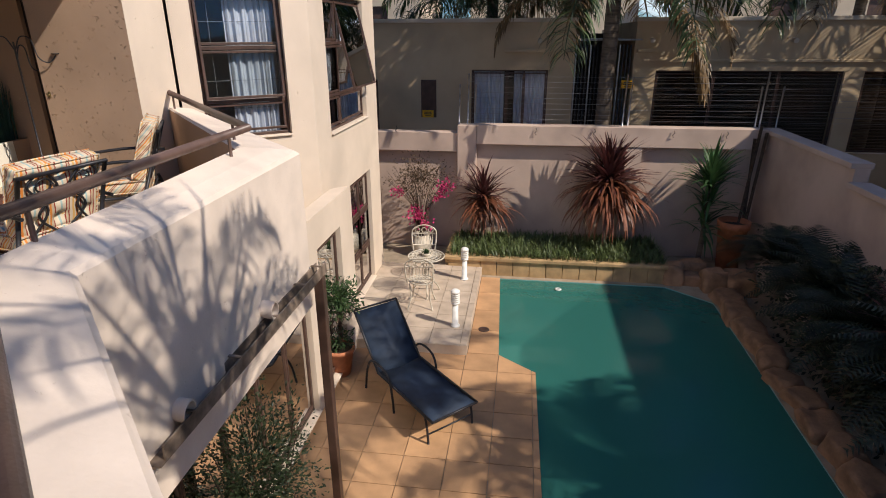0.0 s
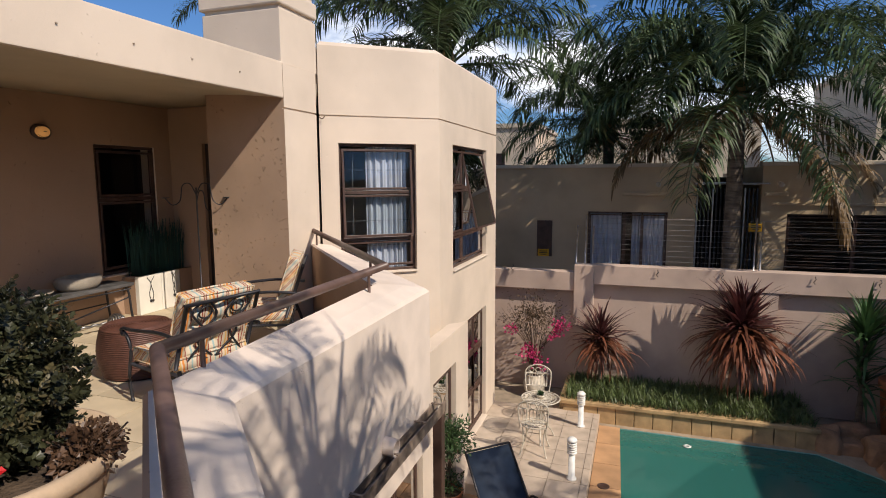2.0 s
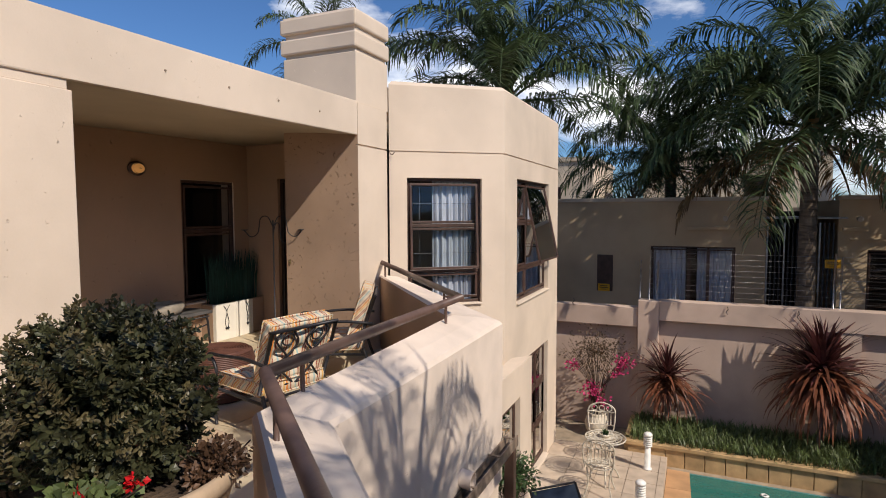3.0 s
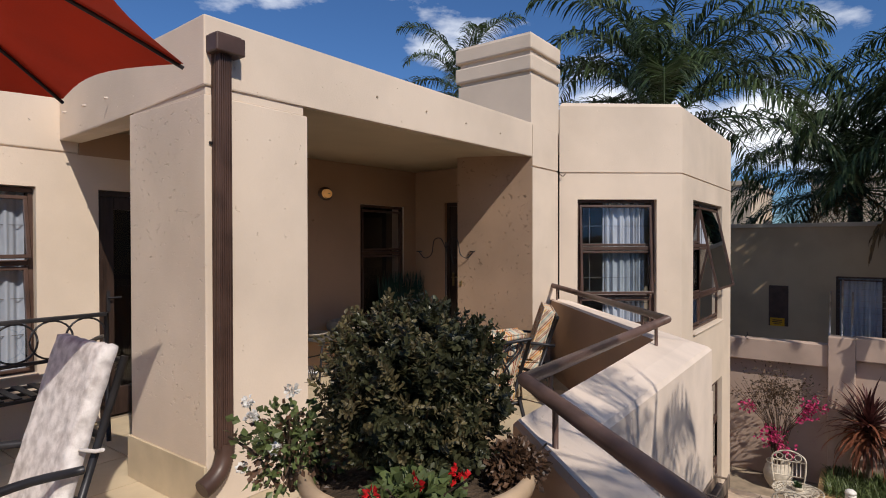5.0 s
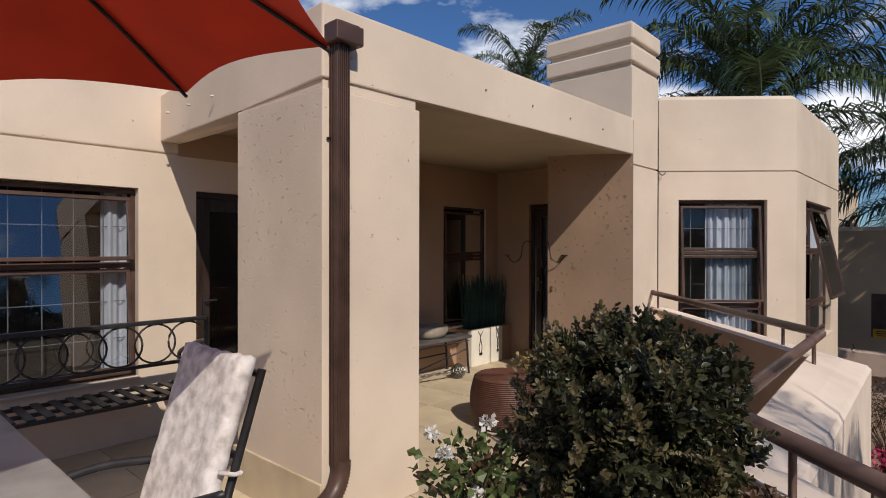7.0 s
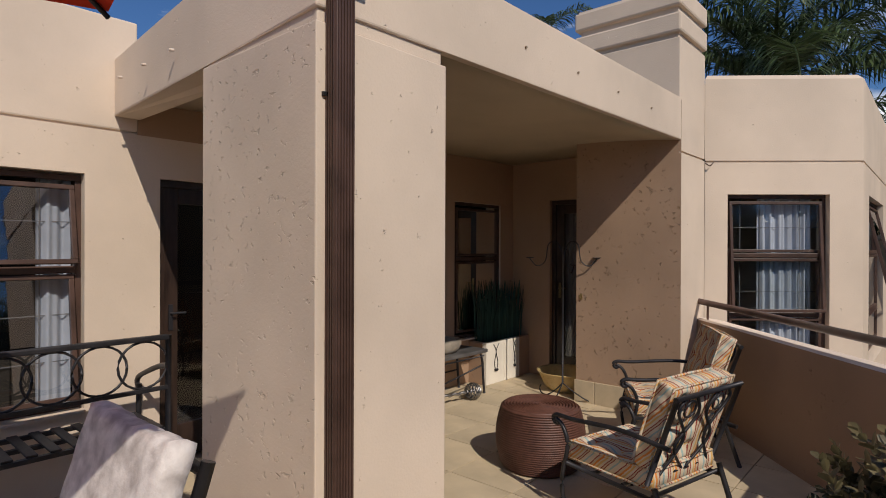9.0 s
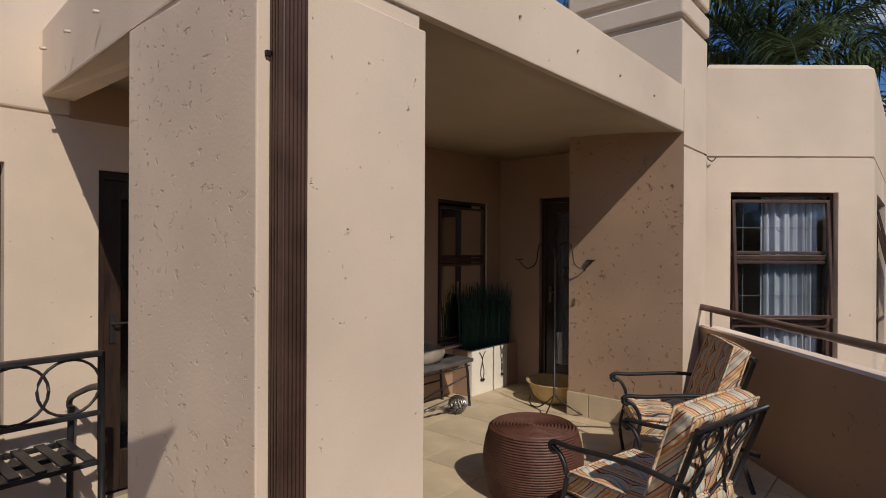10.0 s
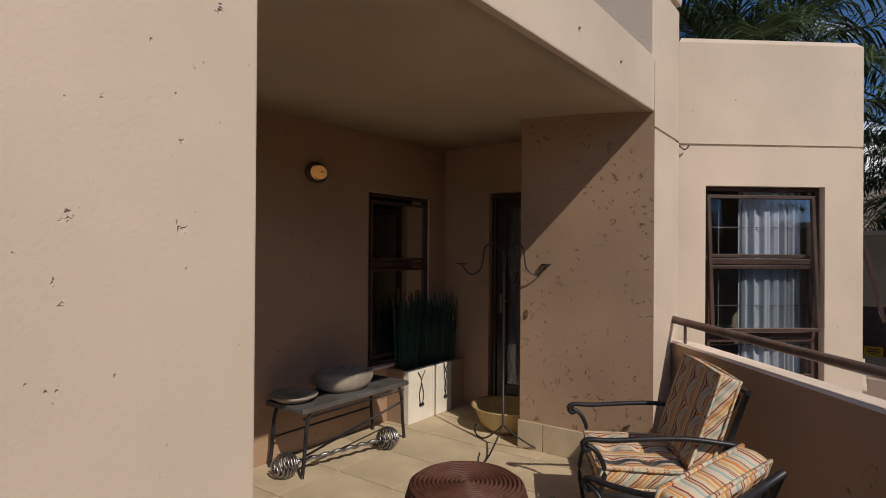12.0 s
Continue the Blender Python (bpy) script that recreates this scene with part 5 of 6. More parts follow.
for nm, lab, px, py, sx, seed, dry in (("geranium", "green geranium with red flowers at the planter rim", 0.16, -0.22, 0.12, 21, 0), ("geranium", "straggly geranium with white flowers beside the shrub", -0.29, -0.24, 0.16, 22, 1), ("geranium", "dry brownish geranium at the planter rim", 0.25, 0.13, 0.085, 23, 2)):
    g = root(nm, lab, "flower", pose(UX + px, UY + py, 0.82))
    bm = bmesh.new()
    rr = random.Random(seed)
    for i in range(18):
        q = Vector((rr.uniform(-sx, sx), rr.uniform(-sx, sx), rr.uniform(0.06, 0.20 if dry == 1 else 0.10)))
        tube(bm, [(q.x * 0.2, q.y * 0.2, -0.03), q * 0.6, q], 0.0075 if dry == 1 else 0.003, 6, 0.003)
    tagged(part("branchwork", bm, TWIG, g), kind="stuff")
    hh = 0.13 if dry == 1 else 0.06
    tagged(part("leaves", leaf_cloud((1400, 620, 1300)[dry] if dry else 800, (0, 0, hh * 0.75), (sx, sx, hh), (0.030, 0.026, 0.020)[dry], seed, ratio=0.95, shell=0.3), DRYLEAF if dry == 2 else GERANIUM, g), kind="stuff")
    if dry:
        tagged(part("old_leaves", leaf_cloud(420, (0.02, 0, hh * 0.6), (sx, sx, hh), 0.02, seed + 5, ratio=0.7, shell=0.4), DRYLEAF, g, "dry reddish brown leaves"), kind="stuff")
    if dry == 0:
        for i, (a, b, z) in enumerate(((0.06, 0.11, 0.085), (0.02, -0.01, 0.09), (-0.04, -0.11, 0.08))):
            blossom(g, (a, b, z), 0.022, REDPETAL, 40 + i)
    if dry == 1:
        for i, (a, b, z) in enumerate(((-0.10, -0.08, 0.22), (-0.02, -0.12, 0.20), (0.03, -0.02, 0.26), (-0.05, -0.13, 0.05), (0.06, -0.10, 0.12))):
            blossom(g, (a, b, z), 0.016, WHITEPETAL, 50 + i, 44)


# ---- garden things ----
WHITE_IRON = make_mat("white_cast_iron", (0.54, 0.48, 0.39), rough=0.5, var=0.15, scale=12, fine=90, bump=0.15)
WHITE_METAL = make_mat("bollard_white", (0.74, 0.72, 0.68), rough=0.45, var=0.08, scale=6, fine=80)
NAVY = make_mat("sling_navy", (0.020, 0.034, 0.062), rough=0.7, var=0.2, scale=5, fine=160, bump=0.2, depth=0.001)
CERAMIC = make_mat("vase_cream", (0.60, 0.53, 0.43), rough=0.5, var=0.12, scale=8, fine=60)
GRASS = leaf_mat("grass_green", (0.105, 0.140, 0.048), var=0.5)
CORDY = leaf_mat("cordyline_red", (0.095, 0.032, 0.030), var=0.5)
CORDY_DRY = leaf_mat("cordyline_dry", (0.20, 0.072, 0.038), var=0.5)
YUCCA = leaf_mat("yucca_green", (0.055, 0.115, 0.040), var=0.4)
CYCAD = leaf_mat("cycad_dark", (0.030, 0.036, 0.017), var=0.5)
PINK = leaf_mat("bougainvillea_pink", (0.55, 0.045, 0.16), var=0.3)
SHRUB = leaf_mat("pot_tree_green", (0.045, 0.085, 0.028), var=0.4)
TRUNK = make_mat("palm_trunk", (0.15, 0.115, 0.085), rough=0.9, var=0.25, scale=4, fine=40, bump=0.6, depth=0.02, stretch=(1, 1, 5))

# bollard lights
for x, y in ((-0.62, 9.10), (-0.58, 7.34)):
    b = root("bollard_light", "short white bollard light with louvred head on the patio", "garden light", pose(x, y, ZP), group="white bollard lights")
    part("post", lathe(bmesh.new(), [(0.0, 0.0), (0.07, 0.0), (0.07, 0.015), (0.047, 0.02), (0.045, 0.38), (0.0, 0.38)], 20), WHITE_METAL, b, smooth=True)
    for i in range(5):
        part("louvre", lathe(bmesh.new(), [(0.035, 0.385 + i * 0.033), (0.068, 0.380 + i * 0.033), (0.068, 0.392 + i * 0.033), (0.035, 0.405 + i * 0.033)], 20), WHITE_METAL, b)
    part("lens", lathe(bmesh.new(), [(0.034, 0.38), (0.034, 0.55)], 16), BROWN, b)
    part("cap", lathe(bmesh.new(), [(0.0, 0.545), (0.07, 0.545), (0.068, 0.575), (0.04, 0.60), (0.0, 0.605)], 20), WHITE_METAL, b, smooth=True)

# bistro set
t = root("bistro_table", "round white cast iron garden table with pierced top", "table", pose(-1.19, 8.42, ZP))
bm = bmesh.new()
for r_ in (0.30, 0.24, 0.17, 0.10, 0.04):
    tube(bm, ring_pts((0, 0, 0.68), r_, 28, ((1, 0, 0), (0, 1, 0))), 0.011 if r_ > 0.29 else 0.008, 6)
for i in range(24):
    a = 2 * math.pi * i / 24
    tube(bm, [(0.04 * math.cos(a), 0.04 * math.sin(a), 0.68), (0.17 * math.cos(a + 0.3), 0.17 * math.sin(a + 0.3), 0.68), (0.30 * math.cos(a), 0.30 * math.sin(a), 0.68)], 0.008, 5)
part("tabletop", bm, WHITE_IRON, t, "pierced white table top")
for a in range(3):
    m = Matrix.Rotation(radians(120 * a + 40), 4, "Z")
    part("leg", tube(bmesh.new(), [m @ q for q in curve_pts([(0.26, 0, 0.0), (0.20, 0, 0.12), (0.05, 0, 0.32), (0.06, 0, 0.5), (0.20, 0, 0.67)], 5)], 0.013, 6), WHITE_IRON, t)
s = root("succulent", "small green succulent in a bowl on the table", "plant", pose(-1.19, 8.42, ZP + 0.69))
part("bowl", lathe(bmesh.new(), [(0.0, 0.0), (0.06, 0.0), (0.085, 0.05), (0.075, 0.05), (0.0, 0.035)], 18), CERAMIC, s, smooth=True)
part("leaves", blades(46, lambda r: (r.uniform(-0.04, 0.04), r.uniform(-0.04, 0.04), 0.03), 0.09, 0.022, 4, spread=1.0), SHRUB, s)


def bistro_chair(m, label):
    c = root("bistro_chair", label, "chair", m, group="white garden chairs")
    bm = bmesh.new()
    for r_ in (0.20, 0.13, 0.06):
        tube(bm, ring_pts((0, 0, 0.44), r_, 22, ((1, 0, 0), (0, 1, 0))), 0.010, 6)
    for i in range(12):
        a = 2 * math.pi * i / 12
        tube(bm, [(0.03 * math.cos(a), 0.03 * math.sin(a), 0.44), (0.20 * math.cos(a), 0.20 * math.sin(a), 0.44)], 0.009, 5)
    part("seat", bm, WHITE_IRON, c)
    bm = bmesh.new()
    arch = curve_pts([(-0.19, -0.17, 0.44), (-0.215, -0.21, 0.62), (-0.20, -0.235, 0.82), (0.0, -0.25, 0.90), (0.20, -0.235, 0.82), (0.215, -0.21, 0.62), (0.19, -0.17, 0.44)], 6)
    tube(bm, arch, 0.012, 6)
    tube(bm, [(-0.21, -0.225, 0.75), (0.21, -0.225, 0.75)], 0.009, 6)
    tube(bm, [(-0.205, -0.195, 0.54), (0.205, -0.195, 0.54)], 0.009, 6)
    back = part("backrest", bm, WHITE_IRON, c, "white openwork arched back")
    for i in range(7):
        x = -0.15 + 0.05 * i
        part("spindle", tube(bmesh.new(), [(x, -0.195, 0.54), (x, -0.225, 0.75)], 0.008, 5), WHITE_IRON, back)
    for x in (-0.12, 0.0, 0.12):
        part("ring", tube(bmesh.new(), ring_pts((x, -0.235, 0.81), 0.045, 14), 0.007, 5), WHITE_IRON, back)
    for sx, sy in ((-1, 1), (1, 1), (-1, -1), (1, -1)):
        part("leg", tube(bmesh.new(), curve_pts([(0.20 * sx, 0.20 * sy, 0.0), (0.15 * sx, 0.15 * sy, 0.2), (0.17 * sx, 0.14 * sy, 0.43)], 4), 0.012, 6), WHITE_IRON, c)
    return c


bistro_chair(pose(-1.20, 7.98, ZP, 0, 0, 2), "white cast iron garden chair with its back to the house side")
bistro_chair(pose(-1.36, 9.12, ZP, 0, 0, 186), "white cast iron garden chair behind the round table")

# sun lounger
lg = root("sun_lounger", "dark blue sling sun lounger with raised back on the paving", "sun lounger", pose(-1.28, 6.02, ZY, 0, 0, -136))
# local: y along the lounger from head (0) to foot, x across
W = 0.31
part("back_sling", ([(x, y, z) for y, z in [(-0.30, 0.97), (-0.18, 0.83), (-0.06, 0.69), (0.08, 0.53), (0.265, 0.345)] for x in (-W, 0, W)], [], [(3 * i + j, 3 * i + j + 1, 3 * i + j + 4, 3 * i + j + 3) for i in range(4) for j in range(2)]), NAVY, lg, "raised navy sling back", smooth=True)
part("seat_sling", ([(x, y, z - 0.02 * (1 - abs(x) / W)) for y, z in [(0.24, 0.365), (0.5, 0.34), (0.8, 0.335), (1.1, 0.335), (1.38, 0.335)] for x in (-W, 0, W)], [], [(3 * i + j, 3 * i + j + 1, 3 * i + j + 4, 3 * i + j + 3) for i in range(4) for j in range(2)]), NAVY, lg, "navy sling seat", smooth=True)
for q in lg.children:
    so = q.modifiers.new("thickness", "SOLIDIFY")
    so.thickness = 0.008
for s in (-1, 1):
    x = W * s
    part("side_rail", tube(bmesh.new(), [(x, 0.24, 0.36), (x, 1.40, 0.335)], 0.016, 8), IRON, lg)
    part("back_rail", tube(bmesh.new(), [(x, 0.24, 0.36), (x, -0.31, 0.985)], 0.014, 8), IRON, lg)
    part("leg", tube(bmesh.new(), curve_pts([(x, 1.32, 0.0), (x, 1.30, 0.18), (x, 1.26, 0.33)], 4), 0.014, 8), IRON, lg)
    part("leg", tube(bmesh.new(), curve_pts([(x * 1.1, -0.04, 0.0), (x * 1.1, 0.02, 0.30), (x * 1.12, 0.16, 0.50), (x * 1.12, 0.38, 0.53), (x * 1.08, 0.54, 0.45), (x * 1.06, 0.60, 0.20), (x * 1.06, 0.62, 0.0)], 5), 0.015, 8), IRON, lg)
part("cross_bar", tube(bmesh.new(), [(-W, 1.40, 0.335), (W, 1.40, 0.335)], 0.014, 8), IRON, lg)
part("cross_bar", tube(bmesh.new(), [(-W, -0.31, 0.985), (W, -0.31, 0.985)], 0.014, 8), IRON, lg)
part("cross_bar", tube(bmesh.new(), [(-W, 1.31, 0.12), (W, 1.31, 0.12)], 0.010, 8), IRON, lg)


def pot(m, r_, h, label, mat=TERRACOTTA):
    p = root("flower_pot", label, "pot", m)
    part("body", lathe(bmesh.new(), [(0.0, 0.0), (r_ * 0.66, 0.0), (r_ * 0.92, h * 0.86), (r_ * 1.02, h * 0.87), (r_ * 1.03, h), (r_ * 0.90, h), (r_ * 0.86, h * 0.9), (0.0, h * 0.88)], 30), mat, p, smooth=True)
    part("soil", lathe(bmesh.new(), [(r_ * 0.87, h * 0.905), (0.0, h * 0.925)], 20), SOIL, p)
    return p


pot(pose(-1.98, 6.12, ZY), 0.20, 0.40, "terracotta flower pot beside the lounger")
tr = root("potted_tree", "small bushy tree in the terracotta pot", "tree", pose(-1.98, 6.12, ZY + 0.36))
bm = tube(bmesh.new(), curve_pts([(0, 0, -0.02), (0.02, 0.01, 0.3), (-0.01, 0, 0.62)], 4), 0.016, 7, 0.010)
rng = random.Random(8)
for i in range(14):
    a = rng.uniform(0, 6.28)
    q = Vector((0.28 * math.cos(a), 0.28 * math.sin(a), rng.uniform(0.55, 0.95)))
    tube(bm, [(0, 0, rng.uniform(0.2, 0.55)), q * 0.55 + Vector((0, 0, 0.15)), q], 0.006, 5, 0.002)
part("trunk", bm, TWIG, tr)
tagged(part("crown", leaf_cloud(1700, (0, 0, 0.74), (0.33, 0.33, 0.26), 0.055, 31, lumps=0.3, shell=0.3), SHRUB, tr), kind="stuff")
tagged(part("undergrowth", leaf_cloud(420, (0, 0, 0.14), (0.19, 0.19, 0.15), 0.05, 32, lumps=0.3), SHRUB, tr), kind="stuff")
# climbing shrub under the parapet; leaf colour darkened in place of shade
CLIMB_SHADE = leaf_mat("climber_shade", (0.030, 0.046, 0.020), var=0.5)
cl = root("shrub", "leafy shrub under the terrace edge, its shade in the leaf colour", "shrub", pose(-1.58, 2.95, ZY))
bm = bmesh.new()
for i in range(16):
    a = rng.uniform(0, 6.28)
    q = Vector((0.3 * math.cos(a), 0.42 * math.sin(a), rng.uniform(0.7, 1.65)))
    tube(bm, [(q.x * 0.1, q.y * 0.1, 0), q * 0.5, q], 0.012, 5, 0.003)
tagged(part("branchwork", bm, TWIG, cl), kind="stuff")
tagged(part("foliage", leaf_cloud(9000, (0, 0, 0.95), (0.36, 0.72, 0.86), 0.040, 33, lumps=0.3, shell=0.35, zmin=0.05), CLIMB_SHADE, cl), kind="stuff")

# vase with bougainvillea
v = root("vase", "round cream ceramic vase by the garden wall", "vase", pose(-1.66, 10.62, ZY))
part("body", lathe(bmesh.new(), [(0.0, 0.0), (0.13, 0.0), (0.20, 0.12), (0.225, 0.24), (0.19, 0.36), (0.16, 0.40), (0.185, 0.44), (0.165, 0.44), (0.14, 0.40), (0.0, 0.38)], 30), CERAMIC, v, smooth=True)
bg = root("bougainvillea", "airy bougainvillea with pink bracts in the vase", "plant", pose(-1.66, 10.62, ZY + 0.40) @ Matrix.Scale(1.22, 4))
bm = bmesh.new()
rng = random.Random(17)
for i in range(34):
    a, e = rng.uniform(0, 6.28), rng.uniform(0.6, 1.45)
    rr_ = rng.uniform(0.2, 0.62)
    q = Vector((rr_ * math.cos(a), rr_ * 0.75 * math.sin(a), 0.45 + 0.85 * math.sin(e) * rng.uniform(0.6, 1.0)))
    tube(bm, [(0.02 * math.cos(a), 0.02 * math.sin(a), -0.03), (q.x * 0.3, q.y * 0.3, q.z * 0.55), q], 0.007, 5, 0.002)
tagged(part("branchwork", bm, TWIG, bg), kind="stuff")
tagged(part("leaves", leaf_cloud(1500, (0, 0, 1.02), (0.55, 0.42, 0.36), 0.042, 41, shell=0.1, lumps=0.35), leaf_mat("bougainvillea_leaf", (0.115, 0.075, 0.045), var=0.5), bg), kind="stuff")
for i, (x, z, r_, n) in enumerate(((-0.36, 0.78, 0.11, 60), (0.42, 0.88, 0.17, 130), (-0.05, 0.42, 0.20, 170), (0.10, 0.25, 0.13, 70), (0.30, 0.72, 0.10, 50))):
    tagged(part("bract_spray", leaf_cloud(n, (x, -0.12, z), (r_, r_, r_ * 0.8), 0.045, 60 + i, shell=0.1, ratio=0.8), PINK, bg, "bright pink bracts"), kind="stuff")

# planting bed: stone front, soil, ground cover
bed = root("planting_bed", "low ochre stone bed of green ground cover along the wall", "planting bed", kind="structure")
part("soil", boxes((-0.98, 3.0, 9.93, YG, ZY, -2.36)), SOIL, bed)
part("end_wall", boxes((-1.06, -0.98, 9.80, YG - 0.1, ZY, -2.33), bevel=0.01), BEDSTONE, bed)
part("coping", boxes((-1.06, 3.0, 9.66, 9.93, -2.40, -2.33), bevel=0.012), BEDSTONE, bed, "pale ochre coping")
for i in range(13):
    x = -0.99 + i * 0.305
    part("stone", boxes((x, x + 0.295, 9.70, 9.90, ZY - 0.08, -2.405), bevel=0.008), BEDSTONE, bed)
tagged(part("ground_cover", blades(8000, lambda r: (r.uniform(-0.95, 2.95), r.uniform(9.74, 11.0), -2.37 + 0.06 * noise.noise(Vector((r.random() * 9, 0, 0)))), 0.22, 0.017, 71, spread=1.15, bend=1.2, segs=3), GRASS, bed, "strappy green ground cover"), kind="stuff")


def spiky(name, label, m, trunk_h, length, n_top, n_dry, seed, mat=CORDY, width=0.045):
    p = root(name, label, "plant", m)
    part("trunk", tube(bmesh.new(), curve_pts([(0, 0, -0.05), (0.02, 0.0, trunk_h * 0.5), (0, 0.01, trunk_h)], 4), 0.05, 9, 0.04), TRUNK, p)
    tagged(part("leaves", blades(n_top, lambda r: (r.uniform(-0.04, 0.04), r.uniform(-0.04, 0.04), trunk_h + r.uniform(-0.12, 0.12)), length, width, seed, spread=1.35, bend=0.9, segs=5), mat, p, "long pointed strap leaves"), kind="stuff")
    if n_dry:
        tagged(part("old_leaves", blades(n_dry, lambda r: (r.uniform(-0.10, 0.10), r.uniform(-0.10, 0.10), trunk_h + r.uniform(-0.25, 0.05)), length * 1.15, width * 0.9, seed + 1, spread=2.2, bend=1.7, segs=6, low=1.2), CORDY_DRY, p, "hanging dry reddish leaves"), kind="stuff")
    return p


spiky("cordyline", "red-leaved cordyline with hanging dry leaves in the bed", pose(-0.42, 10.72, -2.36), 0.92, 0.72, 110, 110, 81, width=0.05)
spiky("cordyline", "large red-leaved cordyline with hanging dry leaves in the bed", pose(1.96, 10.62, -2.36), 1.32, 0.98, 230, 260, 82, width=0.06)
spiky("yucca", "green spiky yucca beside the terracotta urn", pose(3.72, 10.45, -2.45), 1.45, 0.80, 120, 0, 83, mat=YUCCA, width=0.055)
tagged(part("yucca_skirt", blades(70, lambda r: (3.72 + r.uniform(-0.05, 0.05), 10.45 + r.uniform(-0.05, 0.05), -2.45 + r.uniform(0.5, 1.2)), 0.75, 0.05, 84, spread=1.7, bend=1.4, segs=4), YUCCA), "lower green leaves of the yucca", "plant", kind="stuff")
pot(pose(4.27, 10.5, ZY), 0.28, 1.0, "tall terracotta urn in the shaded garden corner")
for i, (x0, y0, x1, y1) in enumerate(((4.32, 10.55, 4.62, 10.98), (4.42, 10.5, 4.72, 10.95), (4.5, 10.6, 4.55, 11.0))):
    tagged(part("wooden_pole", tube(bmesh.new(), [(x0, y0, ZY), (x1, y1, 0.0 - 0.12 * i)], 0.028, 8), TWIG), "brown wooden pole leaning in the wall corner", "pole", group="leaning poles")

# stones along the pool
rng = random.Random(91)


def stone(m, sx, sy, sz, seed, label="rough ochre rock at the pool edge"):
    bm = bmesh.new()
    bmesh.ops.create_icosphere(bm, subdivisions=3, radius=1.0)
    for w_ in bm.verts:
        d_ = w_.co.normalized()
        k = 1 + 0.22 * noise.noise(d_ * 1.6 + Vector((seed * 3.1, 0, 0))) + 0.07 * noise.noise(d_ * 5 + Vector((0, seed, 0)))
        c_ = Vector([math.copysign(min(abs(q), 0.72), q) for q in d_]) * k * 1.2
        w_.co = Vector((c_.x * sx, c_.y * sy, c_.z * sz))
    ob = part("rock", bm, ROCK, smooth=True)
    ob.matrix_basis = m
    return tagged(ob, label, "rock", group="pool rocks")


y = 2.2
k = 0
while y < 9.4:
    s_ = rng.uniform(0.20, 0.34)
    stone(pose(3.80 + rng.uniform(-0.03, 0.05), y, ZY + 0.02, 0, 0, rng.uniform(-20, 20)), s_ * 0.75, s_, rng.uniform(0.14, 0.24), k)
    y += s_ * 1.75
    k += 1
for x, y, sx, sy, sz in ((3.12, 9.84, 0.20, 0.22, 0.34), (3.42, 9.80, 0.22, 0.16, 0.16), (3.78, 9.62, 0.24, 0.26, 0.32), (3.5, 10.1, 0.3, 0.2, 0.30), (4.2, 9.6, 0.3, 0.35, 0.30)):
    stone(pose(x, y, ZY + 0.05), sx, sy, sz, k, "ochre block of the pool waterfall")
    k += 1


def cycad(m, n, length, seed, label, mat=CYCAD):
    p = root("cycad", label, "plant", m)
    part("trunk", lathe(bmesh.new(), [(0.14, -0.1), (0.15, 0.2), (0.10, 0.35), (0.0, 0.4)], 14), TRUNK, p)
    rr = random.Random(seed)
    vs, fs = [], []
    for i in range(n):
        a = rr.uniform(0, 6.28)
        ang = rr.uniform(0.15, 1.25)
        out, side = Vector((math.cos(a), math.sin(a), 0)), Vector((-math.sin(a), math.cos(a), 0))
        q = Vector((0, 0, 0.35))
        L = length * rr.uniform(0.75, 1.1)
        for s in range(26):
            f = s / 26
            dirv = out * math.sin(ang) + Vector((0, 0, math.cos(ang)))
            upv = side.cross(dirv)
            q = q + dirv * (L / 26)
            ang += 0.055 * (0.5 + f)
            if s < 3:
                continue
            ll = 0.20 * math.sin(math.pi * (0.1 + 0.85 * f)) + 0.02
            for sg in (-1, 1):
                b = len(vs)
                tip = q + side * sg * ll + dirv * ll * 0.45 + upv * ll * 0.18
                vs += [q - dirv * 0.012, q + dirv * 0.014, tip]
                fs.append((b, b + 1, b + 2))
    tagged(part("fronds", (vs, [], fs), mat, p), kind="stuff")
    return p


for i, (x, y, z, n, L) in enumerate(((4.32, 8.5, ZY + 0.25, 46, 1.0), (4.40, 7.3, ZY + 0.35, 50, 1.15), (4.30, 6.2, ZY + 0.30, 50, 1.15), (4.42, 5.1, ZY + 0.35, 50, 1.2), (4.3, 4.0, ZY + 0.3, 46, 1.2), (4.4, 2.9, ZY + 0.3, 40, 1.2))):
    cycad(pose(x, y, z + 0.28), n, L, 101 + i, "dark green cycad crowding the shaded pool side")
tagged(part("shrub_mass", leaf_cloud(7000, (4.45, 5.7, -2.05), (0.42, 3.6, 0.95), 0.10, 120, lumps=0.3, shell=0.3, zmin=ZY), CYCAD), "dark tangled shrubs between the cycads", "shrub", kind="stuff")
spiky("cordyline", "dark red strap-leaved plant among the cycads", pose(4.5, 5.8, -1.95), 0.35, 0.75, 90, 0, 130, width=0.05)

# drain cover
d = root("drain_cover", "small dark drain opening in the paving", "drain", pose(-0.16, 7.55, ZY))
part("rim", lathe(bmesh.new(), [(0.0, 0.003), (0.085, 0.003), (0.085, 0.006), (0.065, 0.006), (0.06, 0.001), (0.0, 0.001)], 20), BROWN, d)
fl = root("pool_float", "small white chlorine float on the water", "float", pose(1.05, 9.25, ZY - 0.04) @ Matrix.Scale(0.7, 4))
part("ring", lathe(bmesh.new(), [(0.06, 0.01), (0.09, 0.03), (0.06, 0.05), (0.03, 0.03), (0.06, 0.01)], 20), WHITE_METAL, fl, smooth=True)

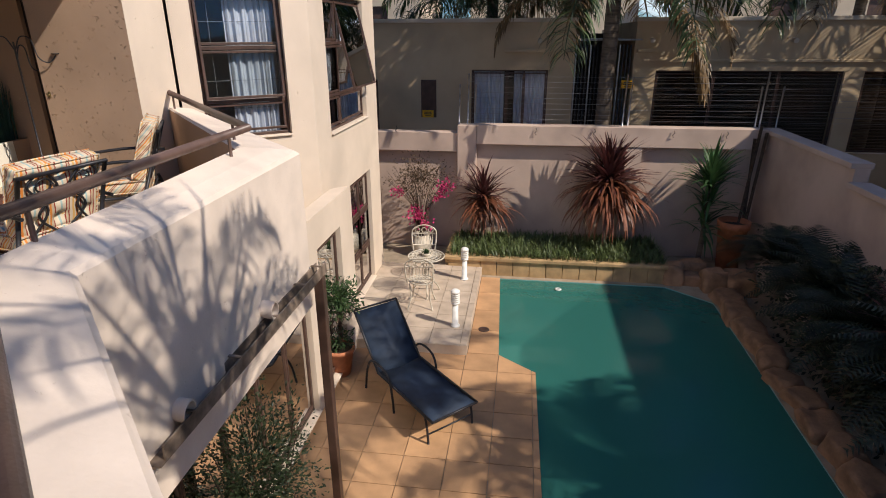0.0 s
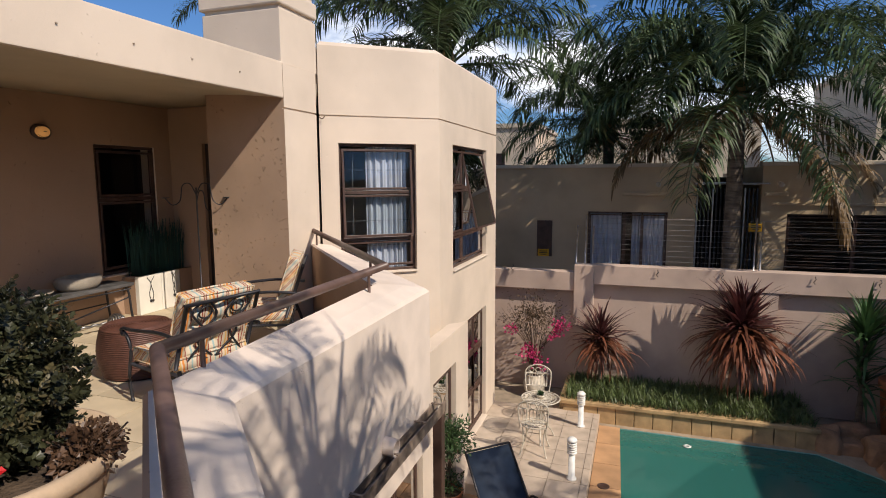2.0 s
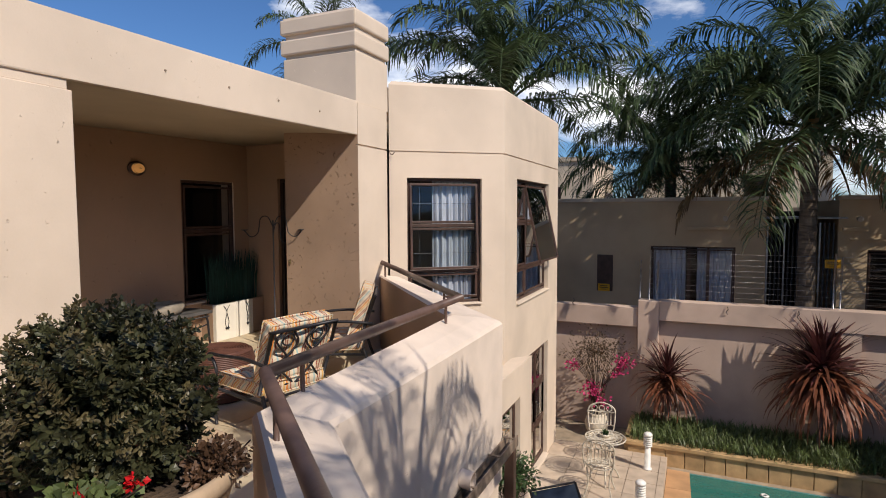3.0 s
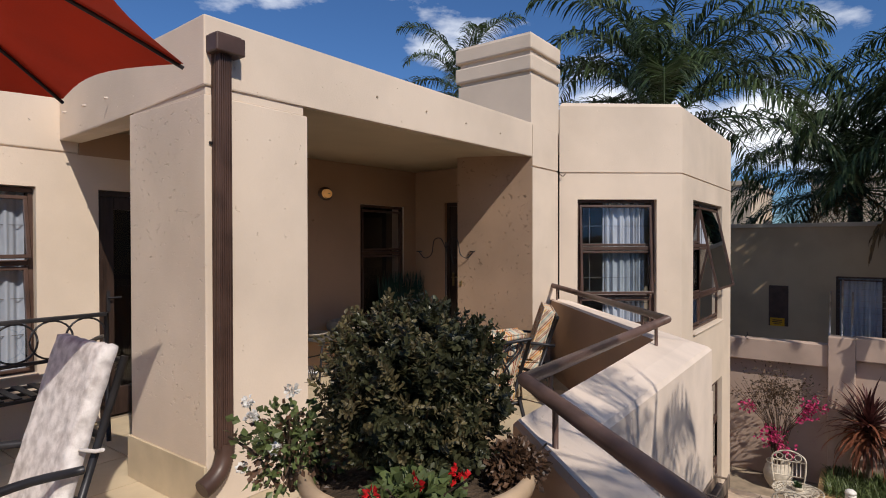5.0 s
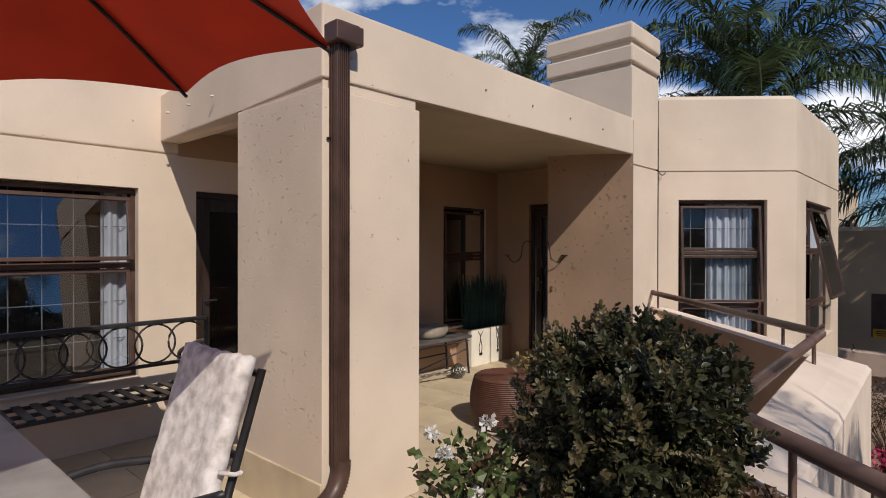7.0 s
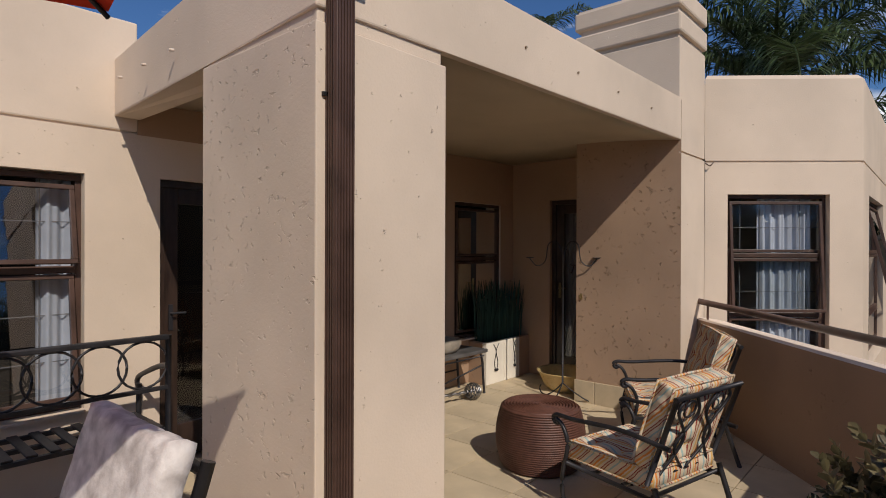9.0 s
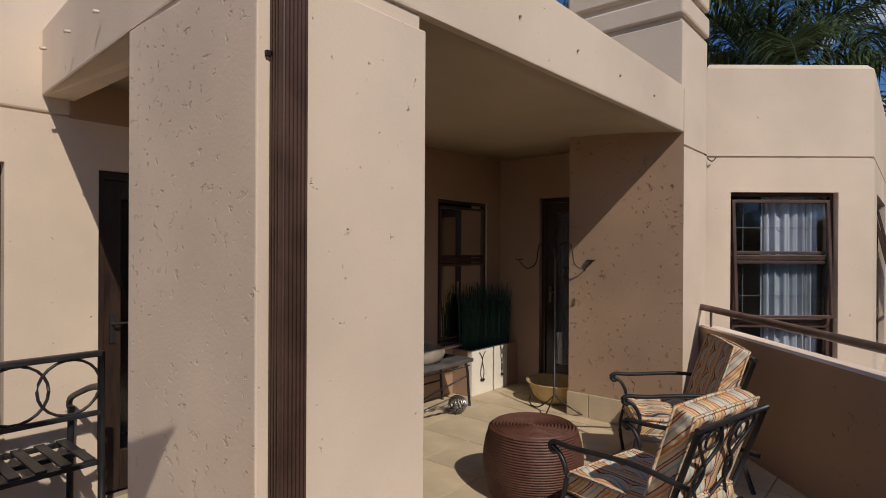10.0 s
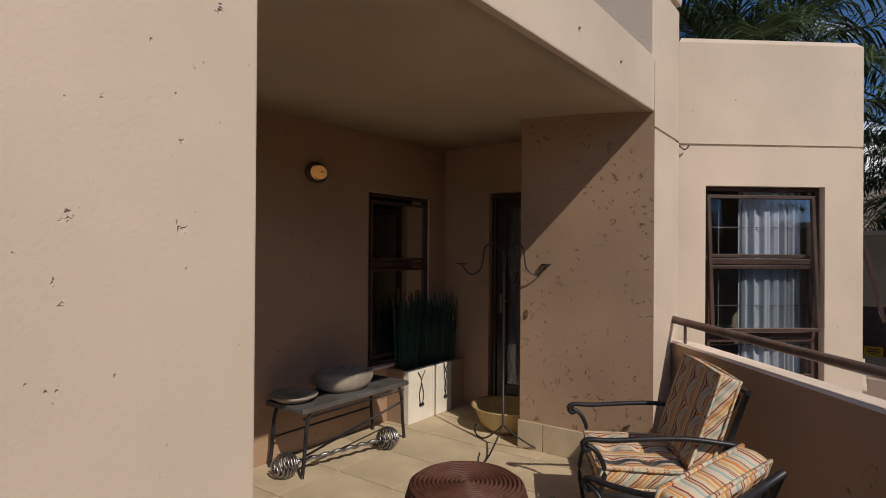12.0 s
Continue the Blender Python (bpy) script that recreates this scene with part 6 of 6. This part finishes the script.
# ---- neighbours ----
YB = 14.0
nb = root("neighbour_house", "low flat-roofed brown plastered house behind the garden wall", "house", kind="structure")
bm = bmesh.new()
wall_run(bm, (-9.0, YB), (1.42, YB), (-9.0, YB + 0.3), (1.42, YB + 0.3), ZY, 1.84, [(8.02, 9.83, -1.2, 0.79), (4.6, 5.7, -1.6, 0.55), (6.78, 7.16, -0.35, 0.55)])
part("wall", bm, NEIGHBOUR, nb)
part("wall_return", boxes((1.22, 1.42, YB + 0.3, YB + 5, ZY, 1.84), (2.75, 2.95, YB + 0.3, YB + 5, ZY, 1.84)), NEIGHBOUR, nb)
bm = bmesh.new()
wall_run(bm, (2.75, YB), (15.0, YB), (2.75, YB + 0.3), (15.0, YB + 0.3), ZY, 1.84, [(0.52, 4.55, -1.0, 0.79), (4.95, 6.3, -1.0, 0.79)])
part("wall", bm, NEIGHBOUR, nb)
part("cornice", boxes((-9.0, 1.45, YB - 0.06, YB + 0.3, 1.84, 1.93), (2.72, 15.0, YB - 0.06, YB + 0.3, 1.84, 1.93), bevel=0.01), FAR_WALL, nb)
part("ledge", boxes((-0.2, 1.4, YB - 0.10, YB, 1.18, 1.26), (2.8, 3.25, YB - 0.10, YB, 1.18, 1.26), (2.95, 15.0, YB - 0.05, YB, 0.98, 1.04), bevel=0.008), NEIGHBOUR, nb)
part("roof", boxes((-9.0, 1.42, YB + 0.3, YB + 8, 1.60, 1.72), (2.95, 15.0, YB + 0.3, YB + 8, 1.60, 1.72)), GROUT, nb)
# near-black shell gives the neighbour's rooms their darkness
part("back_wall", boxes((-9.0, 15.0, YB + 3.0, YB + 3.1, ZY, 1.6)), ROOM_GLOOM, nb)
part("inner_floor", boxes((-9.0, 15.0, YB + 0.3, YB + 3.0, ZY, ZY + 0.1)), ROOM_GLOOM, nb)
mN = lambda x: facing((x, YB), (0, -1)) 
for x0, w_, z0, z1, mul, cur in ((-0.98, 1.81, -1.2, 0.79, (0.85, 1.25), ((0.04, 0.78, 2.0), (1.02, 1.77, 2.0))), (-4.4, 1.1, -1.6, 0.55, (0.55,), ()), (3.27, 4.03, -1.0, 0.79, (1.3, 2.7), ()), (7.7, 1.35, -1.0, 0.79, (), ())):
    wi = window("window_far", mN(x0), w_, z0, z1, (), "brown framed window of the neighbouring house", mullions=mul, curtains=cur, bars=False)
    if not cur:
        for i in range(int((z1 - z0) / 0.075)):
            part("blind_slat", boxes((0.04, w_ - 0.04, -0.20, -0.16, z0 + 0.05 + i * 0.075, z0 + 0.058 + i * 0.075), m=mN(x0)), BROWN, wi)
part("vent_panel", boxes((-2.22, -1.84, YB - 0.01, YB + 0.06, -0.35, 0.55), bevel=0.01), BROWN, nb)
for x in (-6.0, 0.6, 3.1, 3.9, 6.1, 8.3):
    part("roof_spout", tube(bmesh.new(), [(x, YB, 1.45), (x, YB - 0.16, 1.43)], 0.055, 12), FAR_WALL, nb)
gt = root("metal_gate", "tall dark slatted gate with a corrugated roof between the houses", "gate", kind="structure")
for i in range(17):
    x = 1.44 + i * 0.082
    part("slat", boxes((x, x + 0.03, YB + 0.1, YB + 0.14, ZY, 1.35)), IRON if i % 4 else STEEL, gt)
bm = bmesh.new()
for i in range(34):
    x = 1.36 + i * 0.045
    box(bm, x, x + 0.024, YB - 0.15, YB + 2.5, 1.44, 1.475)
    box(bm, x + 0.024, x + 0.045, YB - 0.15, YB + 2.5, 1.44, 1.452)
part("roof_sheet", bm, STEEL, gt)

# electric fence on the garden wall
ef = root("electric_fence", "galvanised electric fence of thin wires above the garden wall", "fence")
for x, h_ in ((-0.97, 0.75), (-0.80, 0.95), (-0.66, 0.75), (2.18, 0.95), (2.28, 0.9), (4.58, 0.75), (4.66, 1.0), (4.95, 0.75)):
    part("post", tube(bmesh.new(), [(x, YG + 0.12, -0.3), (x + 0.02, YG + 0.12, h_ - 0.08)], 0.016, 8), STEEL, ef)
for i in range(9):
    part("wire", tube(bmesh.new(), [(-0.80, YG + 0.12, 0.02 + i * 0.10), (2.2, YG + 0.12, 0.012 + i * 0.10), (4.66, YG + 0.12, 0.02 + i * 0.10), (11.0, YG + 0.15, 0.02 + i * 0.10)], 0.0022, 4), STEEL, ef)
for x in (-2.2, 0.55, 1.65, 3.1, 4.05):
    b = root("wall_hook", "small wire hook on the garden wall face", "hook")
    part("hook", tube(bmesh.new(), [(x, YG - 0.10, -0.12), (x + 0.02, YG - 0.12, -0.16), (x - 0.02, YG - 0.12, -0.21), (x + 0.01, YG - 0.10, -0.25)], 0.008, 5), IRON, b)
SIGN = make_mat("sign_yellow", (0.70, 0.36, 0.015), rough=0.5, var=0.06, scale=8, fine=60)
for x, z, y in ((-2.05, -0.26, YB - 0.02), (2.62, 0.50, YB - 0.30)):
    s = root("warning_sign", "small yellow warning sign with unreadable dark lettering", "sign")
    part("plate", boxes((x - 0.14, x + 0.14, y, y + 0.01, z - 0.09, z + 0.09), bevel=0.006), SIGN, s)
    part("lettering", boxes((x - 0.09, x + 0.09, y - 0.004, y, z + 0.03, z + 0.05), (x - 0.10, x + 0.10, y - 0.004, y, z - 0.01, z + 0.01), (x - 0.07, x + 0.07, y - 0.004, y, z - 0.05, z - 0.035)), BROWN, s)
# dish
sd = root("satellite_dish", "grey satellite dish on the neighbouring roof", "dish", look((6.64, 14.6, 2.12), (4.0, 6.0, 4.0)) )
part("dish", lathe(bmesh.new(), [(0.0, 0.06), (0.2, 0.04), (0.34, 0.0), (0.42, -0.045), (0.43, -0.05), (0.34, -0.01), (0.2, 0.03), (0.0, 0.05)], 30), FAR_WALL, sd, smooth=True)
part("arm", tube(bmesh.new(), [(0, -0.4, -0.04), (0, -0.1, -0.42)], 0.012, 6), IRON, sd)
part("feed", boxes((-0.03, 0.03, -0.13, -0.07, -0.50, -0.42)), IRON, sd)
part("mast", tube(bmesh.new(), [(0, 0, 0.06), (0, -0.35, 0.35)], 0.03, 8), IRON, sd)

# far houses
for x0, x1, y0, y1, z1, wins in ((-2.5, 5.5, 30, 38, 4.3, ((2.0, 2.7),)), (9.0, 19.0, 27, 36, 6.2, ((10.2, 2.4), (14, 2.4))), (-14, -4.5, 27, 34, 4.0, ((-7, 2.2),)), (22, 34, 34, 44, 6.0, ((25, 3),)), (-40, -20, 40, 50, 4.5, ((-28, 2.5),))):
    f = root("far_house", "pale plastered flat-roofed house in the distance", "house")
    hs_ = [(wx - x0, wx - x0 + 1.0, wz - 0.5, wz + 0.6) for wx, wz in wins]
    bm = wall_run(bmesh.new(), (x0, y0), (x1, y0), (x0, y0 + 0.3), (x1, y0 + 0.3), ZY, z1, hs_)
    box(bm, x0, x0 + 0.3, y0 + 0.3, y1, ZY, z1)
    box(bm, x1 - 0.3, x1, y0 + 0.3, y1, ZY, z1)
    part("wall", bm, FAR_WALL, f)
    part("roof", boxes((x0 - 0.1, x1 + 0.1, y0 - 0.1, y1, z1, z1 + 0.2)), FAR_WALL, f)
    for wx, wz in wins:
        part("window", boxes((wx, wx + 1.0, y0 + 0.15, y0 + 0.2, wz - 0.5, wz + 0.6)), BROWN, f)
# added block, no known house: it keeps the sun off the pool side
es = root("side_house", "added plain house block beyond the side wall that shades the pool", "house", kind="structure")
part("wall", boxes((8.3, 8.6, -9.0, 12.5, ZY, 3.4), (8.6, 14, 12.2, 12.5, ZY, 3.4)), NEIGHBOUR, es)
part("roof", boxes((8.25, 14, -9.0, 12.5, 3.4, 3.55)), FAR_WALL, es)


# ---- palms ----
PALM = leaf_mat("palm_green", (0.070, 0.105, 0.042), var=0.5)
PALM_DRY = leaf_mat("palm_dry", (0.20, 0.125, 0.055), var=0.4)


def frond_mesh(name, L, el, droop, seed, mat, pairs=85):
    rr = random.Random(seed)
    vs, fs = [], []
    q = Vector((0, 0, 0))
    ang = radians(el)
    steps = 28
    pts = []
    for s in range(steps + 1):
        pts.append((q.copy(), ang))
        q = q + Vector((math.cos(ang), 0, math.sin(ang))) * (L / steps)
        ang -= droop / steps * (0.35 + 1.3 * s / steps)
    # stem
    for s in range(steps):
        (a, _), (b, _) = pts[s], pts[s + 1]
        w0, w1 = 0.035 * (1 - s / steps) + 0.004, 0.035 * (1 - (s + 1) / steps) + 0.004
        k = len(vs)
        vs += [a + Vector((0, w0, 0)), a + Vector((0, 0, w0)), a - Vector((0, w0, 0)), b + Vector((0, w1, 0)), b + Vector((0, 0, w1)), b - Vector((0, w1, 0))]
        fs += [(k, k + 1, k + 4, k + 3), (k + 1, k + 2, k + 5, k + 4), (k + 2, k, k + 3, k + 5)]
    for i in range(pairs):
        f = 0.14 + 0.86 * i / pairs
        s = min(steps - 1, int(f * steps))
        p, an = pts[s]
        p = p.lerp(pts[s + 1][0], f * steps - s)
        dirv = Vector((math.cos(an), 0, math.sin(an)))
        ll = L * 0.20 * (math.sin(math.pi * (0.12 + 0.80 * f)) ** 0.6) * rr.uniform(0.8, 1.15)
        for sg in (-1, 1):
            lift = rr.uniform(-0.25, 0.75)
            d = (Vector((0, sg, 0)) * rr.uniform(0.75, 1.0) + dirv * rr.uniform(0.5, 0.9) + Vector((0, 0, lift))).normalized()
            w = 0.014 * L / 3
            side = d.cross(Vector((rr.uniform(-0.4, 0.4), rr.uniform(-0.4, 0.4), 1))).normalized()
            k = len(vs)
            m1 = p + d * ll * 0.45
            d2 = (d + Vector((0, 0, -0.75))).normalized()
            m2 = m1 + d2 * ll * 0.35
            d3 = (d2 + Vector((0, 0, -0.9))).normalized()
            tip = m2 + d3 * ll * 0.3
            vs += [p + side * w * 0.5, p - side * w * 0.5, m1 + side * w, m1 - side * w, m2 + side * w * 0.8, m2 - side * w * 0.8, tip]
            fs += [(k, k + 1, k + 3, k + 2), (k + 2, k + 3, k + 5, k + 4), (k + 4, k + 5, k + 6)]
    me = bpy.data.meshes.new(name)
    me.from_pydata(vs, [], fs)
    me.materials.append(mat)
    return me


FRONDS = {}
for i, (el, dr) in enumerate(((78, 1.9), (60, 2.1), (42, 2.0), (22, 1.7), (0, 1.4))):
    FRONDS[i] = [frond_mesh("frond", 3.2, el, dr, 200 + 3 * i + j, PALM) for j in range(2)]
FRONDS["dry"] = [frond_mesh("frond", 3.0, -10, 1.3, 240, PALM_DRY, 70), frond_mesh("frond", 3.0, -35, 0.9, 241, PALM_DRY, 70)]


def palm(x, y, zc, size, seed, label, counts=(6, 9, 9, 8, 6), dry=4, lean=(0, 0)):
    rr = random.Random(seed)
    p = root("palm_tree", label, "palm tree", pose(x, y, ZY))
    h = zc - ZY
    bm = bmesh.new()
    tube(bm, [(lean[0] * (k / 14 - 1), lean[1] * (k / 14 - 1), h * k / 14) for k in range(15)], 0.19, 14, 0.15)
    for k in range(int(h / 0.16)):
        f = k * 0.16 / h
        rr_ = 0.19 - 0.04 * f + 0.006
        tube(bm, [(lean[0] * (f - 1), lean[1] * (f - 1), f * h), (lean[0] * (f - 1), lean[1] * (f - 1), f * h + 0.02)], rr_, 14)
    part("trunk", bm, TRUNK, p)
    part("crown_shaft", lathe(bmesh.new(), [(0.15, -0.25), (0.22, 0.0), (0.17, 0.35), (0.06, 0.7), (0.0, 0.72)], 14, (0, 0, h)), PALM_DRY, p, smooth=True)
    for lvl, n in enumerate(counts):
        for i in range(n):
            ob = new("frond", FRONDS[lvl][rr.randrange(2)])
            ob.parent = p
            ob.matrix_basis = Matrix.Translation((0, 0, h + 0.35 - 0.08 * lvl)) @ Matrix.Rotation(2 * math.pi * (i + rr.uniform(-0.3, 0.3)) / n + lvl, 4, "Z") @ Matrix.Rotation(rr.uniform(-0.12, 0.12), 4, "Y") @ Matrix.Scale(size * rr.uniform(0.88, 1.12), 4)
    for i in range(dry):
        ob = new("frond", FRONDS["dry"][i % 2])
        ob.parent = p
        ob.matrix_basis = Matrix.Translation((0, 0, h)) @ Matrix.Rotation(rr.uniform(0, 6.28), 4, "Z") @ Matrix.Scale(size * rr.uniform(0.8, 1.0), 4)
    return p


palm(2.12, 13.5, 3.15, 1.28, 1, "tall feather palm with arching fronds behind the garden wall", dry=9, counts=(7, 11, 12, 9, 5))
palm(-4.3, 13.2, 4.15, 1.32, 2, "tall feather palm rising behind the bay", dry=1, counts=(7, 8, 6, 4, 3))
palm(-15.4, 21.0, 8.2, 1.3, 3, "distant feather palm beyond the roof", dry=1, counts=(3, 4, 4, 3, 0))
palm(-0.7, 17.2, 2.8, 1.15, 4, "feather palm behind the neighbouring house", counts=(5, 8, 9, 9, 7), dry=5)
palm(8.6, 15.3, 3.9, 1.3, 5, "feather palm with brown hanging fronds behind the side wall", counts=(3, 5, 6, 6, 4), dry=8)
spiky("yucca", "tall spiky yucca whose long leaves shade the parapet", pose(2.05, 0.72, ZY), 5.25, 1.45, 62, 0, 141, mat=YUCCA, width=0.034)
palm(2.75, 0.28, 3.4, 0.56, 6, "small feather palm whose fronds shade the parapet", counts=(3, 2, 1, 0, 0), dry=0)
# two unseen palms, added for the shade they throw on pool and paving
palm(6.3, 2.7, 3.7, 0.80, 7, "unseen feather palm added to shade the pool and paving", counts=(1, 3, 3, 2, 1), dry=0)
palm(7.9, 2.0, 2.2, 0.80, 9, "unseen broad feather palm added beyond the side wall to shade the pool", counts=(5, 9, 9, 8, 5), dry=3)
palm(10.5, 20.5, 4.2, 1.2, 8, "distant feather palm between the houses", dry=2)

# ---- pieces of floors, last ----
def tiles(parent, poly, x0, x1, y0, y1, sx, sy, z, mat, name="tile", thick=0.012, gap=0.004, skip=None, ang=0.0):
    cache = {}
    nx, ny = int(math.ceil((x1 - x0) / sx)), int(math.ceil((y1 - y0) / sy))
    edges = list(zip(poly, poly[1:] + poly[:1]))
    for i in range(nx):
        for j in range(ny):
            a, b = x0 + i * sx, y0 + j * sy
            q = [(a + gap, b + gap), (a + sx - gap, b + gap), (a + sx - gap, b + sy - gap), (a + gap, b + sy - gap)]
            full = True
            for e in edges:
                r = clip(q, *e)
                full &= r == q
                q = r
                if len(q) < 3:
                    break
            if len(q) < 3 or (skip and skip(a + sx / 2, b + sy / 2)):
                continue
            cx, cy = a, b
            key = "full" if full and len(q) == 4 else None
            if key not in cache or key is None:
                bm = prism(bmesh.new(), [(p[0] - cx, p[1] - cy) for p in q], z - thick, z)
                me = bpy.data.meshes.new(name)
                bm.to_mesh(me)
                bm.free()
                me.materials.append(mat)
                cache[key] = me
            ob = new(name, cache[key])
            ob.location = (cx, cy, 0)
            ob.parent = parent


tiles(flo, [(XW, -3.2), (-1.65, -3.2), (-1.60, 3.42), (-3.40, 5.46), (-4.0, YN), (XW, YN)], XW, -1.60, -3.2, YN, 0.50, 0.50, 0.0, TILE)
tiles(flo, [(-1.65, -3.2), (1.1, -3.2), (1.1, -0.10), (-0.10, -0.10), (-1.55, 1.26), (-1.65, 1.26)], XW + 8 * 0.5, 1.1, -3.2, 1.6, 0.50, 0.50, 0.0, TILE, skip=lambda x, y: x < -1.7)
tiles(pat, [(-2.25, 6.78), (-0.36, 6.78), (-0.36, 9.72), (-2.25, 9.72)], -2.25, -0.36, 6.78, 9.72, 0.45, 0.45, ZP, PATIO)
part("edge_tile", boxes((-2.25, -0.36, 6.768, 6.78, ZY, ZP - 0.001), (-0.36, -0.348, 6.768, 9.72, ZY, ZP - 0.001)), PATIO, pat)
tiles(gr, [(-2.2, 2.0), (0.67, 2.0), (0.61, 6.45), (0.10, 6.84), (-2.2, 6.84)], -2.2, 0.7, 2.0, 6.84, 0.46, 0.44, ZY, PAVER, "paver")
tiles(gr, [(-0.345, 6.84), (0.10, 6.84), (0.0, 9.58), (-0.345, 9.58)], -0.345, 0.11, 6.84, 9.58, 0.46, 0.685, ZY, PAVER, "paver")
